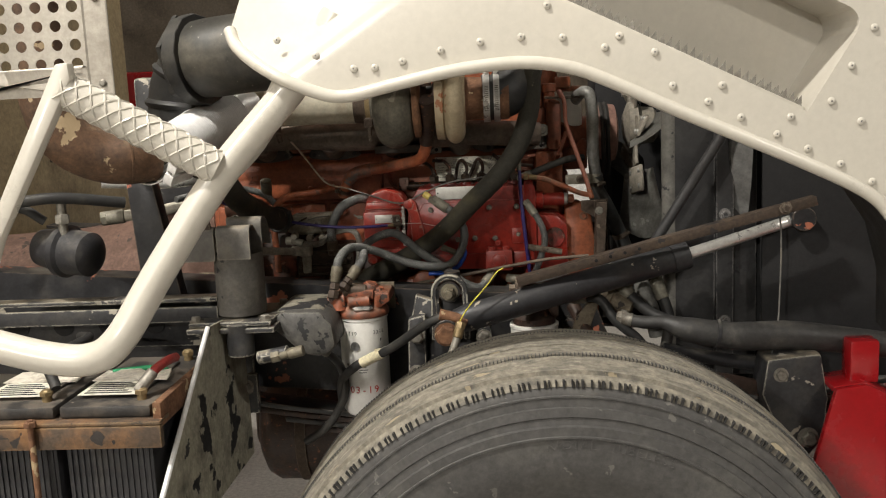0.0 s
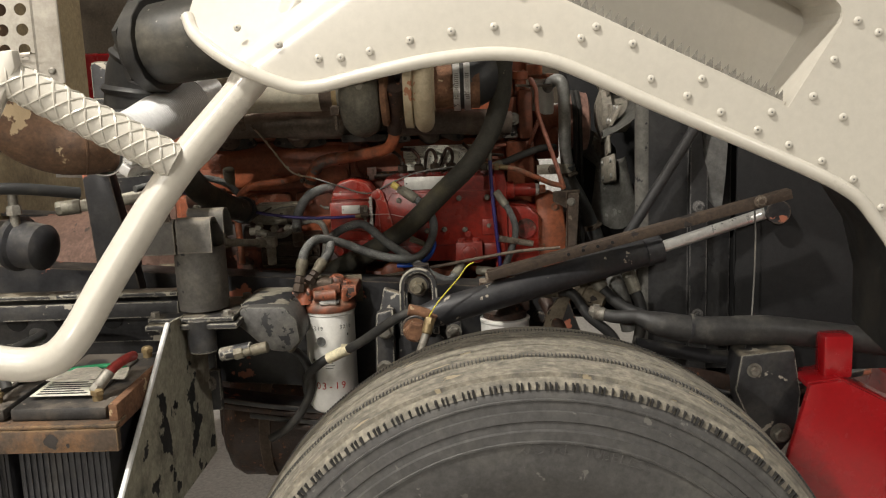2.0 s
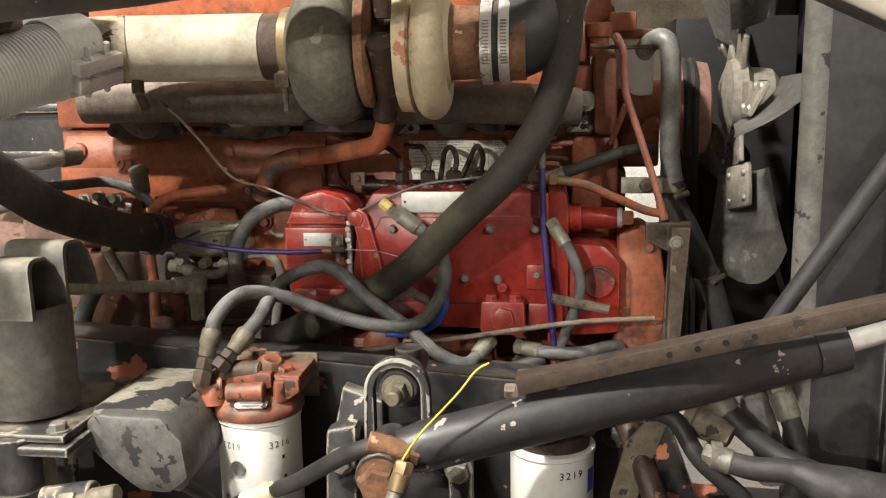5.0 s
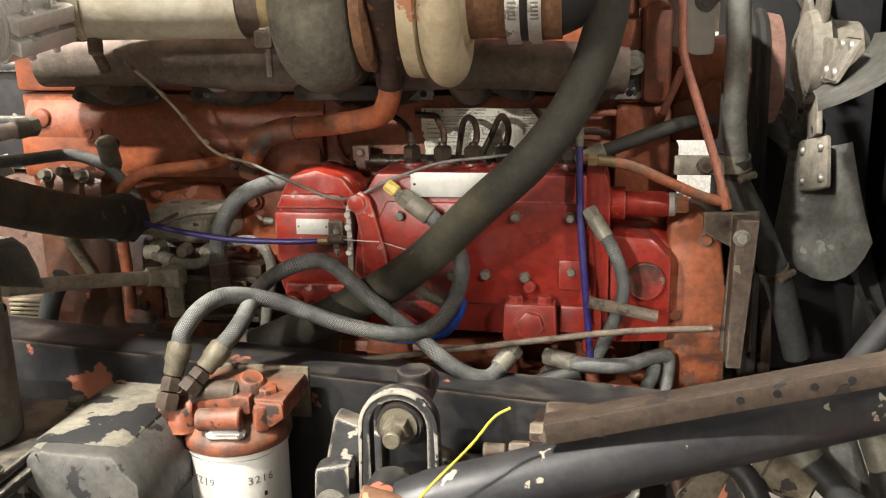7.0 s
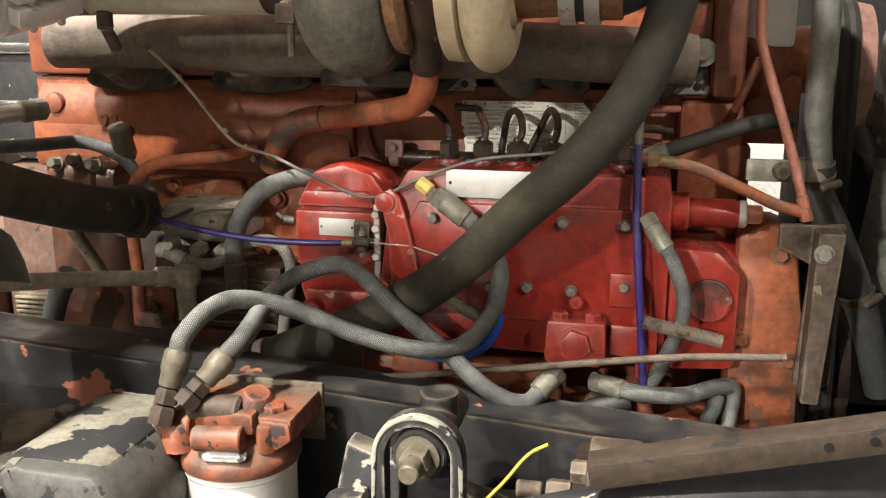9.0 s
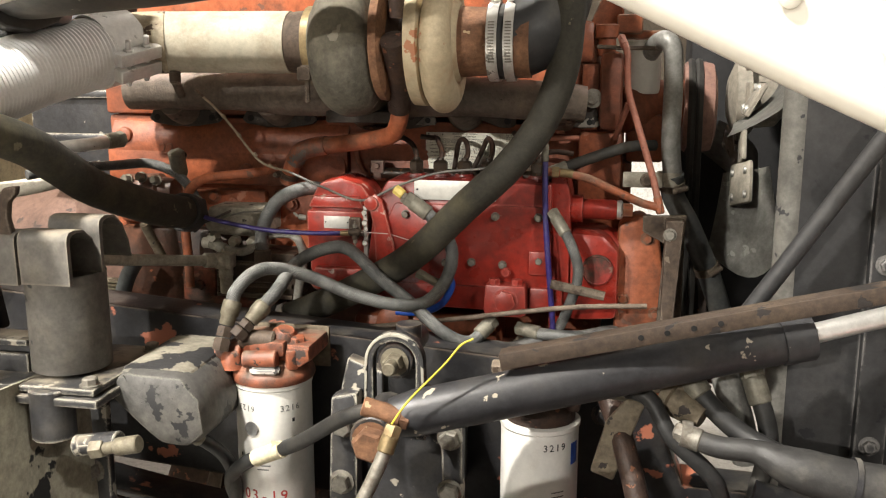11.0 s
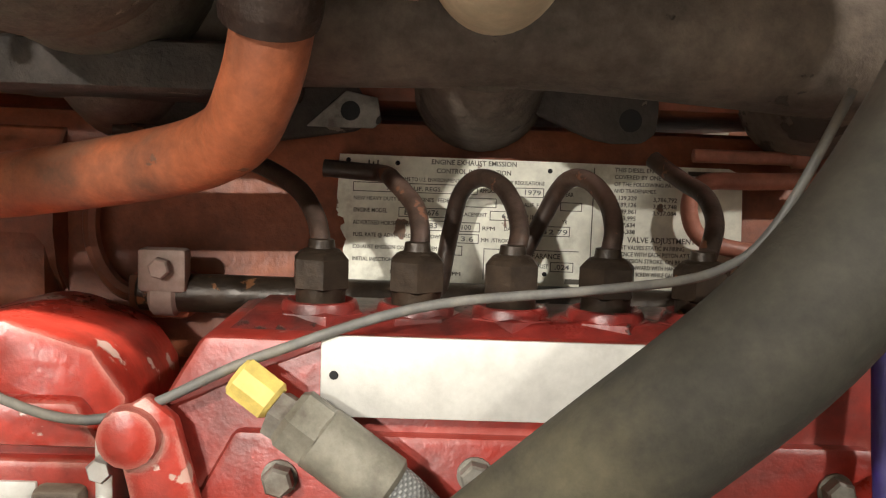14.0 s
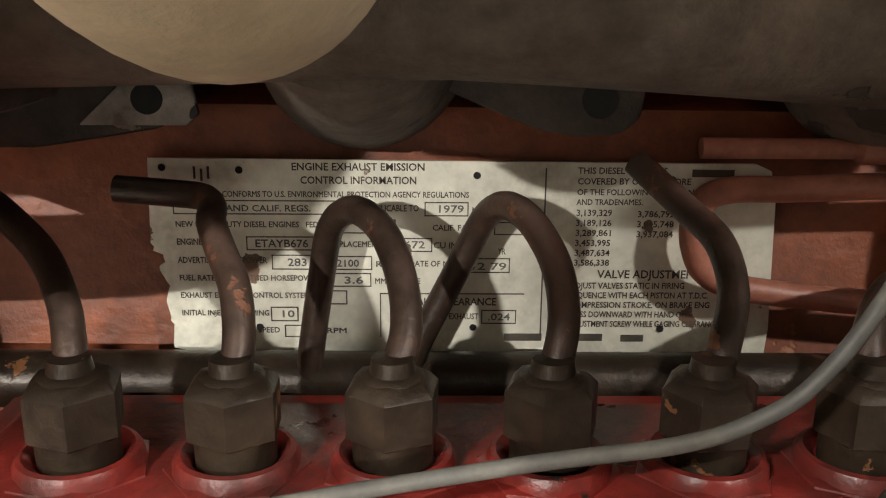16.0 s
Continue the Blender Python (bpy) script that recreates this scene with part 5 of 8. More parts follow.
    for px, py in ((18, 10), (152, 14), (568, 22), (912, 28), (565, 306), (910, 308), (1040, 310), (175, 306)):
        lathe(bm, (x0 + px * k, y - 0.0002, z0 - py * k), (0, -1, 0), [(0, 0.0011), (0.0003, 0.0010)], 12)
    part("fixing_hole", bm, INK, plate, each=0.002)


emission_plate()
PALEPINK = material("pale_dusty_clip", (0.34, 0.25, 0.21), 0.7, 0, (0.20, 0.13, 0.105), 0.5, 20)
gallery = thing("gallery_pipe", (0.08, 1.985, 1.38), "dark oily steel pipe along the block under the printed plate", "pipe")
bm = bmesh.new()
rod(bm, (-0.092, 1.984, 1.3785), (0.215, 1.984, 1.3775), 0.0085, 20)
part("pipe", bm, OILYNUT, gallery)
for gx in (-0.086, 0.196):
    bm = bmesh.new()
    rod(bm, (gx, 1.984, 1.3782), (gx + 0.012, 1.984, 1.3781), 0.0102, 20)
    if gx < 0:
        box(bm, (gx - 0.004, 1.9735, 1.3795), (gx + 0.017, 1.9835, 1.3985), 0.002)
        hexhead(bm, (gx + 0.0065, 1.9735, 1.3905), (0, -1, 0), 0.0048, 0.005)
    part("clip", bm, PALEPINK if gx < 0 else OILYBLOCK, gallery, "pale dusty clip with a bolt" if gx < 0 else "")


# ---- filters ----
def spin_on_filter(cx, cy, z0, z1, r, number, group):
    t = thing("fuel_filter", (cx, cy, z0), "white spin-on fuel filter marked %s with grey printing" % number, "filter", group)
    bm = bmesh.new()
    lathe(bm, (cx, cy, z0), (0, 0, 1), [(0, 0.018), (0.001, r * 0.62), (0.006, r * 0.86), (0.016, r), (z1 - z0 - 0.008, r), (z1 - z0 - 0.006, r + 0.0018), (z1 - z0 - 0.001, r + 0.0018), (z1 - z0, r - 0.002)], 48)
    can = part("can", bm, FILTERWHITE, t)

    def band(a0, a1, z, h, mat, name="printed_mark", out=0.0003):
        bm = bmesh.new()
        n = max(3, int(abs(a1 - a0) / 4))
        lo, hi = [], []
        for i in range(n + 1):
            a = radians(a0 + (a1 - a0) * i / n)
            for lst, zz in ((lo, z), (hi, z + h)):
                lst.append(bm.verts.new((cx + (r + out) * math.sin(a), cy - (r + out) * math.cos(a), zz)))
        for i in range(n):
            bm.faces.new((lo[i], lo[i + 1], hi[i + 1], hi[i]))
        return part(name, bm, mat, can)

    def curved(text, a0, z, size, mat, flip=False):
        for k, ch in enumerate(text):
            a = radians(a0 + k * size * 0.62 / r * 57.3)
            ob = writing(ch, size, (0, 0, 0), mat, can, "printed_figure", depth=0.0002, align="CENTER")
            m = Matrix.Translation((cx + (r + 0.0002) * math.sin(a), cy - (r + 0.0002) * math.cos(a), z)) @ Matrix.Rotation(a, 4, "Z")
            if flip:
                m = m @ Matrix.Rotation(math.pi, 4, "Y")
            ob.data.transform(TO_WORLD @ m @ TO_WORLD.inverted())
    return t, can, band, curved


RUSTTAN = material("dusty_tan_steel", (0.20, 0.165, 0.115), 0.7, 0.1, (0.09, 0.07, 0.05), 0.5, 16, (0.04, 0.032, 0.028), 0.14, 30, 0.2, 0.4, 150)
DARKRUST = material("dark_dusty_rust", (0.058, 0.040, 0.028), 0.7, 0.1, (0.105, 0.075, 0.050), 0.5, 12, (0.028, 0.024, 0.022), 0.2, 26, 0.25, 0.45, 140)
FERRULE = material("olive_plated_ferrule", (0.185, 0.165, 0.120), 0.5, 0.3, (0.10, 0.08, 0.055), 0.5, 30, None, 0, 20, 0.15, 0.2, 160)


def filters():
    cx, cy, r = -0.152, 1.708, 0.050
    t, can, band, curved = spin_on_filter(cx, cy, 0.925, 1.140, r, "3216", "fuel filters")
    curved("3216", 33, 1.106, 0.0115, GREYINK)
    curved("3216", -36, 1.113, 0.0115, GREYINK, True)
    for k in range(5):
        band(-8, 10 + (k % 2) * 3, 1.048 - 0.0055 * k, 0.0018, GREYINK)
    curved("4-03-19", -58, 0.983, 0.021, REDINK)
    for a, z in ((48, 1.09), (50, 1.065), (-40, 1.04)):
        band(a, a + 4, z, 0.005, INK)
    bm = bmesh.new()
    lathe(bm, (cx - 0.012, cy - 0.0495, 1.083), (-0.2, -1, 0), [(0.0012, 0.0095), (0.0016, 0.0095), (0.0016, 0.008), (0.0012, 0.008)], 24)
    part("printed_ring", bm, GREYINK, can)
    # orange head casting
    h = thing("filter_head", (cx, cy, 1.14), "orange painted filter head casting with a riveted tag", "filter head")
    bm = bmesh.new()
    lathe(bm, (cx, cy, 1.140), (0, 0, 1), [(0, 0.054), (0.003, 0.0555), (0.009, 0.0555), (0.013, 0.0535), (0.021, 0.0465), (0.029, 0.037), (0.033, 0.02)], 40)
    cast = part("casting", bm, HEADORANGE, h)
    bm = bmesh.new()
    box(bm, (cx - 0.052, cy - 0.028, 1.168), (cx + 0.062, cy + 0.05, 1.192), 0.006)
    box(bm, (cx - 0.026, cy - 0.036, 1.176), (cx + 0.03, cy - 0.005, 1.197), 0.005)
    lathe(bm, (cx + 0.038, cy - 0.01, 1.185), (0, 0, 1), [(0, 0.013), (0.012, 0.011), (0.014, 0.008)], 6)
    rod(bm, (cx - 0.066, cy - 0.025, 1.172), (cx - 0.030, cy - 0.025, 1.176), 0.014)
    lathe(bm, (cx - 0.043, cy - 0.032, 1.158), (0, 0, 1), [(0, 0.016), (0.018, 0.014), (0.024, 0.009)], 12)
    box(bm, (cx + 0.012, cy - 0.048, 1.158), (cx + 0.028, cy + 0.01, 1.186), 0.005, about((cx, cy, 1.17), "Z", 28))
    lathe(bm, (cx + 0.018, cy - 0.006, 1.188), (0.3, -0.2, 1), [(0, 0.019), (0.014, 0.017), (0.02, 0.011)], 14)
    rod(bm, (cx - 0.022, cy - 0.044, 1.174), (cx + 0.022, cy - 0.040, 1.176), 0.011)
    prism(bm, [(cx + 0.045, 1.16), (cx + 0.062, 1.172), (cx + 0.060, 1.188), (cx + 0.03, 1.19)], cy - 0.03, cy - 0.012, 0.004)
    part("port", bm, HEADORANGE, cast, each=0.003)
    bm = bmesh.new()
    rod(bm, (cx - 0.034, cy - 0.026, 1.196), (cx + 0.014, cy - 0.022, 1.194), 0.0125, 16, 0.003)
    part("plug_bar", bm, RUSTBROWN, cast)
    bm = bmesh.new()
    tilt = Matrix.Translation((cx + 0.008, cy - 0.0475, 1.163)) @ Matrix.Rotation(radians(8), 4, "Z") @ Matrix.Rotation(radians(-42), 4, "X")
    prism(bm, [(0.0135, -0.0065)] + arc(0.0135, 0, 0.0065, -60, 60, 5) + [(0.0135, 0.0065), (-0.0135, 0.0065)] + arc(-0.0135, 0, 0.0065, 120, 240, 5) + [(-0.0135, -0.0065)], -0.0016, 0.004, 0.0004)
    bm.transform(tilt)
    tag = part("tag", bm, WORNEAR, cast, "worn oblong riveted tag")
    bm = bmesh.new()
    for z, half in ((0.0032, 0.011), (0.0, 0.013), (-0.0032, 0.010)):
        box(bm, (-half, -0.0022, z - 0.0009), (half, -0.0017, z + 0.0009), 0, tilt)
    part("print_bar", bm, GREYINK, tag)
    bm = bmesh.new()
    box(bm, (-0.192, 1.752, 1.140), (-0.088, 1.758, 1.197), 0.002)
    part("bracket", bm, RUSTTAN, h)
    for foot, mid, top in (((-0.204, 1.668, 1.193), (-0.201, 1.676, 1.214), (-0.1955, 1.688, 1.244)), ((-0.180, 1.672, 1.207), (-0.171, 1.682, 1.219), (-0.157, 1.700, 1.238))):
        foot, mid, top = Vector(foot), Vector(mid), Vector(top)
        f = thing("hose_fitting", foot, "rusty hexagon hose fitting with a crimped ferrule on the filter head", "fitting", "hose fittings")
        bm = bmesh.new()
        hexhead(bm, foot - (mid - foot) * 0.45, mid - foot, 0.0118, (mid - foot).length * 0.72)
        hexhead(bm, foot + (mid - foot) * 0.35, mid - foot, 0.0105, (mid - foot).length * 0.6)
        part("nut", bm, DARKRUST, f)
        bm = bmesh.new()
        ax = top - mid
        h = ax.length
        lathe(bm, mid, ax, [(0, 0.0085), (0.002, 0.0098), (h * 0.35, 0.0102), (h * 0.45, 0.0118), (h - 0.003, 0.0122), (h, 0.0108)], 16)
        part("ferrule", bm, FERRULE, f)
    cx, cy, r = 0.203, 1.702, 0.0485
    t, can, band, curved = spin_on_filter(cx, cy, 0.93, 1.112, r, "3219", "fuel filters")
    curved("3219", 14, 1.085, 0.0125, INK)
    band(57, 75, 1.062, 0.028, BLUE, "blue_maker_mark")
    band(20, 52, 0.985, 0.022, GREYINK, "grey_band").data.materials[0] = FILTERBAND
    for k in range(3):
        band(24, 44, 1.03 - 0.006 * k, 0.0016, GREYINK)
    curved("2-1", 22, 0.968, 0.024, REDINK)
    h = thing("filter_head", (cx, cy, 1.112), "dark filter head with a brass fitting", "filter head")
    bm = bmesh.new()
    lathe(bm, (cx, cy, 1.113), (0, 0, 1), [(0, 0.044), (0.012, 0.044), (0.02, 0.036), (0.04, 0.034)], 32)
    box(bm, (cx - 0.055, cy - 0.02, 1.125), (cx + 0.05, cy + 0.075, 1.155), 0.006)
    part("casting", bm, DARKBROWN, h)
    bm = bmesh.new()
    hexhead(bm, (cx - 0.055, cy - 0.005, 1.142), (-1, 0, 0), 0.012, 0.02)
    rod(bm, (cx - 0.078, cy - 0.005, 1.142), (cx - 0.10, cy - 0.005, 1.142), 0.008)
    part("fitting", bm, RUSTBROWN, h)


FILTERBAND = material("pale_grey_print", (0.52, 0.52, 0.50), 0.4)
filters()


# ---- hoses and lines ----
PALESTEEL = material("dusty_pale_steel", (0.46, 0.43, 0.355), 0.65, 0.05, (0.25, 0.22, 0.175), 0.5, 14, None, 0, 20, 0.15, 0.2, 160)
def hose(pts, r, mat, label, name="hose", group="engine hoses", n=12, cuffs=(), clamps=(), band=STEEL):
    bm = bmesh.new()
    tube(bm, pts, r, n, 8)
    if not cuffs and not clamps and name == "hose":
        cuffs = ((0, 3.0 * (r if isinstance(r, (int, float)) else r[0]), FITTING),)
    if not cuffs and not clamps:
        return tagged(part(name, bm, mat), label, name.replace("_", " "), group)
    t = thing(name, pts[0], label, name.replace("_", " "), group)
    part("sleeve", bm, mat, t)
    path = smooth_path(pts, 8)
    for end, length, cmat in cuffs:
        bm = bmesh.new()
        p, q = (path[0], path[2]) if end == 0 else (path[-1], path[-3])
        d = (q - p).normalized()
        re = r if isinstance(r, (int, float)) else r[0 if end == 0 else -1]
        rod(bm, p, p + d * length, re * 1.22, 14)
        hexhead(bm, p + d * 0.001, -d, re * 1.25, 0.012)
        part("crimped_end", bm, cmat, t)
    for where in clamps:
        i = min(len(path) - 2, int(where * (len(path) - 1)))
        p, d = path[i], (path[i + 1] - path[i]).normalized()
        rad = r if isinstance(r, (int, float)) else max(r)
        bm = bmesh.new()
        lathe(bm, p, d, [(-0.006, rad), (-0.006, rad + 0.0022), (0.006, rad + 0.0022), (0.006, rad)], 28, False)
        side = Vector((0.5, -1, 0.2))
        side = (side - d * side.dot(d)).normalized()
        rod(bm, p + side * (rad + 0.005) - d.cross(side) * 0.012, p + side * (rad + 0.005) + d.cross(side) * 0.012, 0.004, 10)
        part("clamp", bm, band, t, "bright steel hose clamp" if band is STEEL else "dull hose clamp")
    return t


hose([(0.222, 1.83, 1.74), (0.218, 1.84, 1.676), (0.215, 1.848, 1.575), (0.205, 1.853, 1.520), (0.181, 1.845, 1.462), (0.140, 1.828, 1.407), (0.085, 1.832, 1.355), (0.004, 1.858, 1.277), (-0.08, 1.866, 1.224), (-0.15, 1.87, 1.190), (-0.190, 1.871, 1.172), (-0.214, 1.872, 1.160)],
     0.0212, RUBBER, "thick dusty black rubber coolant hose crossing the engine diagonally", n=20, clamps=(0.075, 0.93), cuffs=((1, 0.018, BLACKHOSE),))
t_ = thing("pipe_stub", (-0.235, 1.873, 1.15), "short bright steel pipe stub inside a hose end", "pipe")
bm = bmesh.new()
lathe(bm, (-0.214, 1.872, 1.160), (-0.88, 0.03, -0.46), [(-0.01, 0.0165), (0.020, 0.0165), (0.021, 0.0185), (0.026, 0.0185), (0.027, 0.0165), (0.06, 0.0165)], 24)
part("pipe", bm, STEEL, t_)
hose([(-0.196, 1.687, 1.242), (-0.1935, 1.694, 1.256), (-0.184, 1.722, 1.271), (-0.166, 1.75, 1.2745), (-0.126, 1.78, 1.259), (-0.068, 1.80, 1.231), (-0.012, 1.812, 1.216), (0.028, 1.83, 1.217), (0.053, 1.85, 1.245), (0.060, 1.858, 1.287), (0.036, 1.868, 1.325), (0.0, 1.872, 1.352)],
     0.0091, BRAID, "grey braided fuel hose looping from the filter", cuffs=((1, 0.03, FITTING),))
hose([(-0.158, 1.699, 1.237), (-0.1475, 1.72, 1.252), (-0.150, 1.80, 1.271), (-0.121, 1.83, 1.286), (-0.086, 1.84, 1.286), (-0.040, 1.838, 1.247), (0.010, 1.828, 1.213), (0.055, 1.82, 1.178), (0.092, 1.826, 1.164), (0.115, 1.85, 1.184)],
     0.0091, BRAID, "grey braided hose crossing over another hose", cuffs=((1, 0.022, FITTING),))
hose([(-0.243, 1.905, 1.245), (-0.243, 1.908, 1.297), (-0.221, 1.92, 1.340), (-0.184, 1.94, 1.357), (-0.155, 1.965, 1.352)], 0.0105, BRAID, "pale braided hose behind the governor", cuffs=((0, 0.022, RUSTBROWN),))
hose([(-0.331, 1.93, 1.264), (-0.30, 1.922, 1.258), (-0.272, 1.92, 1.261), (-0.243, 1.925, 1.283), (-0.201, 1.92, 1.288), (-0.183, 1.918, 1.260), (-0.190, 1.91, 1.20), (-0.195, 1.91, 1.165)], 0.0068, BRAIDLIGHT, "thin pale braided hose with a bend")
hose([(0.203, 1.875, 1.336), (0.225, 1.862, 1.303), (0.237, 1.86, 1.264), (0.228, 1.868, 1.220), (0.20, 1.885, 1.16), (0.14, 1.88, 1.13), (0.05, 1.86, 1.105)], 0.0074, BRAID, "dark braided hose hanging from the pump", cuffs=((0, 0.028, FITTING),))
hose([(0.162, 1.875, 1.172), (0.196, 1.862, 1.170), (0.241, 1.87, 1.168), (0.275, 1.90, 1.168), (0.292, 1.918, 1.160), (0.290, 1.91, 1.128), (0.284, 1.89, 1.095)], 0.0085, BRAID, "braided hose with steel ends below the pump", cuffs=((0, 0.026, FITTING), (1, 0.03, FITTING)))
hose([(0.277, 1.905, 1.158), (0.274, 1.90, 1.145), (0.268, 1.897, 1.130), (0.264, 1.893, 1.10)], 0.0078, BRAID, "short braided hose end below the pump", cuffs=((1, 0.02, FITTING),))
hose([(0.02, 1.88, 1.105), (0.07, 1.87, 1.125), (0.13, 1.86, 1.14), (0.19, 1.87, 1.16)], 0.011, BLACKHOSE, "black rubber hose under the pump")
hose([(-0.022, 1.862, 1.192), (0.012, 1.858, 1.194), (0.044, 1.855, 1.207), (0.060, 1.858, 1.235), (0.052, 1.862, 1.252)], 0.0052, BLUE, "bright blue plastic line below the pump", "plastic_line")
hose([(-0.488, 1.80, 1.398), (-0.465, 1.825, 1.372), (-0.425, 1.865, 1.347), (-0.372, 1.895, 1.326), (-0.307, 1.89, 1.311), (-0.229, 1.882, 1.3015), (-0.164, 1.88, 1.2995), (-0.098, 1.884, 1.3005)], 0.0034, PURPLE, "thin purple plastic line across the engine", "plastic_line", cuffs=((1, 0.014, BRASS),))
hose([(0.186, 1.885, 1.425), (0.188, 1.879, 1.36), (0.192, 1.874, 1.30), (0.202, 1.874, 1.19), (0.203, 1.88, 1.15)], 0.0042, PURPLE, "purple plastic line hanging down the pump", "plastic_line", cuffs=((0, 0.014, FITTING),))
hose([(-0.388, 1.895, 1.338), (-0.380, 1.905, 1.312), (-0.362, 1.905, 1.300), (-0.336, 1.907, 1.305), (-0.312, 1.925, 1.316)], 0.0016, BLACKHOSE, "thin black wire looping to the grey pump", "wire", "wires", cuffs=((1, 0.008, DARKRUST),))
t_ = thing("line_fitting", (0.01, 1.862, 1.24), "olive plated fitting on the blue line", "fitting", "hose fittings")
bm = bmesh.new()
hexhead(bm, (0.008, 1.864, 1.2505), (0.87, 0, -0.36), 0.0078, 0.014)
part("nut", bm, FERRULE, t_)
bm = bmesh.new()
rod(bm, (0.018, 1.863, 1.2465), (0.040, 1.861, 1.237), 0.0062, 14)
part("collar", bm, FERRULE, t_)
t_ = thing("cable_swivel", (-0.09, 1.884, 1.30), "rusty cable swivel with small screws on the governor", "swivel")
bm = bmesh.new()
rod(bm, (-0.098, 1.8815, 1.3025), (-0.080, 1.8815, 1.3030), 0.0048, 12)
box(bm, (-0.093, 1.8795, 1.292), (-0.085, 1.892, 1.309), 0.0015)
part("block", bm, DARKRUST, t_)
for zz, ww in ((1.312, 1), (1.289, -1)):
    bm = bmesh.new()
    hexhead(bm, (-0.089, 1.8835, zz - 0.0025 * ww), (0, 0, ww), 0.0036, 0.005)
    rod(bm, (-0.089, 1.8835, zz), (-0.089, 1.8835, zz + 0.007 * ww), 0.0016, 8, 0.0004)
    part("screw", bm, DULLSTEEL, t_)
hose([(-0.080, 1.882, 1.303), (-0.06, 1.873, 1.3045), (-0.035, 1.868, 1.305)], 0.0007, STEEL, "bright bare wire end at the governor", "wire", "wires")
hose([(-0.030, 1.868, 1.304), (0.007, 1.86, 1.296)], 0.0007, STEEL, "short bright bare wire", "wire", "wires")
IVORY = material("ivory_sensor_cable", (0.42, 0.35, 0.26), 0.55, 0, (0.24, 0.17, 0.10), 0.5, 26)
wire = hose([(-0.322, 1.885, 1.500), (-0.308, 1.905, 1.478), (-0.29, 1.925, 1.447), (-0.254, 1.937, 1.397), (-0.205, 1.93, 1.383)], 0.0019, IVORY, "thin ivory sensor cable with tied knots below the exhaust pipe", "cable", "wires", cuffs=((0, 0.006, RUSTBROWN),))
for knot in ((-0.301, 1.914, 1.4665), (-0.284, 1.929, 1.4375), (-0.262, 1.936, 1.4075), (-0.238, 1.9365, 1.3905)):
    bm = bmesh.new()
    rod(bm, Vector(knot) + Vector((-0.002, 0, 0.0025)), Vector(knot) + Vector((0.002, 0, -0.0025)), 0.0030, 8, 0.0008)
    part("knot", bm, IVORY, wire)
hose([(-0.205, 1.93, 1.383), (-0.140, 1.90, 1.3645), (-0.080, 1.889, 1.3490), (-0.022, 1.884, 1.3735), (0.032, 1.889, 1.3915), (0.090, 1.899, 1.3975), (0.124, 1.899, 1.4025), (0.140, 1.899, 1.4085), (0.150, 1.899, 1.4165), (0.161, 1.899, 1.434), (0.178, 1.90, 1.47)], 0.0018, PALEGREY, "thin pale grey sensor cable draped across the pump", "cable", "wires")
hose([(-0.003, 1.785, 1.572), (-0.004, 1.81, 1.545), (-0.010, 1.852, 1.502), (-0.021, 1.875, 1.4605), (-0.0445, 1.903, 1.441), (-0.118, 1.938, 1.427), (-0.165, 1.948, 1.421), (-0.196, 1.955, 1.410), (-0.211, 1.962, 1.390), (-0.224, 1.97, 1.362)], 0.0128, ORANGE, "orange painted oil drain pipe from the turbocharger", "oil_pipe", n=18)
t_ = thing("pipe_joint", (-0.01, 1.85, 1.49), "dark oily joint on the oil drain pipe", "pipe joint")
bm = bmesh.new()
tube(bm, [(-0.003, 1.783, 1.575), (-0.0035, 1.80, 1.556), (-0.009, 1.840, 1.514), (-0.0145, 1.861, 1.484)], [0.017, 0.0165, 0.0155, 0.0145], 28)
part("sleeve", bm, DARKBROWN, t_)
bm = bmesh.new()
tube(bm, [(-0.0128, 1.855, 1.4935), (-0.0140, 1.8592, 1.4870), (-0.0150, 1.8625, 1.4818)], [0.0152, 0.0160, 0.0152], 28)
part("lip", bm, DARKBROWN, t_)
ORANGEWORN = material("rubbed_orange_rubber", (0.36, 0.105, 0.045), 0.5, 0, (0.10, 0.075, 0.06), 0.8, 20, (0.12, 0.115, 0.105), 0.30, 26, 0.2, 0.3, 120)
t_ = thing("rubber_joint", (-0.18, 1.95, 1.40), "orange painted rubber sleeve rubbed grey on the oil pipe", "hose joint")
bm = bmesh.new()
tube(bm, [(-0.150, 1.946, 1.423), (-0.172, 1.949, 1.4195), (-0.194, 1.9545, 1.411), (-0.208, 1.960, 1.395)], 0.0146, 18)
part("sleeve", bm, ORANGEWORN, t_)
bm = bmesh.new()
tube(bm, [(-0.2185, 1.966, 1.378), (-0.2215, 1.968, 1.370)], 0.0155, 18)
hexhead(bm, (-0.232, 1.955, 1.376), (-0.3, -1, 0), 0.005, 0.01)
part("band", bm, RUSTBROWN, t_)
hose([(0.186, 1.893, 1.397), (0.205, 1.89, 1.3965), (0.242, 1.89, 1.390), (0.280, 1.89, 1.374), (0.318, 1.90, 1.356), (0.343, 1.90, 1.350)], 0.0058, ORANGE, "orange plastic line from the pump to the bracket", "plastic_line")
t_ = thing("line_fitting", (0.2, 1.89, 1.39), "small brass fitting on an orange line", "fitting")
bm = bmesh.new()
hexhead(bm, (0.196, 1.89, 1.3968), (1, 0, 0), 0.008, 0.010)
rod(bm, (0.206, 1.89, 1.3966), (0.226, 1.89, 1.394), 0.0062)
part("nut", bm, BRASS, t_)
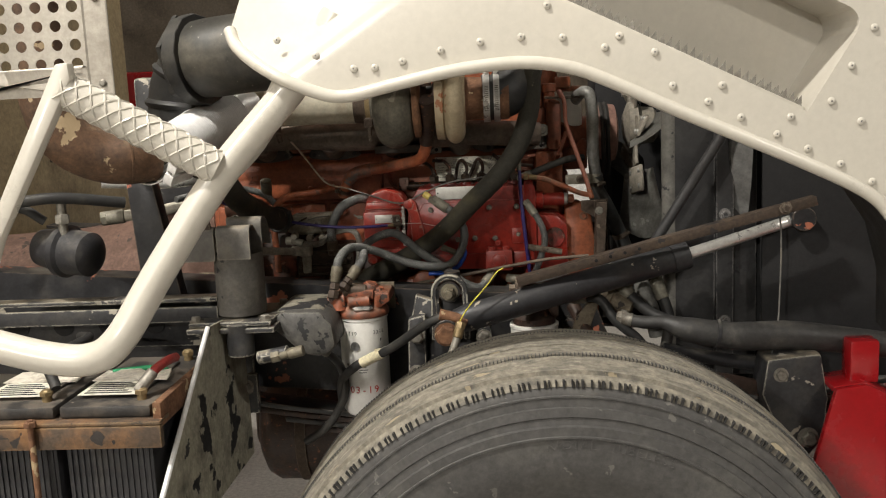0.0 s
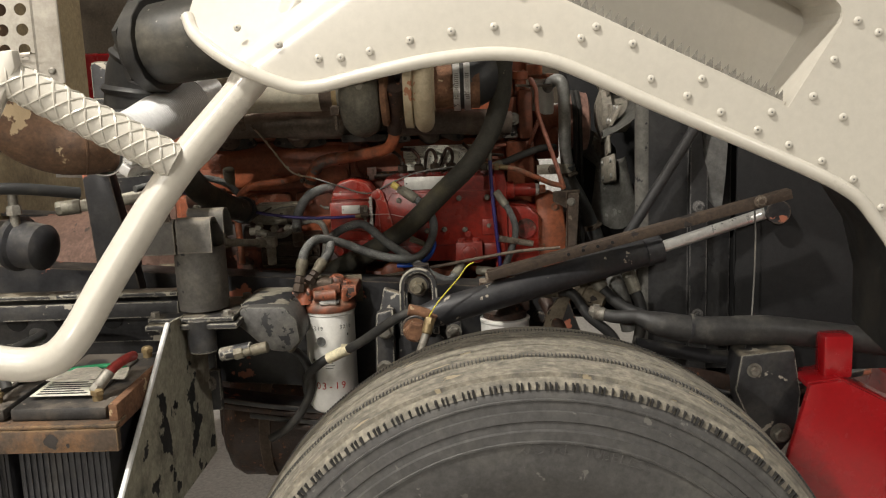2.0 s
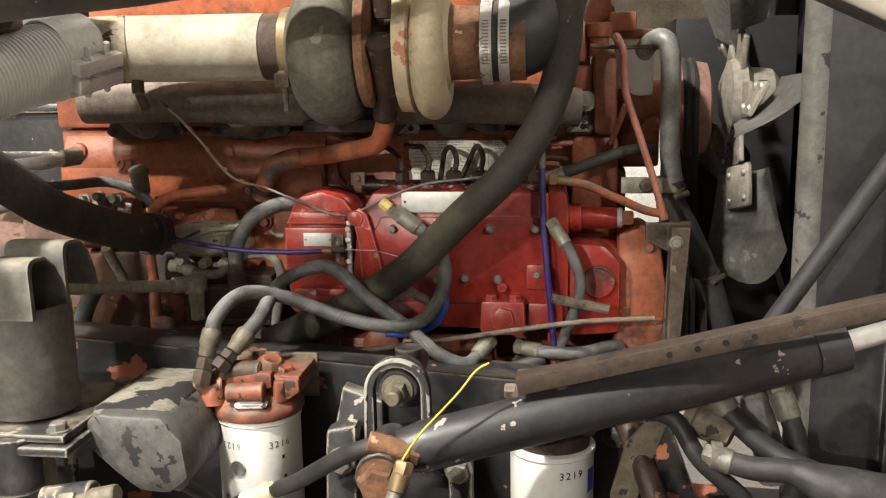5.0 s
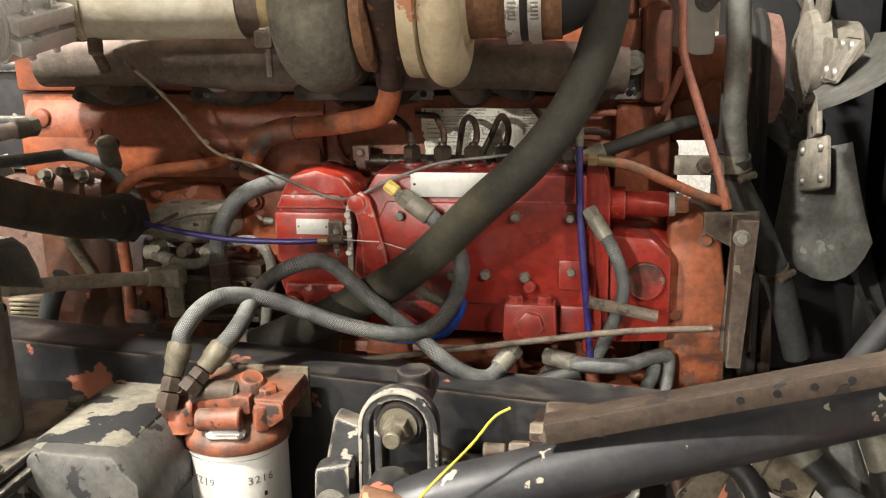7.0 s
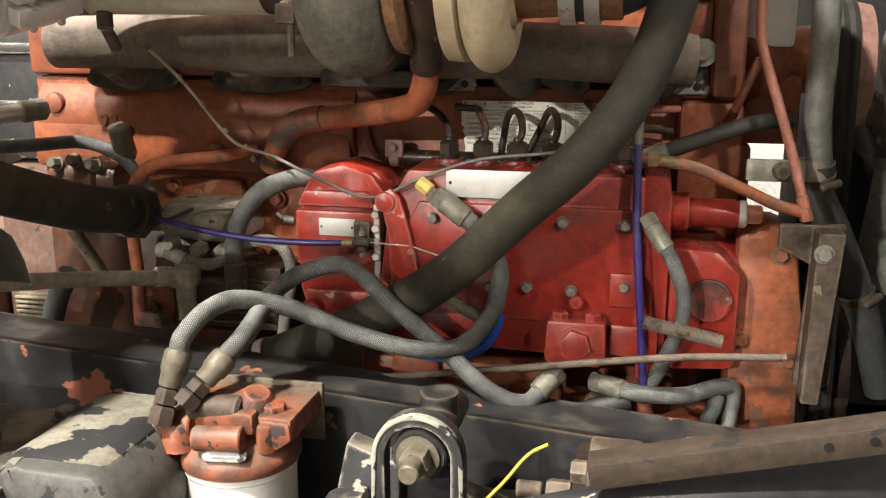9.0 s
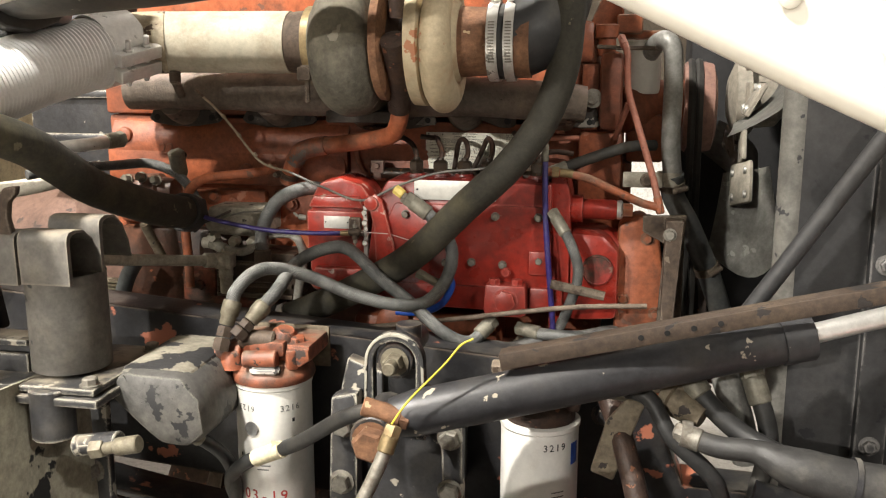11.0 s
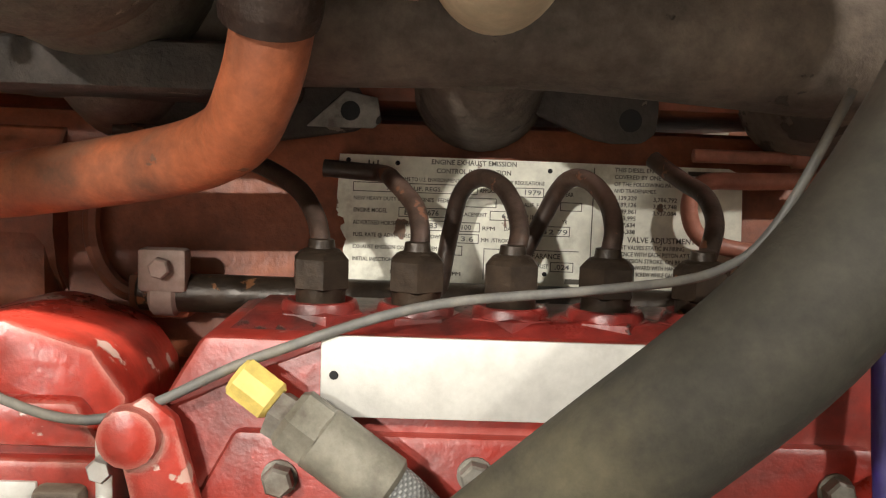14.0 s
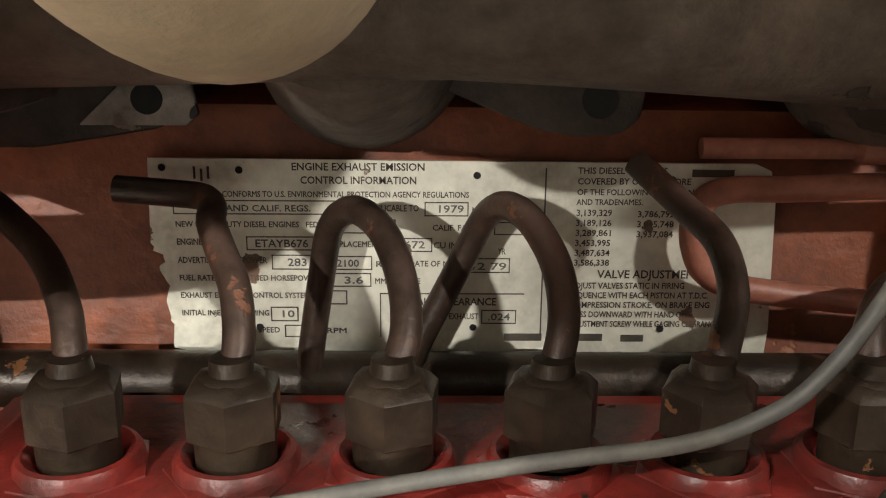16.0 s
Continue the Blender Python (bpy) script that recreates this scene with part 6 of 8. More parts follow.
hose([(0.285, 1.95, 1.575), (0.292, 1.93, 1.556), (0.295, 1.93, 1.508), (0.313, 1.92, 1.452), (0.333, 1.91, 1.390), (0.343, 1.90, 1.352)], 0.0048, SALMON, "bent pinkish painted steel line", "steel_line", cuffs=((0, 0.012, SALMON), (1, 0.014, ORANGE)))
hose([(0.276, 1.97, 1.431), (0.284, 1.955, 1.455), (0.296, 1.94, 1.49)], 0.0042, SALMON, "short painted steel line", "steel_line", cuffs=((0, 0.010, BLOCK),))
hose([(0.192, 1.925, 1.392), (0.256, 1.935, 1.416), (0.30, 1.955, 1.428), (0.335, 1.985, 1.428)], 0.0080, BLACKHOSE, "black rubber hose in front of the block")
SLATEHOSE = material("slate_grey_hose", (0.075, 0.080, 0.080), 0.5, 0, (0.14, 0.135, 0.12), 0.5, 9, None, 0, 20, 0.15, 0.15, 200)
PIPEGREY = material("dusty_grey_pipe", (0.27, 0.268, 0.25), 0.45, 0.2, (0.12, 0.118, 0.108), 0.5, 9, None, 0, 20, 0.15, 0.15, 160)
hose([(0.322, 2.04, 1.556), (0.332, 2.005, 1.572), (0.344, 1.978, 1.577), (0.354, 1.970, 1.564), (0.357, 1.968, 1.52), (0.357, 1.966, 1.44), (0.361, 1.962, 1.39)], 0.0135, PIPEGREY, "grey dusty coolant pipe bent over the front of the engine", "coolant_pipe", n=18)
hose([(0.361, 1.962, 1.39), (0.365, 1.974, 1.356), (0.388, 1.986, 1.314), (0.414, 1.998, 1.258), (0.436, 2.01, 1.202), (0.458, 2.022, 1.131)], 0.0165, SLATEHOSE, "slate-grey coolant hose running down by the fan", n=18, clamps=(0.10, 0.66), band=RUSTBROWN)
t_ = thing("pipe_clip", (0.345, 1.98, 1.39), "dull steel clip with a bolt on the coolant pipe", "clip")
bm = bmesh.new()
lathe(bm, (0.357, 1.9645, 1.372), (0, 0, 1), [(0, 0.0145), (0, 0.0175), (0.020, 0.0175), (0.020, 0.0145)], 24, False)
box(bm, (0.292, 1.944, 1.371), (0.348, 1.951, 1.393), 0.002)
part("band", bm, PALESTEEL, t_)
bm = bmesh.new()
hexhead(bm, (0.326, 1.944, 1.382), (0, -1, 0), 0.0085, 0.007, 0.010)
part("bolt", bm, RUSTBROWN, t_)
hose([(-0.378, 1.93, 1.195), (-0.379, 1.93, 1.237), (-0.382, 1.93, 1.305), (-0.376, 1.931, 1.342), (-0.358, 1.934, 1.363), (-0.332, 1.94, 1.371), (-0.278, 1.96, 1.376), (-0.248, 1.985, 1.381)], 0.0075, ORANGE, "bent orange painted steel pipe on the block", "oil_pipe", n=14)
hose([(-0.56, 1.80, 1.385), (-0.524, 1.85, 1.391), (-0.480, 1.90, 1.390), (-0.446, 1.945, 1.389), (-0.404, 1.95, 1.374), (-0.377, 1.95, 1.346), (-0.356, 1.94, 1.311)], 0.0075, BRAID, "grey braided hose at the back of the block", cuffs=((1, 0.03, FITTING),))
hose([(-0.62, 1.38, 1.52), (-0.47, 1.45, 1.505), (-0.40, 1.56, 1.458), (-0.393, 1.63, 1.422), (-0.389, 1.70, 1.384), (-0.370, 1.80, 1.345), (-0.362, 1.84, 1.333), (-0.358, 1.90, 1.32)], 0.0245, RUBBER, "thick dusty black rubber hose coming from the cab side", n=20, cuffs=((1, 0.02, BLACKHOSE),))
hose([(-0.402, 1.72, 1.283), (-0.373, 1.82, 1.262), (-0.318, 1.90, 1.246)], 0.0085, PALESTEEL, "grey steel line with an elbow end", "steel_line", cuffs=((1, 0.02, PALESTEEL),))
t_ = thing("pipe_elbow", (-0.3, 1.9, 1.22), "grey steel elbow fitting", "fitting")
bm = bmesh.new()
hexhead(bm, (-0.332, 1.888, 1.249), (0.5, 0.6, -0.1), 0.0115, 0.022)
box(bm, (-0.319, 1.893, 1.234), (-0.292, 1.92, 1.258), 0.004)
hexhead(bm, (-0.305, 1.906, 1.236), (0, 0, -1), 0.012, 0.018)
rod(bm, (-0.305, 1.906, 1.22), (-0.305, 1.906, 1.195), 0.010)
part("body", bm, PALESTEEL, t_)
t_ = thing("hose_elbow", (-0.03, 1.88, 1.34), "steel elbow with a yellow plug on the pump", "fitting")
bm = bmesh.new()
tube(bm, [(-0.014, 1.878, 1.357), (0.0, 1.874, 1.350), (0.012, 1.872, 1.342)], 0.0085, 6, 3)
hexhead(bm, (-0.004, 1.876, 1.354), (1, -0.2, -0.7), 0.0105, 0.012)
part("nut", bm, DULLSTEEL, t_)
bm = bmesh.new()
rod(bm, (-0.027, 1.880, 1.369), (-0.014, 1.878, 1.360), 0.0075, 8)
part("plug", bm, YELLOWCAP, t_, "faded yellow plug")
hose([(-0.062, 1.84, 1.172), (0.074, 1.84, 1.193), (0.227, 1.84, 1.217), (0.331, 1.85, 1.222)], 0.0036, RUSTBROWN, "long thin rusty control rod below the pump", "control_rod")
t_ = thing("return_spring", (0.24, 1.86, 1.22), "tightly wound dusty brown coil spring by the pump", "spring")
bm = bmesh.new()
turns, a_, b_ = 62, Vector((0.200, 1.857, 1.245)), Vector((0.274, 1.857, 1.231))
ax_ = (b_ - a_).normalized()
s_, u_ = ax_.orthogonal().normalized(), ax_.cross(ax_.orthogonal().normalized())
tube(bm, [a_.lerp(b_, i / (turns * 8)) + 0.0064 * (math.cos(TAU * i / 8) * s_ + math.sin(TAU * i / 8) * u_) for i in range(turns * 8 + 1)], 0.00062, 5, 1)
part("coil", bm, RUSTBROWN, t_)
t_ = thing("mounting_bracket", (0.35, 1.89, 1.17), "brown dusty steel bracket on the gear case", "bracket")
bm = bmesh.new()
prism(bm, [(0.322, 1.338), (0.381, 1.340), (0.379, 1.315), (0.380, 1.18), (0.362, 1.172), (0.346, 1.18), (0.352, 1.30), (0.322, 1.316)], 1.897, 1.905, 0.0015)
prism(bm, [(0.352, 1.337), (0.376, 1.337), (0.366, 1.17), (0.350, 1.17)], 1.868, 1.897, 0.002)
part("plate", bm, RUSTBROWN, t_)
bm = bmesh.new()
hexhead(bm, (0.358, 1.868, 1.318), (0, -1, 0), 0.0070, 0.006, 0.009)
part("bolt", bm, DULLSTEEL, t_)


# ---- lift ram and its mounting ----
def ram_mount():
    t = thing("ram_bracket", (0.035, 1.64, 1.0), "black chipped arched mounting bracket with a large bolt", "bracket")
    cx, cz, y = 0.035, 1.196, 1.625
    bm = bmesh.new()
    outer = [(cx + 0.038, 1.10)] + arc(cx, cz, 0.036, 0, 180, 14) + [(cx - 0.038, 1.10)]
    inner = [(cx - 0.026, 1.10)] + arc(cx, cz, 0.026, 180, 0, 14) + [(cx + 0.026, 1.10)]
    prism(bm, outer + inner, y, y + 0.018, 0.002)
    part("arch", bm, CHIPPED, t)
    bm = bmesh.new()
    prism(bm, [(cx + 0.0375, 1.13)] + arc(cx, cz, 0.0362, 0, 180, 18) + [(cx - 0.0375, 1.13), (cx - 0.0350, 1.13)] + arc(cx, cz, 0.0325, 180, 0, 18) + [(cx + 0.0350, 1.13)], y - 0.0014, y + 0.006, 0.0006)
    part("worn_rim", bm, WORNRIM, t, "rim with the paint worn to white")
    bm = bmesh.new()
    rod(bm, (cx, y + 0.005, cz), (cx, y + 0.03, cz), 0.022, 20)
    rod(bm, (cx + 0.004, y + 0.02, cz + 0.006), (cx + 0.004, y + 0.10, cz + 0.006), 0.0175, 20)
    tube(bm, [(cx + 0.004, y + 0.06, 1.228), (cx + 0.004, y + 0.06, 1.20)], 0.016, 14)
    prism(bm, [(cx - 0.024, 1.18), (cx + 0.024, 1.18), (cx + 0.024, 1.10), (cx - 0.024, 1.10)], y + 0.03, y + 0.06, 0.003)
    part("bush", bm, FRAME, t)
    bm = bmesh.new()
    hexhead(bm, (cx, y + 0.004, cz), (0, -1, 0), 0.0125, 0.014, 0.0175)
    rod(bm, (cx, y - 0.01, cz), (cx, y - 0.028, cz), 0.0082)
    part("bolt", bm, FERRULE, t, "dusty large bolt and stud")
    bm = bmesh.new()
    prism(bm, [(-0.036, 1.185), (0.106, 1.135), (0.112, 0.96), (-0.06, 0.96), (-0.048, 1.13)], 1.665, 1.69, 0.004)
    prism(bm, [(-0.052, 1.142), (-0.015, 1.150), (-0.018, 0.99), (-0.058, 0.99)], 1.640, 1.668, 0.008)
    prism(bm, [(0.085, 1.12), (0.115, 1.12), (0.115, 0.99), (0.09, 0.99)], 1.645, 1.668, 0.006)
    box(bm, (-0.03, 1.69, 0.99), (0.10, 1.776, 1.10), 0.006)
    part("base_casting", bm, CHIPPED, t, each=0.004)
    bm = bmesh.new()
    for x, z in ((-0.034, 1.106), (-0.038, 1.030), (0.10, 1.10), (0.10, 1.03)):
        hexhead(bm, (x, 1.64, z), (0, -1, 0), 0.0125, 0.012, 0.016)
    part("base_bolt", bm, DULLSTEEL, t, each=0.03)


ram_mount()


def lift_ram():
    t = thing("lift_ram", (0.05, 1.56, 1.12), "black hydraulic hood lift ram with a chrome rod", "hydraulic ram")
    a, b = Vector((0.045, 1.562, 1.152)), Vector((0.503, 1.652, 1.251))
    bm = bmesh.new()
    h = (b - a).length
    lathe(bm, a, b - a, [(0, 0.012), (0.004, 0.022), (0.03, 0.0265), (h - 0.004, 0.0265), (h, 0.024)], 32)
    lathe(bm, a + (b - a) * 0.93, b - a, [(0, 0.0285), (h * 0.07, 0.0285)], 32)
    part("barrel", bm, CHIPPEDRAM, t)
    bm = bmesh.new()
    rod(bm, (0.032, 1.535, 1.136), (0.032, 1.62, 1.136), 0.026)
    part("eye", bm, FRAME, t)
    bm = bmesh.new()
    hexhead(bm, (0.032, 1.536, 1.134), (0, -1, 0), 0.0195, 0.018, 0.023)
    part("pivot_nut", bm, RUST, t, "large rusty hexagon nut")
    bm = bmesh.new()
    rod(bm, b, Vector((0.735, 1.697, 1.310)), 0.0115, 20)
    part("rod", bm, STEEL, t, "bright chrome rod")
    bm = bmesh.new()
    rod(bm, (0.735, 1.67, 1.31), (0.735, 1.72, 1.31), 0.024)
    part("rod_eye", bm, FRAME, t)
    t = thing("perforated_channel", (0.4, 1.585, 1.2), "brown dusty steel channel with a row of holes", "channel")
    bm = bmesh.new()
    a, b = Vector((0.169, 1.572, 1.222)), Vector((0.735, 1.600, 1.354))
    d = (b - a).normalized()
    up = Vector((-d.z, 0, d.x))
    m = Matrix(((d.x, 0, up.x, a.x), (d.y, 1, up.y, a.y), (d.z, 0, up.z, a.z), (0, 0, 0, 1)))
    L = (b - a).length
    box(bm, (0, 0, -0.009), (L, 0.004, 0.009), 0.001, m)
    box(bm, (0, 0.0042, 0.0052), (L, 0.026, 0.009), 0.001, m)
    bar = part("bar", bm, DARKRUST, t)
    # black discs on the bar imitate the shade in its holes
    bm = bmesh.new()
    for k in range(4):
        lathe(bm, m @ Vector((0.155 + 0.028 * k, -0.0003, 0.001)), (0, -1, 0), [(0, 0.0032), (0.0004, 0.0032)], 14)
    part("hole", bm, INK, bar, each=0.01)
    bm = bmesh.new()
    hexhead(bm, m @ Vector((L - 0.06, 0, 0.002)), (0, -1, 0), 0.009, 0.008, 0.012)
    part("bolt", bm, RUSTBROWN, bar)
    bm = bmesh.new()
    box(bm, (0.165, 1.60, 1.175), (0.205, 1.66, 1.215), 0.004)
    hexhead(bm, (0.165, 1.625, 1.20), (-1, 0, 0), 0.009, 0.012)
    tagged(part("ram_valve", bm, RUSTBROWN), "small rusty valve block under the channel", "valve")


CHIPPEDRAM = material("black_ram_paint", (0.034, 0.034, 0.037), 0.44, 0, (0.06, 0.055, 0.05), 0.4, 10, (0.4, 0.36, 0.28), 0.02, 30, 0.15, 0.15, 120)
lift_ram()
hose([(0.062, 1.55, 1.158), (0.030, 1.548, 1.165), (-0.009, 1.556, 1.149), (-0.077, 1.598, 1.097), (-0.125, 1.625, 1.068), (-0.162, 1.632, 1.048), (-0.195, 1.655, 1.012), (-0.205, 1.70, 0.95)], 0.0092, BLACKHOSE, "black hydraulic hose with a rusty steel end", cuffs=((0, 0.045, RUST),))
t_ = thing("tape_tag", (-0.13, 1.61, 1.05), "torn cream masking tape wrapped on a hose", "tape")
bm = bmesh.new()
tube(bm, [(-0.105, 1.614, 1.079), (-0.125, 1.6235, 1.068), (-0.148, 1.6295, 1.056)], 0.0108, 12)
box(bm, (-0.118, 1.610, 1.070), (-0.102, 1.6115, 1.09), 0)
part("wrap", bm, TAPE, t_)
hose([(0.042, 1.525, 1.128), (0.052, 1.522, 1.150), (0.074, 1.528, 1.185), (0.112, 1.538, 1.226), (0.130, 1.545, 1.248), (0.143, 1.55, 1.255)], 0.0012, YELLOW, "bright yellow plastic tie sticking up", "cable_tie", "wires")
hose([(0.058, 1.52, 1.150), (0.052, 1.512, 1.130), (0.040, 1.50, 1.100), (0.028, 1.49, 1.072), (0.01, 1.50, 1.02)], 0.008, DULLSTEEL, "steel fitting and hose end hanging from the ram", "hydraulic_hose", cuffs=((0, 0.02, BRASS),))


# ---- transfer pump and castings on the left of the block ----
OILYORANGE = material("oily_chipped_orange", (0.33, 0.095, 0.05), 0.5, 0, (0.06, 0.035, 0.025), 0.95, 18, (0.40, 0.17, 0.10), 0.08, 34, 0.2, 0.4, 130)
FLAKEDTAN = material("dull_tan_ridge", (0.30, 0.26, 0.18), 0.6, 0, (0.18, 0.15, 0.10), 0.4, 20)
PALECAST = material("dusty_cream_casting", (0.33, 0.305, 0.245), 0.65, 0.05, (0.17, 0.145, 0.11), 0.55, 16, (0.06, 0.05, 0.04), 0.10, 30, 0.2, 0.35, 130)


def transfer_pump():
    t = thing("transfer_pump", (-0.29, 1.94, 1.17), "grey-brown oily hydraulic pump bolted to the block", "pump")
    bm = bmesh.new()
    box(bm, (-0.345, 1.935, 1.285), (-0.245, 2.0, 1.325), 0.006)
    lathe(bm, (-0.352, 1.955, 1.300), (1, 0, 0), [(0, 0.016), (0.01, 0.022), (0.08, 0.024), (0.086, 0.018)], 20)
    part("upper_body", bm, PALECAST, t)
    bm = bmesh.new()
    box(bm, (-0.335, 1.93, 1.182), (-0.200, 2.0, 1.256), 0.006)
    box(bm, (-0.32, 1.915, 1.21), (-0.215, 1.94, 1.240), 0.004)
    for k in range(4):
        box(bm, (-0.330 + 0.002 * k, 1.922, 1.184 + 0.017 * k), (-0.205, 1.934, 1.191 + 0.017 * k), 0.001)
    part("lower_body", bm, RUSTBROWN, t, each=0.004)
    bm = bmesh.new()
    box(bm, (-0.392, 1.93, 1.172), (-0.335, 2.0, 1.225), 0.005)
    box(bm, (-0.345, 1.918, 1.118), (-0.235, 1.99, 1.182), 0.006)
    hexhead(bm, (-0.36, 1.93, 1.20), (0, -1, 0), 0.008, 0.007)
    hexhead(bm, (-0.32, 1.918, 1.15), (0, -1, 0), 0.010, 0.008)
    part("orange_base", bm, OILYORANGE, t, "oily orange painted base")
    bm = bmesh.new()
    for x, z in ((-0.335, 1.278), (-0.30, 1.272), (-0.27, 1.272)):
        hexhead(bm, (x, 1.94, z), (0, -1, 0), 0.009, 0.018)
    rod(bm, (-0.36, 1.945, 1.265), (-0.33, 1.945, 1.265), 0.009)
    part("fitting", bm, PALECAST, t, each=0.004)
    t = thing("lower_castings", (0, 1.95, 1.1), "oily orange-red castings below the pump", "casting")
    bm = bmesh.new()
    box(bm, (-0.10, 1.90, 1.06), (0.12, 2.0, 1.175), 0.01)
    lathe(bm, (-0.035, 1.90, 1.165), (0, -1, 0), [(0, 0.028), (0.01, 0.026), (0.014, 0.018)], 20)
    box(bm, (0.10, 1.885, 1.05), (0.28, 1.98, 1.13), 0.012)
    lathe(bm, (0.205, 1.88, 1.125), (0, 0, 1), [(0, 0.022), (0.012, 0.02), (0.014, 0.010), (0.03, 0.008)], 16)
    part("body", bm, BLOCK, t)
    bm = bmesh.new()
    for x, z in ((0.10, 1.165), (0.155, 1.15), (0.06, 1.15), (0.235, 1.11)):
        hexhead(bm, (x, 1.885, z), (0, -1, 0), 0.009, 0.01)
    part("bolt", bm, RUSTBROWN, t, each=0.02)


transfer_pump()
t_ = thing("ridged_cover", (-0.555, 1.98, 1.13), "tan ridged cover with a white corner behind the rail", "cover")
bm = bmesh.new()
box(bm, (-0.585, 1.976, 1.135), (-0.528, 1.985, 1.19), 0.002)
part("plate", bm, RUSTTAN, t_)
for k in range(6):
    bm = bmesh.new()
    box(bm, (-0.583, 1.972, 1.152 + 0.0062 * k), (-0.530, 1.977, 1.1555 + 0.0062 * k), 0.001)
    part("ridge", bm, FLAKEDTAN, t_)
bm = bmesh.new()
prism(bm, [(-0.560, 1.137), (-0.531, 1.137), (-0.531, 1.149), (-0.545, 1.150)], 1.971, 1.9758, 0.001)
part("corner_patch", bm, FILTERWHITE, t_, "white corner")
hose([(-0.470, 1.93, 1.235), (-0.488, 1.93, 1.205), (-0.500, 1.93, 1.17), (-0.507, 1.93, 1.13)], 0.013, SLATEHOSE, "slate-grey hose behind the rail", cuffs=((1, 0.012, BLACKHOSE),))


# ---- grey tee post, steering box and gusset ----
def tee_post():
    t = thing("tee_post", (-0.335, 1.535, 1.19), "grey dusty welded steel tee post with a hooked tab", "post")
    cx, cy = -0.332, 1.545
    seat = Matrix.Translation((-0.374, 1.60, 1.176)) @ Matrix.Scale(1.04, 4) @ Matrix.Translation((-cx, -cy, -1.192))
    bm = bmesh.new()
    lathe(bm, (cx, cy, 1.192), (0, 0, 1), [(0, 0.046), (0.115, 0.046)], 36, False)
    lathe(bm, (cx, cy, 1.192), (0, 0, 1), [(0, 0.042), (0.115, 0.042)], 36, False)
    part("tube", bm, GREY, t, "", seat)
    def shell(xa, xb, dy, dz, tall):
        """A bent plate: upright front, rounded top, then sloping back down."""
        prof = [(-0.046, 0.0), (-0.047, tall * 0.80), (-0.0455, tall * 0.91), (-0.041, tall * 0.975), (-0.032, tall), (-0.014, tall * 0.97), (0.004, tall * 0.76), (0.016, tall * 0.42), (0.021, tall * 0.10)]
        inner = [(y_ * 0.90 + 0.0015, z_ * 0.94) for y_, z_ in prof]
        bm = bmesh.new()
        ends = [[bm.verts.new((x, cy + dy + y_, 1.300 + dz + z_)) for y_, z_ in prof + inner[::-1]] for x in (xa, xb)]
        k = len(ends[0])
        for i in range(k):
            j = (i + 1) % k
            bm.faces.new((ends[0][i], ends[0][j], ends[1][j], ends[1][i]))
        m = len(prof)
        for e in ends:
            for i in range(m - 1):
                bm.faces.new((e[i], e[i + 1], e[k - 2 - i], e[k - 1 - i]))
        part("saddle_plate", bm, GREY, t, "", seat)
    shell(cx - 0.100, cx - 0.030, 0.0, -0.002, 0.062)
    shell(cx - 0.026, cx + 0.036, 0.0, 0.0, 0.062)
    shell(cx - 0.020, cx + 0.046, 0.050, 0.006, 0.066)
    bm = bmesh.new()
    hook = [(-0.038, 1.318), (-0.046, 1.335), (-0.055, 1.356), (-0.058, 1.378), (-0.053, 1.398), (-0.040, 1.410), (-0.024, 1.412),
            (-0.026, 1.403), (-0.036, 1.393), (-0.039, 1.376), (-0.034, 1.352), (-0.028, 1.335), (-0.028, 1.318)]
    prism(bm, [(cx + x, z) for x, z in hook], cy - 0.043, cy - 0.033, 0.002)
    part("hooked_tab", bm, RUSTBROWN, t, "", seat)
    bm = bmesh.new()
    box(bm, (-0.415, 1.475, 1.180), (-0.262, 1.64, 1.188), 0.002)
    box(bm, (-0.418, 1.468, 1.168), (-0.255, 1.645, 1.178), 0.002)
    plate = part("base_plate", bm, CHIPPED, t, "", seat)
    bm = bmesh.new()
    for x, y in ((-0.405, 1.49), (-0.275, 1.49), (-0.272, 1.625), (-0.40, 1.62)):
        hexhead(bm, (x, y, 1.188), (0, 0, 1), 0.009, 0.008, 0.012)
    part("bolt", bm, DULLSTEEL, plate, "", seat, 0.02)
    t = thing("steering_gear", (-0.25, 1.62, 1.08), "black chipped cast steering gear housing", "steering gear")
    bm = bmesh.new()
    prism(bm, [(-0.318, 1.150), (-0.300, 1.176), (-0.285, 1.180), (-0.215, 1.179), (-0.192, 1.150), (-0.186, 1.105), (-0.212, 1.085), (-0.248, 1.088), (-0.275, 1.11)], 1.572, 1.74, 0.014)
    house = part("housing", bm, CASTGREY, t)
    bm = bmesh.new()
    prism(bm, [(-0.310, 1.172), (-0.296, 1.183), (-0.222, 1.183), (-0.207, 1.170)], 1.590, 1.728, 0.010)
    part("top_cover", bm, FLAKED, house, "tan paint flaking off black iron")
    bm = bmesh.new()
    rod(bm, (-0.365, 1.54, 1.168), (-0.365, 1.54, 1.105), 0.026)
    rod(bm, (-0.33, 1.53, 1.10), (-0.27, 1.525, 1.112), 0.013)
    hexhead(bm, (-0.32, 1.528, 1.102), (0.95, 0, 0.2), 0.013, 0.020)
    part("lower_boss", bm, CHIPPED, t)
    bm = bmesh.new()
    hexhead(bm, (-0.300, 1.515, 1.104), (0.95, 0, 0.2), 0.0115, 0.016)
    rod(bm, (-0.284, 1.515, 1.107), (-0.268, 1.513, 1.111), 0.0075, 12)
    rod(bm, (-0.268, 1.513, 1.111), (-0.238, 1.512, 1.118), 0.0105, 14)
    part("hose_nut", bm, FERRULE, t, "olive crimped hose end")
    bm = bmesh.new()
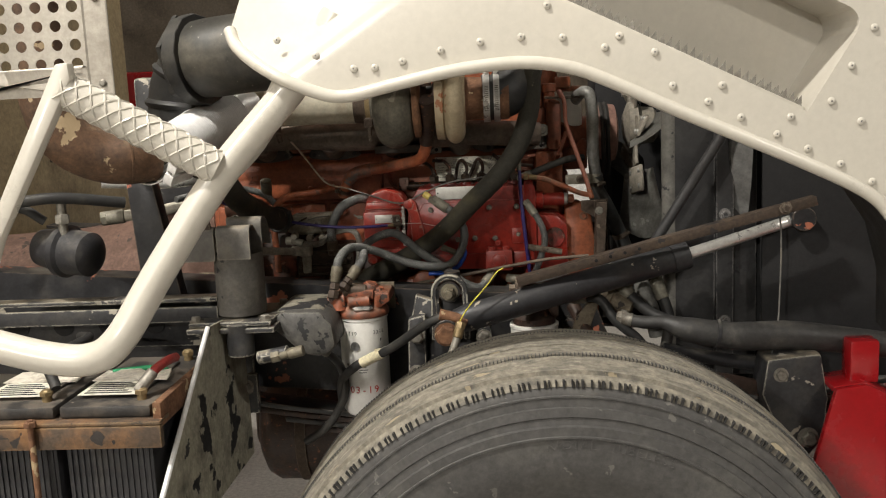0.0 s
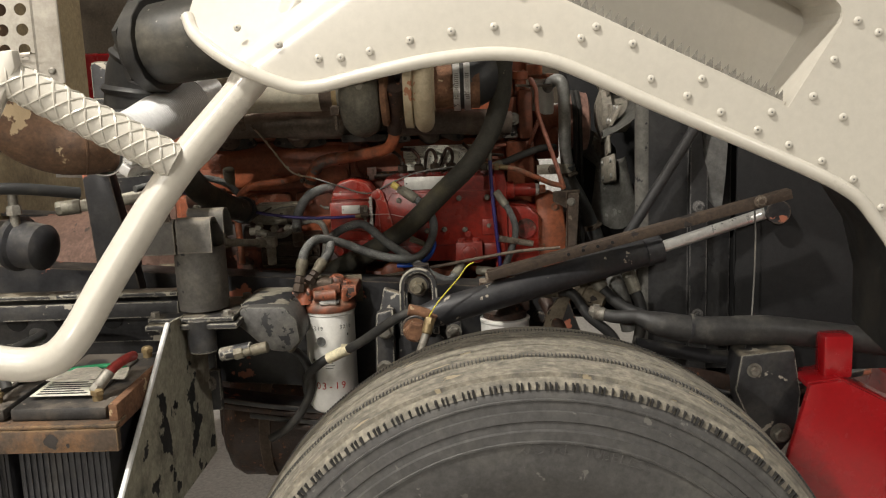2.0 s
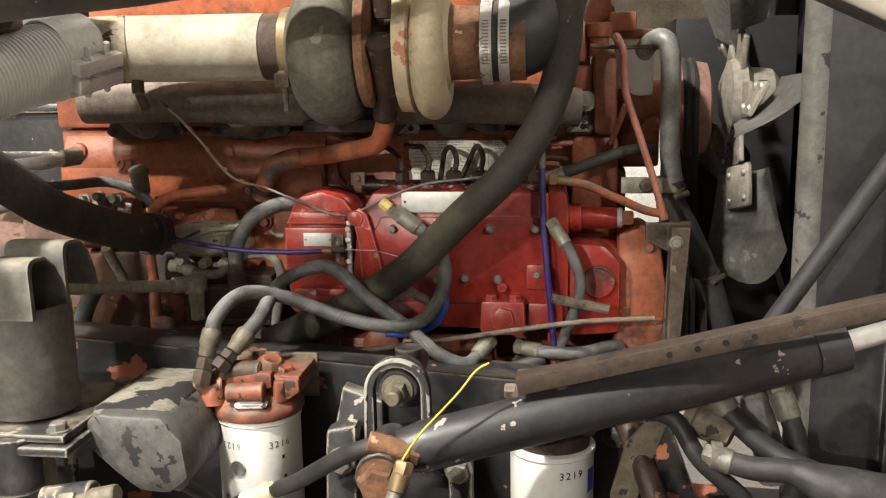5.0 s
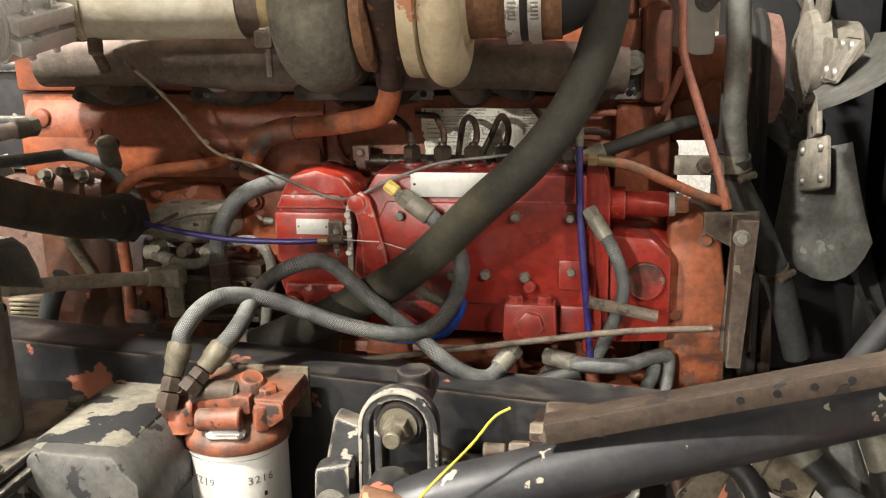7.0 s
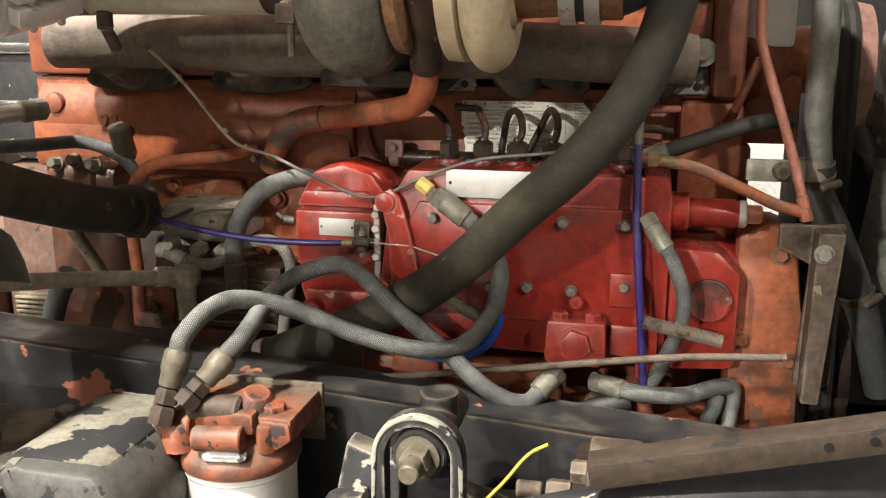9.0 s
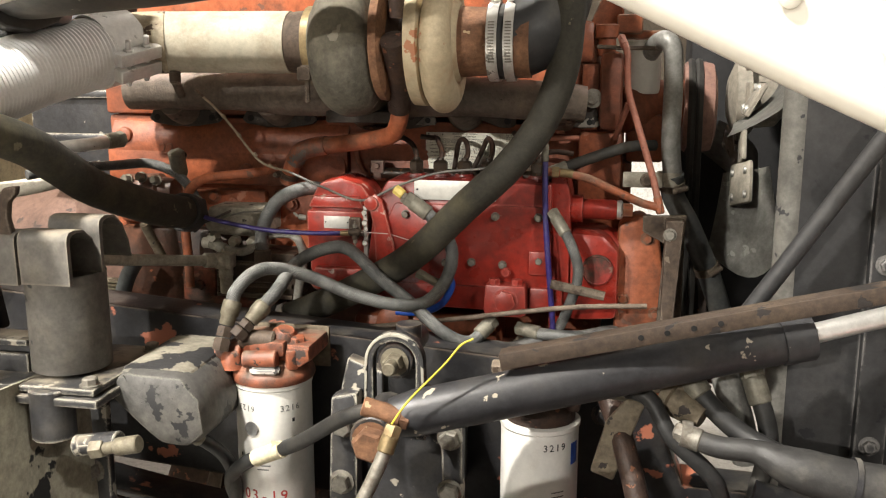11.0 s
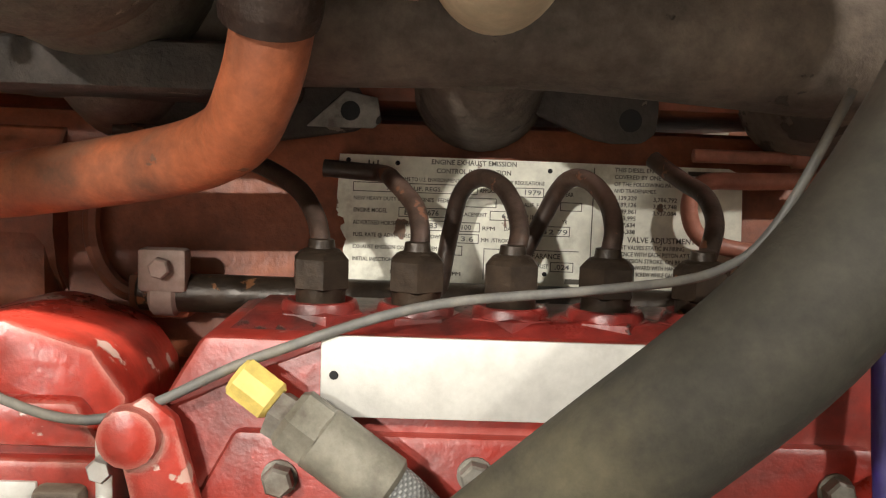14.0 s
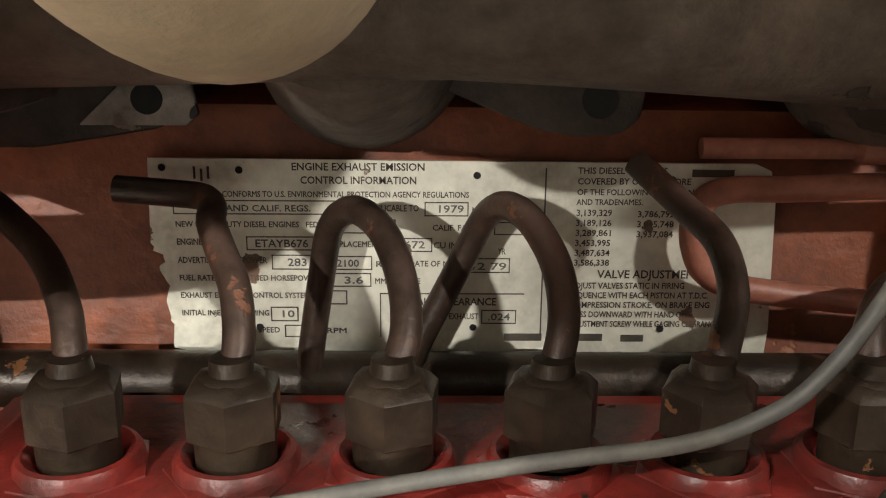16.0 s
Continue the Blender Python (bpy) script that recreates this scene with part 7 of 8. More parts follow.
    box(bm, (-0.440, 1.676, 0.945), (-0.382, 1.69, 1.11), 0.004)
    box(bm, (-0.432, 1.66, 0.945), (-0.373, 1.675, 1.03), 0.004)
    part("side_plate", bm, CHIPPED, t)
    bm = bmesh.new()
    hexhead(bm, (-0.398, 1.66, 1.003), (0, -1, 0), 0.0125, 0.011, 0.017)
    part("bolt", bm, DULLSTEEL, t)
    bm = bmesh.new()  # gusset plate whose bright edge slants outwards
    vs = [Vector(p) for p in ((-0.405, 1.47, 1.178), (-0.40, 1.66, 1.165), (-0.395, 1.66, 0.86), (-0.405, 1.09, 0.86), (-0.405, 1.12, 0.93))]
    a = [bm.verts.new(v) for v in vs]
    b = [bm.verts.new(v + Vector((0.004, 0, 0))) for v in vs]
    bm.faces.new(a)
    bm.faces.new(b[::-1])
    for k in range(5):
        bm.faces.new((a[k], a[(k + 1) % 5], b[(k + 1) % 5], b[k]))
    g = tagged(part("gusset_plate", bm, GUSSET), "worn grey and black triangular steel gusset plate", "plate")
    bm = bmesh.new()
    tube(bm, [(-0.403, 1.466, 1.178), (-0.403, 1.117, 0.93)], 0.0045, 8)
    part("bright_edge", bm, ALU, g, "bare bright slanted edge")
    hose([(-0.225, 1.60, 1.10), (-0.195, 1.64, 1.05), (-0.19, 1.66, 0.99), (-0.212, 1.665, 0.94), (-0.245, 1.675, 0.90), (-0.285, 1.685, 0.872)], 0.0085, BLACKHOSE, "thin black hose curving below the steering gear")
    bm = bmesh.new()
    prism(bm, [(-0.53, 1.165), (-0.20, 1.155), (-0.20, 1.125), (-0.53, 1.135)], 1.7, 1.706, 0.001)
    tagged(part("cross_bar", bm, FRAME), "black steel bar beside the rail", "bar")


FLAKED = material("flaking_tan_paint", (0.255, 0.238, 0.19), 0.6, 0, (0.125, 0.108, 0.08), 0.6, 8, (0.022, 0.022, 0.023), 0.52, 15, 0.15, 0.3, 130)
CASTGREY = material("chipped_grey_casting", (0.085, 0.082, 0.077), 0.55, 0.05, (0.155, 0.145, 0.125), 0.45, 9, (0.022, 0.022, 0.023), 0.26, 22, 0.15, 0.25, 130, edge=(0.20, 0.19, 0.16))
GUSSET = material("worn_grey_plate", (0.36, 0.34, 0.265), 0.6, 0.1, (0.12, 0.115, 0.095), 0.5, 10, (0.02, 0.02, 0.02), 0.34, 13, 0.15, 0.25, 130)
tee_post()


# ---- batteries and the shelf above them ----
TORNPAPER = material("torn_white_paper", (0.62, 0.58, 0.50), 0.8, 0, (0.36, 0.31, 0.24), 0.45, 30)


DUSTYLID = material("dusty_battery_lid", (0.030, 0.028, 0.027), 0.55, 0, (0.085, 0.072, 0.058), 0.6, 16, (0.20, 0.17, 0.14), -0.02, 40, 0.2, 0.2, 140, dust_toplight=(0.115, 0.098, 0.080), dust_toplight_amt=0.6)


def battery(cx, y0, label):
    t = thing("battery", (cx, y0 + 0.14, 0.86), label, "battery", "batteries")
    w, d, h = 0.145, 0.29, 0.225
    x0, x1, z0 = cx - w / 2, cx + w / 2, 0.865
    bm = bmesh.new()
    box(bm, (x0, y0, z0), (x1, y0 + d, z0 + h), 0.004)
    case = part("case", bm, BATTERY, t)
    for k in range(14):
        bm = bmesh.new()
        x = x0 + 0.008 + (w - 0.016) * k / 13
        box(bm, (x - 0.002, y0 - 0.003, z0 + 0.01), (x + 0.002, y0 + 0.002, z0 + h - 0.05), 0)
        part("rib", bm, BATTERY, case)
    bm = bmesh.new()
    box(bm, (x0 - 0.003, y0 - 0.003, z0 + h), (x1 + 0.003, y0 + d + 0.003, z0 + h + 0.02), 0.005)
    box(bm, (x0 + 0.03, y0 + 0.05, z0 + h + 0.02), (x1 - 0.03, y0 + d - 0.05, z0 + h + 0.026), 0.003)
    lid = part("lid", bm, DUSTYLID, t, "dusty black lid")
    bm = bmesh.new()
    box(bm, (x0 + 0.012, y0 + 0.035, z0 + h + 0.0265), (x1 - 0.035, y0 + 0.11, z0 + h + 0.0275), 0)
    part("printed_label", bm, DECAL, lid, "torn printed label")
    for k in range(6):
        bm = bmesh.new()
        box(bm, (x0 + 0.02, y0 + 0.042 + 0.011 * k, z0 + h + 0.0276), (x1 - 0.045 - 0.01 * (k % 3), y0 + 0.047 + 0.011 * k, z0 + h + 0.028), 0)
        part("printed_bar", bm, INK, lid)
    bm = bmesh.new()
    torn = [(x0 + 0.002, y0 + 0.115), (x0 + 0.05, y0 + 0.108), (x0 + 0.085, y0 + 0.118), (x1 - 0.01, y0 + 0.112), (x1 - 0.012, y0 + 0.132), (x1 - 0.02, y0 + 0.165), (x0 + 0.085, y0 + 0.158), (x0 + 0.06, y0 + 0.182), (x0 + 0.03, y0 + 0.170), (x0 + 0.004, y0 + 0.178)]
    lo = [bm.verts.new((x, y, z0 + h + 0.0265)) for x, y in torn]
    hi = [bm.verts.new((x, y, z0 + h + 0.0278 + 0.002 * (k % 3))) for k, (x, y) in enumerate(torn)]
    bm.faces.new(lo)
    bm.faces.new(hi)
    for k in range(len(torn)):
        bm.faces.new((lo[k], lo[(k + 1) % len(torn)], hi[(k + 1) % len(torn)], hi[k]))
    part("torn_paper", bm, TORNPAPER, lid, "torn white label paper")
    bm = bmesh.new()
    for s in (0.03, d - 0.03):
        rod(bm, (x1 - 0.022, y0 + s, z0 + h + 0.015), (x1 - 0.022, y0 + s, z0 + h + 0.04), 0.008)
        hexhead(bm, (x1 - 0.022, y0 + s, z0 + h + 0.03), (0, 0, 1), 0.011, 0.008)
    part("terminal", bm, BRASS, t, each=0.03)


HOLDDOWN = material("rusting_black_angle", (0.085, 0.060, 0.042), 0.7, 0.1, (0.24, 0.125, 0.055), 0.6, 11, (0.035, 0.030, 0.027), 0.2, 24, 0.25, 0.5, 140, edge=(0.26, 0.17, 0.09))


def batteries():
    battery(-0.505, 1.235, "black truck battery with a torn label, in a rusty tray")
    battery(-0.665, 1.235, "black truck battery with printed label, in a rusty tray")
    t = thing("battery_tray", (-0.58, 1.38, 0.84), "rusty angle-iron battery tray with a hold-down bar", "battery tray")
    bm = bmesh.new()
    box(bm, (-0.78, 1.20, 0.84), (-0.41, 1.56, 0.862), 0.003)
    part("floor", bm, RUST, t)
    bm = bmesh.new()
    box(bm, (-0.78, 1.212, 1.045), (-0.408, 1.226, 1.082), 0.002)
    box(bm, (-0.78, 1.212, 1.083), (-0.408, 1.256, 1.089), 0.002)
    part("hold_down", bm, HOLDDOWN, t, "rusty hold-down angle with worn black paint")
    bm = bmesh.new()
    box(bm, (-0.424, 1.2265, 1.075), (-0.410, 1.57, 1.115), 0.002)
    part("side_angle", bm, RUST, t)
    bm = bmesh.new()
    rod(bm, (-0.615, 1.204, 0.86), (-0.615, 1.204, 1.10), 0.005)
    hexhead(bm, (-0.615, 1.204, 1.088), (0, 0, 1), 0.010, 0.009)
    part("hold_down_rod", bm, RUST, t)
    hose([(-0.455, 1.27, 1.13), (-0.44, 1.29, 1.15), (-0.432, 1.33, 1.155), (-0.432, 1.37, 1.150)], 0.008, REDCABLE, "red battery cable with a metal lug", "battery_cable", "battery cables", cuffs=((0, 0.03, DULLSTEEL),))
    hose([(-0.60, 1.27, 1.13), (-0.62, 1.30, 1.17), (-0.60, 1.40, 1.18), (-0.66, 1.50, 1.16)], 0.009, BLACKHOSE, "black battery cable over the lids", "battery_cable", "battery cables")
    hose([(-0.56, 1.40, 1.118), (-0.50, 1.42, 1.118), (-0.46, 1.40, 1.118)], 0.005, material("green_tie", (0.02, 0.3, 0.12), 0.5), "short green scrap of wire on a battery", "wire", "wires")
    t = thing("step_shelf", (-0.75, 1.55, 1.18), "black worn steel shelf rail behind the batteries", "shelf rail")
    bm = bmesh.new()
    box(bm, (-1.1, 1.57, 1.205), (-0.415, 1.61, 1.213), 0.001)
    box(bm, (-1.1, 1.57, 1.165), (-0.415, 1.576, 1.195), 0.001)
    box(bm, (-1.1, 1.64, 1.10), (-0.42, 1.646, 1.20), 0.001)
    part("rail", bm, CHIPPED, t, each=0.01)
    # the shelf openings are black discs that stand in for dark cutouts
    bm = bmesh.new()
    for k in range(6):
        lathe(bm, (-0.95 + 0.095 * k, 1.638, 1.15), (0, -1, 0), [(0, 0.022), (0.001, 0.022)], 20)
    part("opening", bm, INK, t, each=0.02)
    # canister and clutter at the cab end
    t = thing("brake_canister", (-0.69, 1.6, 1.25), "black oily round air canister with a fitting", "canister")
    bm = bmesh.new()
    lathe(bm, (-0.64, 1.56, 1.305), (-0.85, 0.25, 0.1), [(0, 0.02), (0.006, 0.034), (0.014, 0.043), (0.06, 0.045), (0.066, 0.052), (0.078, 0.052), (0.084, 0.044), (0.13, 0.036)], 28)
    part("body", bm, BATTERY, t)
    bm = bmesh.new()
    rod(bm, (-0.70, 1.56, 1.345), (-0.70, 1.56, 1.42), 0.009)
    hexhead(bm, (-0.70, 1.56, 1.37), (0, 0, 1), 0.014, 0.018)
    part("fitting", bm, DULLSTEEL, t)
    hose([(-0.90, 1.45, 1.46), (-0.80, 1.50, 1.42), (-0.70, 1.55, 1.42), (-0.60, 1.62, 1.40)], 0.011, BLACKHOSE, "black hose leading to the canister")
    hose([(-0.98, 1.40, 1.33), (-0.88, 1.48, 1.40), (-0.78, 1.54, 1.405), (-0.735, 1.56, 1.375)], 0.009, BLACKHOSE, "black looping air hose by the canister")
    hose([(-0.70, 1.75, 1.43), (-0.58, 1.80, 1.42), (-0.50, 1.85, 1.425), (-0.47, 1.9, 1.43)], 0.010, STEEL, "bare steel pipe behind the exhaust tube", "steel_pipe", cuffs=((1, 0.02, FITTING),))
    hose([(-0.72, 1.80, 1.35), (-0.60, 1.84, 1.36), (-0.50, 1.90, 1.385)], 0.013, PALESTEEL, "pale grey hose at the back of the engine")
    bm = bmesh.new()
    prism(bm, [(-0.60, 1.52), (-0.555, 1.52), (-0.50, 1.20), (-0.58, 1.20)], 1.62, 1.66, 0.006)
    tagged(part("support_leg", bm, FRAME), "black steel support leg under the exhaust", "support")
    bm = bmesh.new()
    box(bm, (-0.66, 2.05, 0.95), (-0.555, 2.38, 1.34), 0.02)
    lathe(bm, (-0.66, 2.22, 1.13), (-1, 0, 0), [(0, 0.20), (0.06, 0.21), (0.10, 0.19), (0.3, 0.15), (0.7, 0.13)], 28)
    tagged(part("bell_housing", bm, PINKIRON), "dusty pinkish clutch bell housing behind the engine", "bell housing")
    # added dark plate that covers the pale wall behind the engine
    t = thing("rear_dark_fill", (-0.64, 2.15, 1.34), "black ribbed plate added to fill the dark area behind the engine", "bulkhead")
    bm = bmesh.new()
    box(bm, (-0.74, 2.07, 1.345), (-0.552, 2.30, 1.66), 0.012)
    plate = part("plate", bm, CHIPPED, t)
    for k in range(3):
        bm = bmesh.new()
        box(bm, (-0.735, 2.060, 1.41 + 0.075 * k), (-0.560, 2.0695, 1.425 + 0.075 * k), 0.004)
        part("pressed_rib", bm, CHIPPED, plate)
    t = thing("air_intake_elbow", (-0.46, 1.55, 1.62), "ribbed black rubber air intake elbow", "intake elbow")
    bm = bmesh.new()
    tube(bm, [(-0.50, 1.70, 1.53), (-0.495, 1.70, 1.58), (-0.48, 1.695, 1.63), (-0.44, 1.685, 1.675), (-0.38, 1.68, 1.69)], 0.066, 28, 8, True, 0.0, 0.02)
    part("elbow", bm, BLACKHOSE, t)
    for k, (p, d) in enumerate((((-0.499, 1.70, 1.545), (0, 0, 1)), ((-0.494, 1.70, 1.585), (0.15, 0, 1)), ((-0.478, 1.695, 1.632), (0.5, 0, 0.85)), ((-0.437, 1.685, 1.677), (0.85, 0, 0.45)))):
        bm = bmesh.new()
        lathe(bm, p, d, [(-0.010, 0.064), (-0.005, 0.071), (0.0, 0.0735), (0.005, 0.071), (0.010, 0.064)], 30, False)
        part("rib", bm, BLACKHOSE, t)
    hose([(-0.45, 1.64, 1.668), (-0.40, 1.625, 1.672), (-0.33, 1.62, 1.678), (-0.19, 1.62, 1.690), (-0.02, 1.63, 1.719), (0.10, 1.64, 1.765), (0.2, 1.66, 1.84)], [0.072] + [0.075] * 6, BLACKPIPE, "large dusty black intake tube above the engine", "intake_tube", n=28, cuffs=((0, 0.03, BLACKHOSE),))


BLACKPIPE = material("scuffed_black_tube", (0.040, 0.038, 0.033), 0.42, 0, (0.12, 0.108, 0.084), 0.5, 5, (0.42, 0.40, 0.33), -0.12, 60, 0.15, 0.1, 120)
batteries()


# ---- fan, pulleys and radiator ----
SPIDER = material("dusty_beige_iron", (0.27, 0.245, 0.20), 0.7, 0, (0.13, 0.115, 0.095), 0.5, 12, (0.05, 0.04, 0.035), 0.08, 30, 0.15, 0.3, 140)
PULLEY = material("faded_pink_pulley", (0.34, 0.19, 0.15), 0.6, 0.1, (0.16, 0.10, 0.08), 0.5, 14)


def fan_and_pulleys():
    hub = Vector((0.474, 2.10, 1.492))
    t = thing("cooling_fan", hub - Vector((0, 0, 0.3)), "weathered grey steel engine cooling fan at rest", "fan")
    bm = bmesh.new()
    lathe(bm, hub - Vector((0.03, 0, 0)), (1, 0, 0), [(0, 0.03), (0.01, 0.055), (0.03, 0.06), (0.04, 0.045), (0.07, 0.042), (0.08, 0.03)], 24)
    part("hub", bm, SPIDER, t)
    for k in range(5):
        a = radians(36 + 72 * k)
        m = Matrix.Translation(hub) @ Matrix.Rotation(a, 4, "X")
        bm = bmesh.new()
        box(bm, (-0.010, 0.02, -0.026), (-0.002, 0.10, 0.026), 0.003, m)
        box(bm, (-0.012, 0.10, -0.026), (-0.004, 0.165, 0.026), 0.006, m @ Matrix.Rotation(radians(-28), 4, "Y"))
        arm = part("arm", bm, SPIDER, t, "dusty beige blade arm")
        bm = bmesh.new()
        nu, nv = 8, 10
        grid = []
        for i in range(nu):
            row = []
            for j in range(nv):
                u, v = i / (nu - 1), j / (nv - 1) - 0.5
                half = 0.037 + 0.012 * u
                y = 0.110 + 0.165 * u - 0.045 * (2 * v) ** 2 * u * u
                row.append(bm.verts.new(m @ Vector((-0.080 * v * (0.75 + 0.5 * u) + 0.012 * (1 - 4 * v * v), y, 2 * half * v * 0.85))))
            grid.append(row)
        for i in range(nu - 1):
            for j in range(nv - 1):
                bm.faces.new((grid[i][j], grid[i + 1][j], grid[i + 1][j + 1], grid[i][j + 1]))
        bmesh.ops.solidify(bm, geom=bm.faces[:], thickness=0.0025)
        part("blade", bm, FANSTEEL, t)
        bm = bmesh.new()
        for y, z in ((0.05, 0.0), (0.115, -0.016), (0.115, 0.016), (0.152, -0.016), (0.152, 0.016)):
            lathe(bm, m @ Matrix.Rotation(radians(-28 if y > 0.1 else 0), 4, "Y") @ Vector((-0.011, y, z)), (-1, 0, 0), [(0, 0.0065), (0.004, 0.005)], 10)
        part("rivet", bm, FANSTEEL, arm, each=0.004)
    t = thing("fan_pulley", (0.41, 2.11, 1.4), "rusty pink-brown multi-groove fan pulley", "pulley")
    bm = bmesh.new()
    lathe(bm, (0.378, 2.10, 1.478), (1, 0, 0), [(0, 0.05), (0.0, 0.066), (0.005, 0.070), (0.010, 0.058), (0.015, 0.070), (0.020, 0.058), (0.025, 0.070), (0.043, 0.066), (0.048, 0.05)], 40)
    part("rim", bm, PULLEY, t)
    for k, x in enumerate((0.388, 0.399)):
        bm = bmesh.new()
        z0, z1 = 1.478, 1.13
        ring = [(x, 2.10 + 0.069 * math.cos(a), z0 + 0.069 * math.sin(a)) for a in (radians(10 * i) for i in range(0, 19))]
        ring += [(x, 2.10 + 0.10 * math.cos(a), z1 + 0.10 * math.sin(a)) for a in (radians(180 + 10 * i) for i in range(0, 19))]
        tube(bm, ring + ring[:1], 0.006, 6, 1, False)
        tagged(part("drive_belt", bm, BELT), "black rubber V-belt round the pulleys", "belt", "drive belts")
    bm = bmesh.new()
    lathe(bm, (0.382, 2.11, 1.13), (1, 0, 0), [(0, 0.06), (0.0, 0.10), (0.012, 0.10), (0.018, 0.09), (0.03, 0.10), (0.042, 0.10), (0.046, 0.05)], 40)
    tagged(part("crank_pulley", bm, DARKBROWN), "dark oily iron crankshaft pulley", "pulley")
    # white canister with an orange cap, and the fittings round it
    t = thing("thermostat_canister", (0.31, 2.03, 1.5), "white coolant canister with an orange painted cap", "canister")
    bm = bmesh.new()
    rod(bm, (0.313, 2.05, 1.50), (0.313, 2.05, 1.578), 0.028, 28)
    part("can", bm, FILTERWHITE, t)
    bm = bmesh.new()
    rod(bm, (0.313, 2.05, 1.580), (0.313, 2.05, 1.592), 0.032, 28)
    box(bm, (0.275, 1.99, 1.588), (0.312, 2.03, 1.614), 0.004)
    part("cap", bm, ORANGE, t)
    bm = bmesh.new()
    prism(bm, [(0.235, 1.60), (0.262, 1.66), (0.285, 1.62), (0.27, 1.575), (0.235, 1.575)], 2.02, 2.06, 0.004)
    tagged(part("lifting_bracket", bm, ORANGE), "orange painted triangular lifting bracket", "bracket")
    hose([(0.25, 1.96, 1.568), (0.29, 1.955, 1.566), (0.33, 1.975, 1.566)], 0.003, RUSTBROWN, "thin steel line across the canister", "steel_line")


fan_and_pulleys()




SHROUD = material("dull_grey_shroud", (0.17, 0.17, 0.165), 0.55, 0, (0.09, 0.088, 0.082), 0.5, 6, None, 0, 20, 0.15, 0.15, 140)


def radiator():
    t = thing("radiator", (0.70, 2.1, 0.9), "black painted radiator with a shroud and side frame", "radiator")
    bm = bmesh.new()
    box(bm, (0.64, 1.742, 0.86), (0.74, 2.62, 2.0), 0.01)
    part("core", bm, COREBLACK, t)
    bm = bmesh.new()
    box(bm, (0.486, 1.732, 0.98), (0.66, 1.740, 2.0), 0.002)
    box(bm, (0.575, 1.715, 0.98), (0.61, 1.7315, 2.0), 0.002)
    side = part("side_frame", bm, RADIATOR, t, "black scuffed side frame")
    # added black sheet in place of the dark space beside the radiator
    bm = bmesh.new()
    box(bm, (0.662, 1.70, 0.98), (1.02, 1.708, 1.70), 0.002)
    part("dark_fill_sheet", bm, COREBLACK, t, "black sheet added for the dark space ahead of the core")
    # added black block, standing in for the darkness behind the fan
    bm = bmesh.new()
    box(bm, (0.400, 2.31, 1.00), (0.60, 2.50, 1.62), 0.004)
    part("background_block", bm, COREBLACK, t, "black block added to hide the bright background behind the fan")
    bm = bmesh.new()
    tube(bm, [(0.490, 1.748, 0.98), (0.490, 1.748, 2.0)], 0.0175, 20)
    part("rolled_edge", bm, EDGEGREY, side, "pale worn rolled edge")
    bm = bmesh.new()
    for z in (1.10, 1.32, 1.55, 1.78):
        hexhead(bm, (0.592, 1.715, z), (0, -1, 0), 0.008, 0.007, 0.012)
    part("side_bolt", bm, RADIATOR, side, each=0.03)
    bm = bmesh.new()
    n = 48
    prof = [(0.575, 0.345), (0.585, 0.35), (0.60, 0.40), (0.64, 0.42)]
    lathe(bm, (0, 2.11, 1.49), (1, 0, 0), prof, n, False)
    lathe(bm, (0.003, 2.11, 1.49), (1, 0, 0), [(0.573, 0.352), (0.585, 0.356), (0.60, 0.404), (0.637, 0.424)], n, False)
    part("shroud", bm, SHROUD, t, "dull grey dusty fan shroud")
    hose([(0.70, 1.694, 1.665), (0.58, 1.694, 1.478), (0.452, 1.694, 1.277), (0.395, 1.694, 1.187)], 0.0105, RADIATOR, "black diagonal radiator stay rod", "stay_rod")
    hose([(0.372, 1.62, 1.135), (0.41, 1.61, 1.128), (0.448, 1.605, 1.128), (0.475, 1.60, 1.12), (0.50, 1.597, 1.113), (0.56, 1.595, 1.102), (0.61, 1.595, 1.098), (0.69, 1.60, 1.096), (0.80, 1.61, 1.080), (0.98, 1.64, 1.045)], [0.011, 0.0125, 0.013, 0.020, 0.0245, 0.0265, 0.028, 0.028, 0.026, 0.025], GREYWRAP, "thick grey-wrapped tube held by black ties", "wrapped_tube", n=20, cuffs=((0, 0.02, DULLSTEEL),))
    bm = bmesh.new()
    lathe(bm, (0.545, 1.5955, 1.1045), (1, 0.0, -0.15), [(0, 0.0265), (0, 0.0285), (0.006, 0.0285), (0.006, 0.0265)], 24, False)
    tagged(part("cable_tie", bm, BATTERY), "black cable tie round the wrapped tube", "cable tie")
    t2 = thing("hose_end_ring", (0.36, 1.66, 1.15), "dusty tan ring fitting on the hose end", "fitting")
    bm = bmesh.new()
    lathe(bm, (0.352, 1.66, 1.166), (0.8, -0.45, -0.3), [(0, 0.012), (0, 0.024), (0.010, 0.024), (0.012, 0.019), (0.03, 0.017), (0.05, 0.012)], 26)
    part("ring", bm, RUSTTAN, t2)
    bm = bmesh.new()
    rod(bm, (0.362, 1.655, 1.175), (0.398, 1.65, 1.205), 0.008)
    part("stub", bm, RUSTTAN, t2)
    bm = bmesh.new()
    lathe(bm, (0.368, 1.622, 1.136), (1, 0, -0.15), [(0, 0.013), (0, 0.016), (0.012, 0.016), (0.012, 0.013)], 20, False)
    part("clamp", bm, DULLSTEEL, t2)
    bm = bmesh.new()
    prism(bm, [(0.268, 1.06), (0.285, 1.125), (0.318, 1.168), (0.334, 1.160), (0.312, 1.10), (0.296, 1.05)], 1.665, 1.675, 0.003)
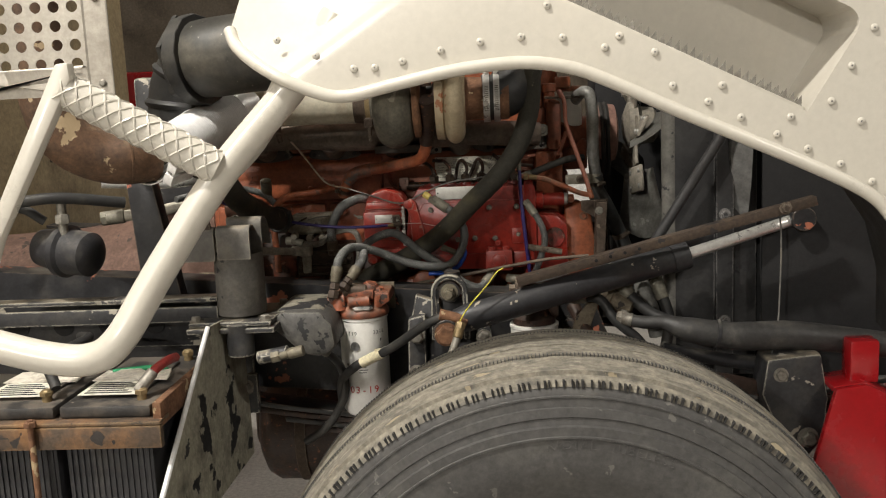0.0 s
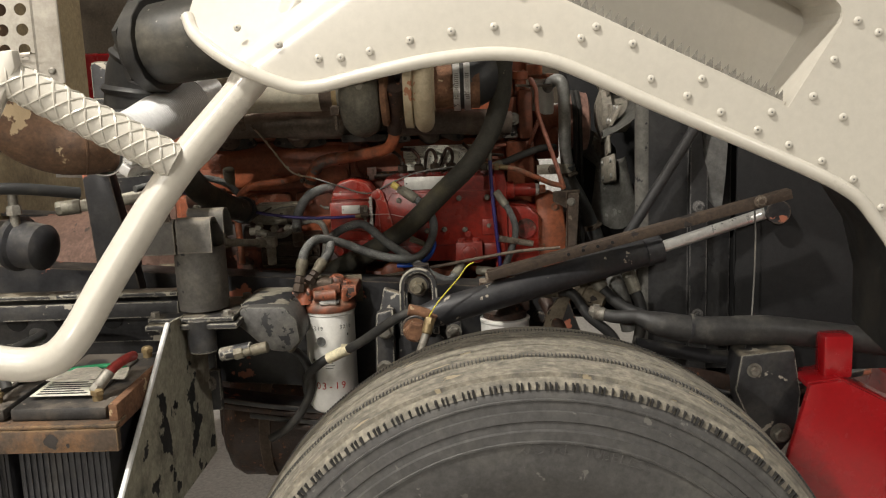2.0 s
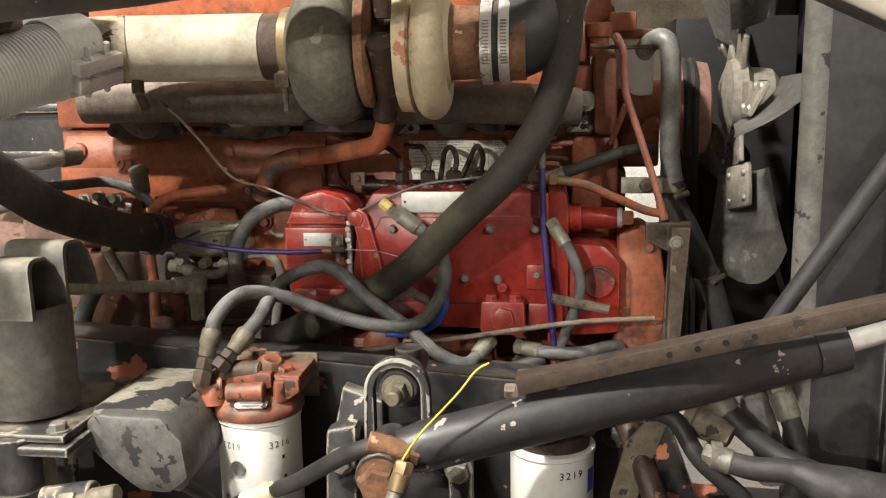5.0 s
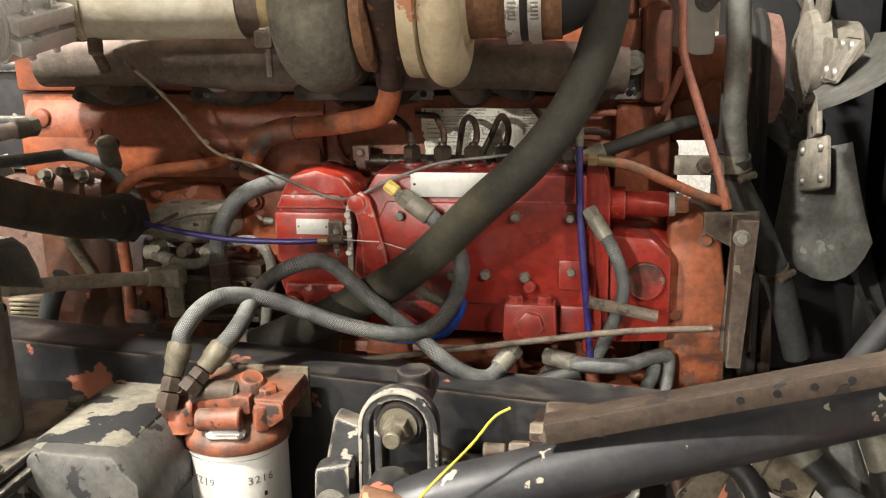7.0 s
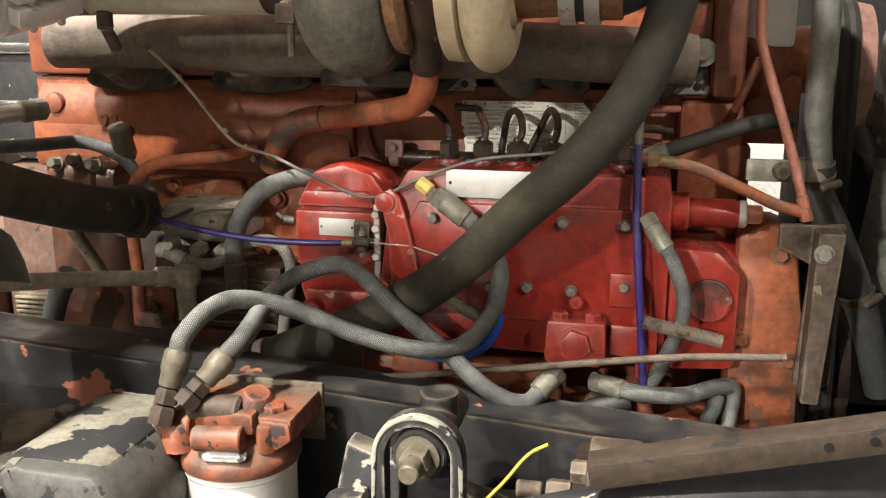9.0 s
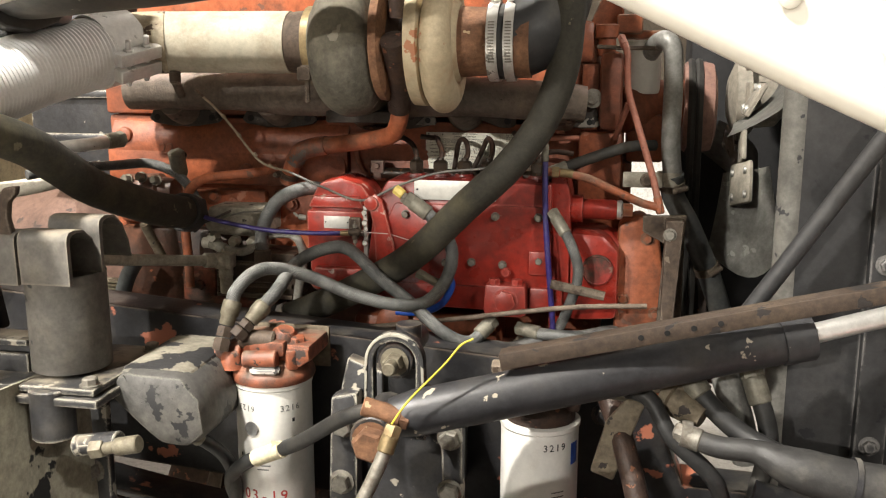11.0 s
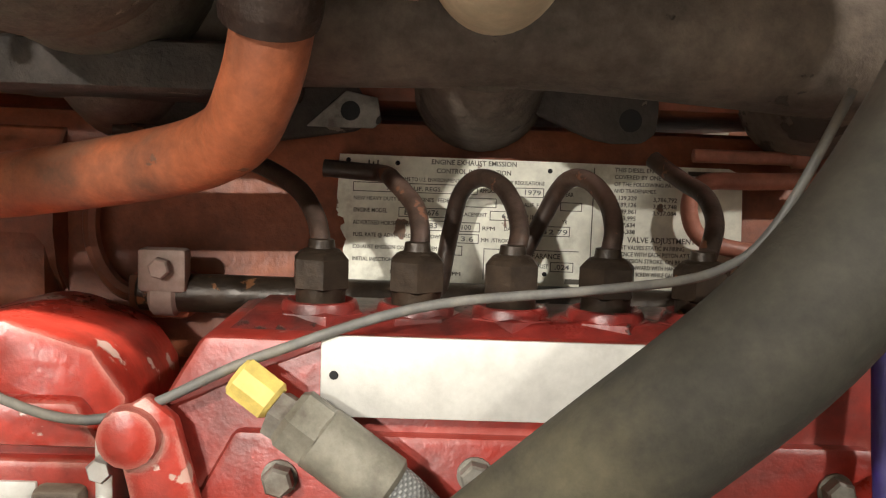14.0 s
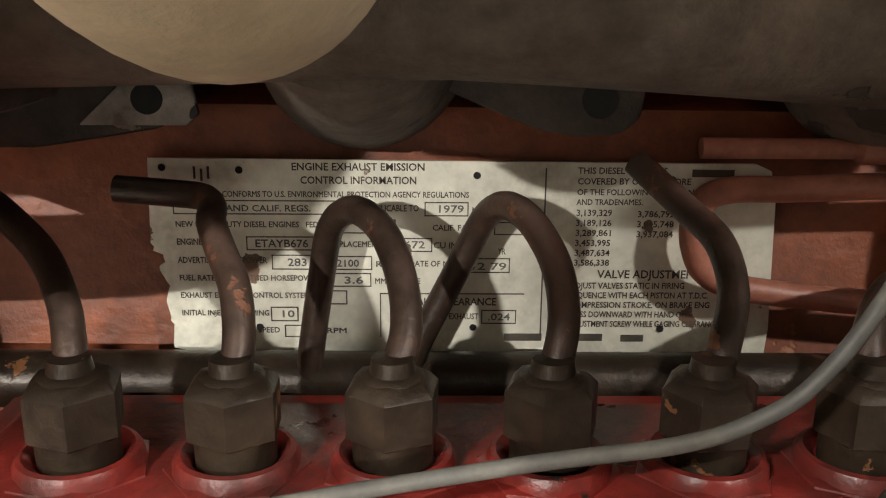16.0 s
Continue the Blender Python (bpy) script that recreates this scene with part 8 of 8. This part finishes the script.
    prism(bm, [(0.30, 1.165), (0.318, 1.178), (0.352, 1.182), (0.36, 1.158), (0.33, 1.15)], 1.69, 1.72, 0.008)
    tagged(part("steering_stay", bm, RUSTTAN), "brown dusty bent steel stay above the tyre", "stay")
    hose([(0.412, 1.70, 1.21), (0.424, 1.695, 1.175), (0.44, 1.69, 1.13), (0.452, 1.69, 1.08)], 0.017, PIPEGREY, "dusty grey pipe going down behind the ram", "coolant_pipe", n=16)
    hose([(0.455, 1.645, 1.062), (0.52, 1.64, 1.050), (0.60, 1.64, 1.035), (0.70, 1.65, 1.02)], 0.014, BATTERY, "black plastic pipe under the wrapped tube", "plastic_pipe")
    hose([(0.285, 1.72, 1.14), (0.31, 1.66, 1.09), (0.33, 1.62, 1.02), (0.32, 1.60, 0.97)], 0.014, DARKBROWN, "dark steel steering arm", "drop_link")
    hose([(0.30, 1.60, 0.995), (0.42, 1.60, 1.02), (0.55, 1.60, 1.01), (0.66, 1.62, 0.98)], 0.016, DARKBROWN, "dark oily drag link below the tube", "drag_link")
    bm = bmesh.new()
    hexhead(bm, (0.318, 1.585, 0.975), (0, -1, 0), 0.014, 0.016, 0.02)
    tagged(part("ball_joint_nut", bm, DULLSTEEL), "dull steel nut on the steering joint", "nut")
    hose([(0.28, 1.66, 1.17), (0.33, 1.64, 1.17), (0.36, 1.62, 1.13), (0.41, 1.62, 1.08), (0.43, 1.64, 1.0)], 0.010, BLACKHOSE, "dusty bent hose behind the tyre")
    hose([(0.37, 1.66, 1.20), (0.40, 1.645, 1.165), (0.435, 1.63, 1.138), (0.475, 1.61, 1.124)], 0.012, BLACKHOSE, "dusty black hose below the ram")
    hose([(0.45, 1.68, 1.19), (0.47, 1.66, 1.12), (0.46, 1.66, 1.02), (0.50, 1.66, 0.94)], 0.011, BLACKHOSE, "black hose by the radiator foot")
    hose([(0.672, 1.62, 1.34), (0.674, 1.615, 1.27), (0.671, 1.61, 1.18), (0.664, 1.60, 1.11), (0.652, 1.60, 1.05)], 0.0016, PALEGREY, "thin loose grey wire hanging down", "wire", "wires")


GREYWRAP = material("dusty_grey_wrap", (0.035, 0.034, 0.033), 0.5, 0, (0.10, 0.094, 0.08), 0.4, 12, None, 0, 20, 0.2, 0.5, 70)
radiator()


def under_frame_fill():
    # added dark cylinder that hides the lit floor below the rail
    t = thing("under_frame_fill", (-0.2, 2.02, 0.66), "dark brown strapped cylinder added for the dark clutter under the frame", "tank")
    bm = bmesh.new()
    lathe(bm, (-0.47, 2.02, 0.79), (1, 0, 0), [(0, 0.02), (0.012, 0.08), (0.03, 0.115), (0.055, 0.13), (0.445, 0.13), (0.47, 0.115), (0.488, 0.08), (0.5, 0.02)], 36)
    part("shell", bm, DARKBROWN, t)
    for x in (-0.36, -0.10):
        bm = bmesh.new()
        lathe(bm, (x, 2.02, 0.79), (1, 0, 0), [(0, 0.1302), (0, 0.134), (0.025, 0.134), (0.025, 0.1302)], 36, False)
        box(bm, (x, 2.015, 0.923), (x + 0.025, 2.025, 0.965), 0.001)
        part("strap", bm, RUSTBROWN, t)


under_frame_fill()


# ---- hood, tilted forward about its front hinge ----
HINGE = (0.923, 1.0, 1.115)
OPEN = 12.5
TILTED = about(HINGE, "Y", OPEN)


def hood():
    t = thing("hood", TILTED @ Vector((0.5, 1.05, 1.4)), "cream-white riveted truck hood side tilted open", "hood")
    y = 1.05
    lip = [(-0.311, 1.416), (-0.290, 1.394), (-0.230, 1.369), (-0.162, 1.355), (-0.123, 1.360), (-0.076, 1.381), (0.002, 1.414), (0.078, 1.437), (0.138, 1.443), (0.189, 1.437),
           (0.298, 1.412), (0.443, 1.381), (0.544, 1.355), (0.588, 1.327), (0.638, 1.277), (0.67, 1.22), (0.69, 1.13), (0.70, 1.02)]
    edge = [Vector((x, 0, z)) for x, z in lip]
    edge = [(p.x, p.z) for p in smooth_path(edge, 4)]
    corners = [(0.015, 1.690), (-0.014, 1.556), (0.452, 1.440), (0.490, 1.575)]  # step recess
    top = [(0.95, 1.02), (0.95, 1.60), (0.60, 1.86), (-0.17, 2.02), (-0.20, 1.98)]

    def inward(x):
        return 0.10 * max(0, (-0.20 - x) / 0.11) ** 2 * 0.6
    bm = bmesh.new()
    outline = edge + top
    vs = [bm.verts.new((x, y + inward(x), z)) for x, z in outline]
    es = [bm.edges.new((a, b)) for a, b in zip(vs, vs[1:] + vs[:1])]
    hole = [corners[1], corners[2]] + arc(0.466, 1.552, 0.024, -10, 75, 5) + [corners[0]]
    hv = [bm.verts.new((x, y, z)) for x, z in hole]
    es += [bm.edges.new((a, b)) for a, b in zip(hv, hv[1:] + hv[:1])]
    bmesh.ops.triangle_fill(bm, use_beauty=True, use_dissolve=False, edges=es)
    bmesh.ops.solidify(bm, geom=bm.faces[:], thickness=0.004)
    panel = part("side_panel", bm, HOODWHITE, t, "", TILTED)
    bm = bmesh.new()
    tube(bm, [(x, y - 0.003 + inward(x), z) for x, z in edge], 0.0085, 12, 2)
    part("rolled_lip", bm, HOODWHITE, t, "", TILTED)
    # the recess behind the opening: a back plate and a plate behind each side
    bm = bmesh.new()
    mid = (sum(x for x, z in hole) / len(hole), sum(z for x, z in hole) / len(hole))
    grown = [(x + 0.03 * (x - mid[0]), z + 0.06 * (z - mid[1])) for x, z in hole]
    prism(bm, grown, y + 0.130, y + 0.134, 0)
    part("well_back", bm, HOODWHITE, t, "", TILTED)
    bm = bmesh.new()
    for k in range(len(hole)):
        j = (k + 1) % len(hole)
        q = [hole[k], hole[j], grown[j], grown[k]]
        prism(bm, q, y + 0.0042, y + 0.1298, 0)
    well = part("well_side", bm, HOODWHITE, t, "", TILTED, 0.002)[0]
    # serrated tread along the floor of the recess
    bm = bmesh.new()
    a, b = Vector((-0.010, y + 0.012, 1.557)), Vector((0.448, y + 0.012, 1.443))
    d = (b - a) / 44
    for k in range(44):
        for row in range(3):
            p = a + d * (k + 0.5 * (row % 2)) + Vector((0, 0.03 * row, 0))
            q = [bm.verts.new(p + v) for v in (Vector((0, 0, 0)), d, d + Vector((0, 0.004, 0)), Vector((0, 0.004, 0)), d * 0.5 + Vector((0.002, 0.002, 0.016)))]
            for i in range(4):
                bm.faces.new((q[i], q[(i + 1) % 4], q[4]))
            bm.faces.new(q[:4])
    tagged(part("serrated_tread", bm, DULLSTEEL, well, "bare metal serrated step tread", TILTED), kind="stuff")
    bm = bmesh.new()
    n = Vector((0.235, 0, 0.97))
    m = Matrix(((b - a).normalized().to_tuple() + (0,), (0, 1, 0, 0), tuple(n) + (0,), (0, 0, 0, 1))).transposed()
    m.translation = a
    box(bm, (0, 0, -0.006), ((b - a).length, 0.10, -0.001), 0.001, m)
    box(bm, (0, -0.009, -0.012), ((b - a).length, -0.004, 0.002), 0.001, m)
    part("tread_plank", bm, HOODWHITE, well, "", TILTED)
    # rivets along the lip and round the recess
    spots = [(-0.232, 1.413), (-0.178, 1.402), (-0.127, 1.394), (-0.10, 1.400), (-0.066, 1.414), (-0.02, 1.436), (0.028, 1.455), (0.078, 1.470), (0.130, 1.478), (0.185, 1.475),
             (0.279, 1.443), (0.327, 1.431), (0.372, 1.419), (0.421, 1.406), (0.463, 1.395), (0.508, 1.383), (0.552, 1.368), (0.595, 1.34),
             (0.005, 1.536), (0.103, 1.514), (0.20, 1.492), (0.248, 1.480), (0.34, 1.454), (0.433, 1.430), (0.478, 1.458), (0.492, 1.505), (0.508, 1.555), (0.536, 1.546), (0.485, 1.607), (0.52, 1.44), (0.60, 1.42),
             (-0.020, 1.585), (-0.010, 1.635), (0.0, 1.69), (0.14, 1.69), (0.24, 1.665), (0.385, 1.632), (0.29, 1.652), (0.64, 1.50), (0.62, 1.58)]
    bm = bmesh.new()
    for x, z in spots:
        lathe(bm, (x, y - 0.001 + inward(x), z), (0, -1, 0), [(0, 0.0050), (0.0010, 0.0048), (0.0020, 0.0036), (0.0022, 0.0014), (0.0018, 0.0010)], 14)
    part("rivet", bm, HOODWHITE, panel, "", TILTED, 0.004)
    bm = bmesh.new()
    for x, z in spots:
        lathe(bm, (x, y - 0.0029 + inward(x), z), (0, -1, 0), [(0, 0.0011), (0.0004, 0.0010)], 8)
    part("rivet_pin", bm, GREYINK, panel, "", TILTED, 0.004)
    # lettering: the words, with the number as plain bars
    slope = Matrix.Rotation(radians(13.3), 4, "Y")
    w = writing("US DOT", 0.060, (0.13, y - 0.0008, 1.735), SIGNRED, panel, "lettering", depth=0.0003, turn=slope)
    w.data.transform(TO_WORLD @ TILTED @ TO_WORLD.inverted())
    for k in range(7):
        bm = bmesh.new()
        box(bm, (0.425 + 0.038 * k, y - 0.0012, 1.652 - 0.0085 * k), (0.455 + 0.038 * k, y - 0.0003, 1.690 - 0.0085 * k), 0)
        part("red_bar", bm, SIGNRED, panel, "", TILTED)
    # black splash liner inside the front of the arch
    bm = bmesh.new()
    liner = [(0.20, 1.452), (0.32, 1.425), (0.43, 1.405), (0.53, 1.378), (0.58, 1.345), (0.632, 1.295), (0.668, 1.225), (0.688, 1.14)]
    for (xa, za), (xb, zb) in zip(liner, liner[1:]):
        q = [bm.verts.new(p) for p in ((xa, y + 0.01, za), (xb, y + 0.01, zb), (xb + 0.03, 1.30, zb + 0.01), (xa + 0.03, 1.30, za + 0.01))]
        bm.faces.new(q)
    bmesh.ops.remove_doubles(bm, verts=bm.verts, dist=0.0005)
    bmesh.ops.solidify(bm, geom=bm.faces[:], thickness=0.004)
    part("splash_liner", bm, BLACKHOSE, t, "black inner splash liner", TILTED)
    # boarding ladder hung below the rear corner
    bm = bmesh.new()
    tube(bm, [(-0.165, 1.085, 1.46), (-0.205, 1.080, 1.365), (-0.28, 1.055, 1.230), (-0.335, 1.02, 1.09), (-0.365, 0.99, 1.00), (-0.40, 0.99, 0.965), (-0.46, 0.99, 0.955), (-0.56, 0.99, 0.96)], 0.0215, 18)
    tube(bm, [(-0.205, 1.13, 1.44), (-0.250, 1.11, 1.29), (-0.285, 1.06, 1.22)], 0.018, 14)
    part("ladder_post", bm, HOODWHITE, t, "cream painted bent tube post", TILTED)
    bm = bmesh.new()
    tube(bm, [(-0.482, 1.005, 1.305), (-0.284, 1.045, 1.236)], 0.0225, 18)
    rung = part("ladder_rung", bm, HOODWHITE, t, "", TILTED)
    bm = bmesh.new()
    a, b = Vector((-0.482, 1.005, 1.305)), Vector((-0.284, 1.045, 1.236))
    ax = (b - a).normalized()
    s, u = Vector((0, 1, 0)), ax.cross(Vector((0, 1, 0)))
    L = (b - a).length
    for h in range(5):
        for sgn in (-1, 1):
            pts = []
            for i in range(41):
                ph = TAU * (sgn * i / 40 * 2.2 + h / 5)
                pts.append(a + ax * (L * i / 40) + 0.0232 * (math.cos(ph) * s + math.sin(ph) * u))
            tube(bm, pts, 0.0016, 5, 1)
    part("expanded_mesh", bm, HOODWHITE, rung, "", TILTED)
    bm = bmesh.new()
    prism(bm, [(-0.488, 1.335), (-0.472, 1.340), (-0.466, 1.32), (-0.535, 1.10), (-0.56, 0.95), (-0.575, 0.95), (-0.55, 1.12)], 0.985, 1.005, 0.003)
    part("ladder_flat", bm, HOODWHITE, t, "", TILTED)


hood()


# ---- cab and the far side of the shop ----
FIREWALL = material("tan_firewall_paint", (0.36, 0.28, 0.16), 0.6, 0, (0.20, 0.15, 0.09), 0.5, 4)


def cab():
    t = thing("truck_cab", (-1.6, 2.1, 0.6), "cream-white truck cab with a tan firewall", "cab")
    bm = bmesh.new()
    box(bm, (-1.25, 1.15, 0.95), (-1.20, 3.2, 2.2), 0.01)
    part("firewall", bm, FIREWALL, t, "tan dusty firewall sheet")
    bm = bmesh.new()
    box(bm, (-2.6, 1.05, 0.75), (-1.255, 3.3, 2.6), 0.04)
    part("shell", bm, HOODWHITE, t)
    bm = bmesh.new()
    box(bm, (-1.9, 3.6, 0.302), (-1.2, 4.1, 1.75), 0.02)
    tagged(part("tool_cabinet", bm, BUMPERRED), "tall red tool cabinet standing behind the truck", "cabinet")


cab()


# ---- small things at the back of the engine ----
def starter_solenoid():
    t = thing("starter_solenoid", ((-0.458, 1.955, 1.342)), "dark oily solenoid with terminal nuts on the block", "solenoid")
    x, y, z = -0.458, 1.955, 1.342
    bm = bmesh.new()
    lathe(bm, (x - 0.045, y + 0.02, z), (1, 0, 0), [(0, 0.018), (0.004, 0.026), (0.06, 0.028), (0.064, 0.022), (0.085, 0.020), (0.088, 0.012)], 24)
    part("body", bm, OILYBLOCK, t)
    bm = bmesh.new()
    for dx, dz in ((-0.03, 0.02), (-0.005, 0.024), (0.02, 0.02), (-0.02, -0.02)):
        hexhead(bm, (x + dx, y - 0.003, z + dz), (0, -1, 0.2), 0.007, 0.012, 0.009)
    part("terminal_nut", bm, FITTING, t, each=0.01)
    bm = bmesh.new()
    box(bm, (x - 0.05, y + 0.015, z - 0.05), (x + 0.03, y + 0.05, z - 0.02), 0.005)
    part("foot", bm, PINKIRON, t)


starter_solenoid()
hose([(-0.405, 1.930, 1.329), (-0.390, 1.915, 1.309), (-0.371, 1.905, 1.295), (-0.343, 1.910, 1.299)], 0.0017, PALEGREY, "thin loose wire behind the purple line", "wire", "wires")
hose([(-0.325, 1.925, 1.304), (-0.285, 1.920, 1.319), (-0.251, 1.925, 1.322)], 0.0014, PALEGREY, "thin wire lying on the hydraulic pump", "wire", "wires")
hose([(-0.412, 1.860, 1.308), (-0.410, 1.880, 1.278), (-0.403, 1.900, 1.241)], 0.0075, RUSTTAN, "dusty brown steel rod behind the tee post", "control_rod")
hose([(-0.399, 1.955, 1.380), (-0.398, 1.950, 1.394), (-0.398, 1.960, 1.404)], 0.0105, BLACKHOSE, "short black hose stub beside the block")
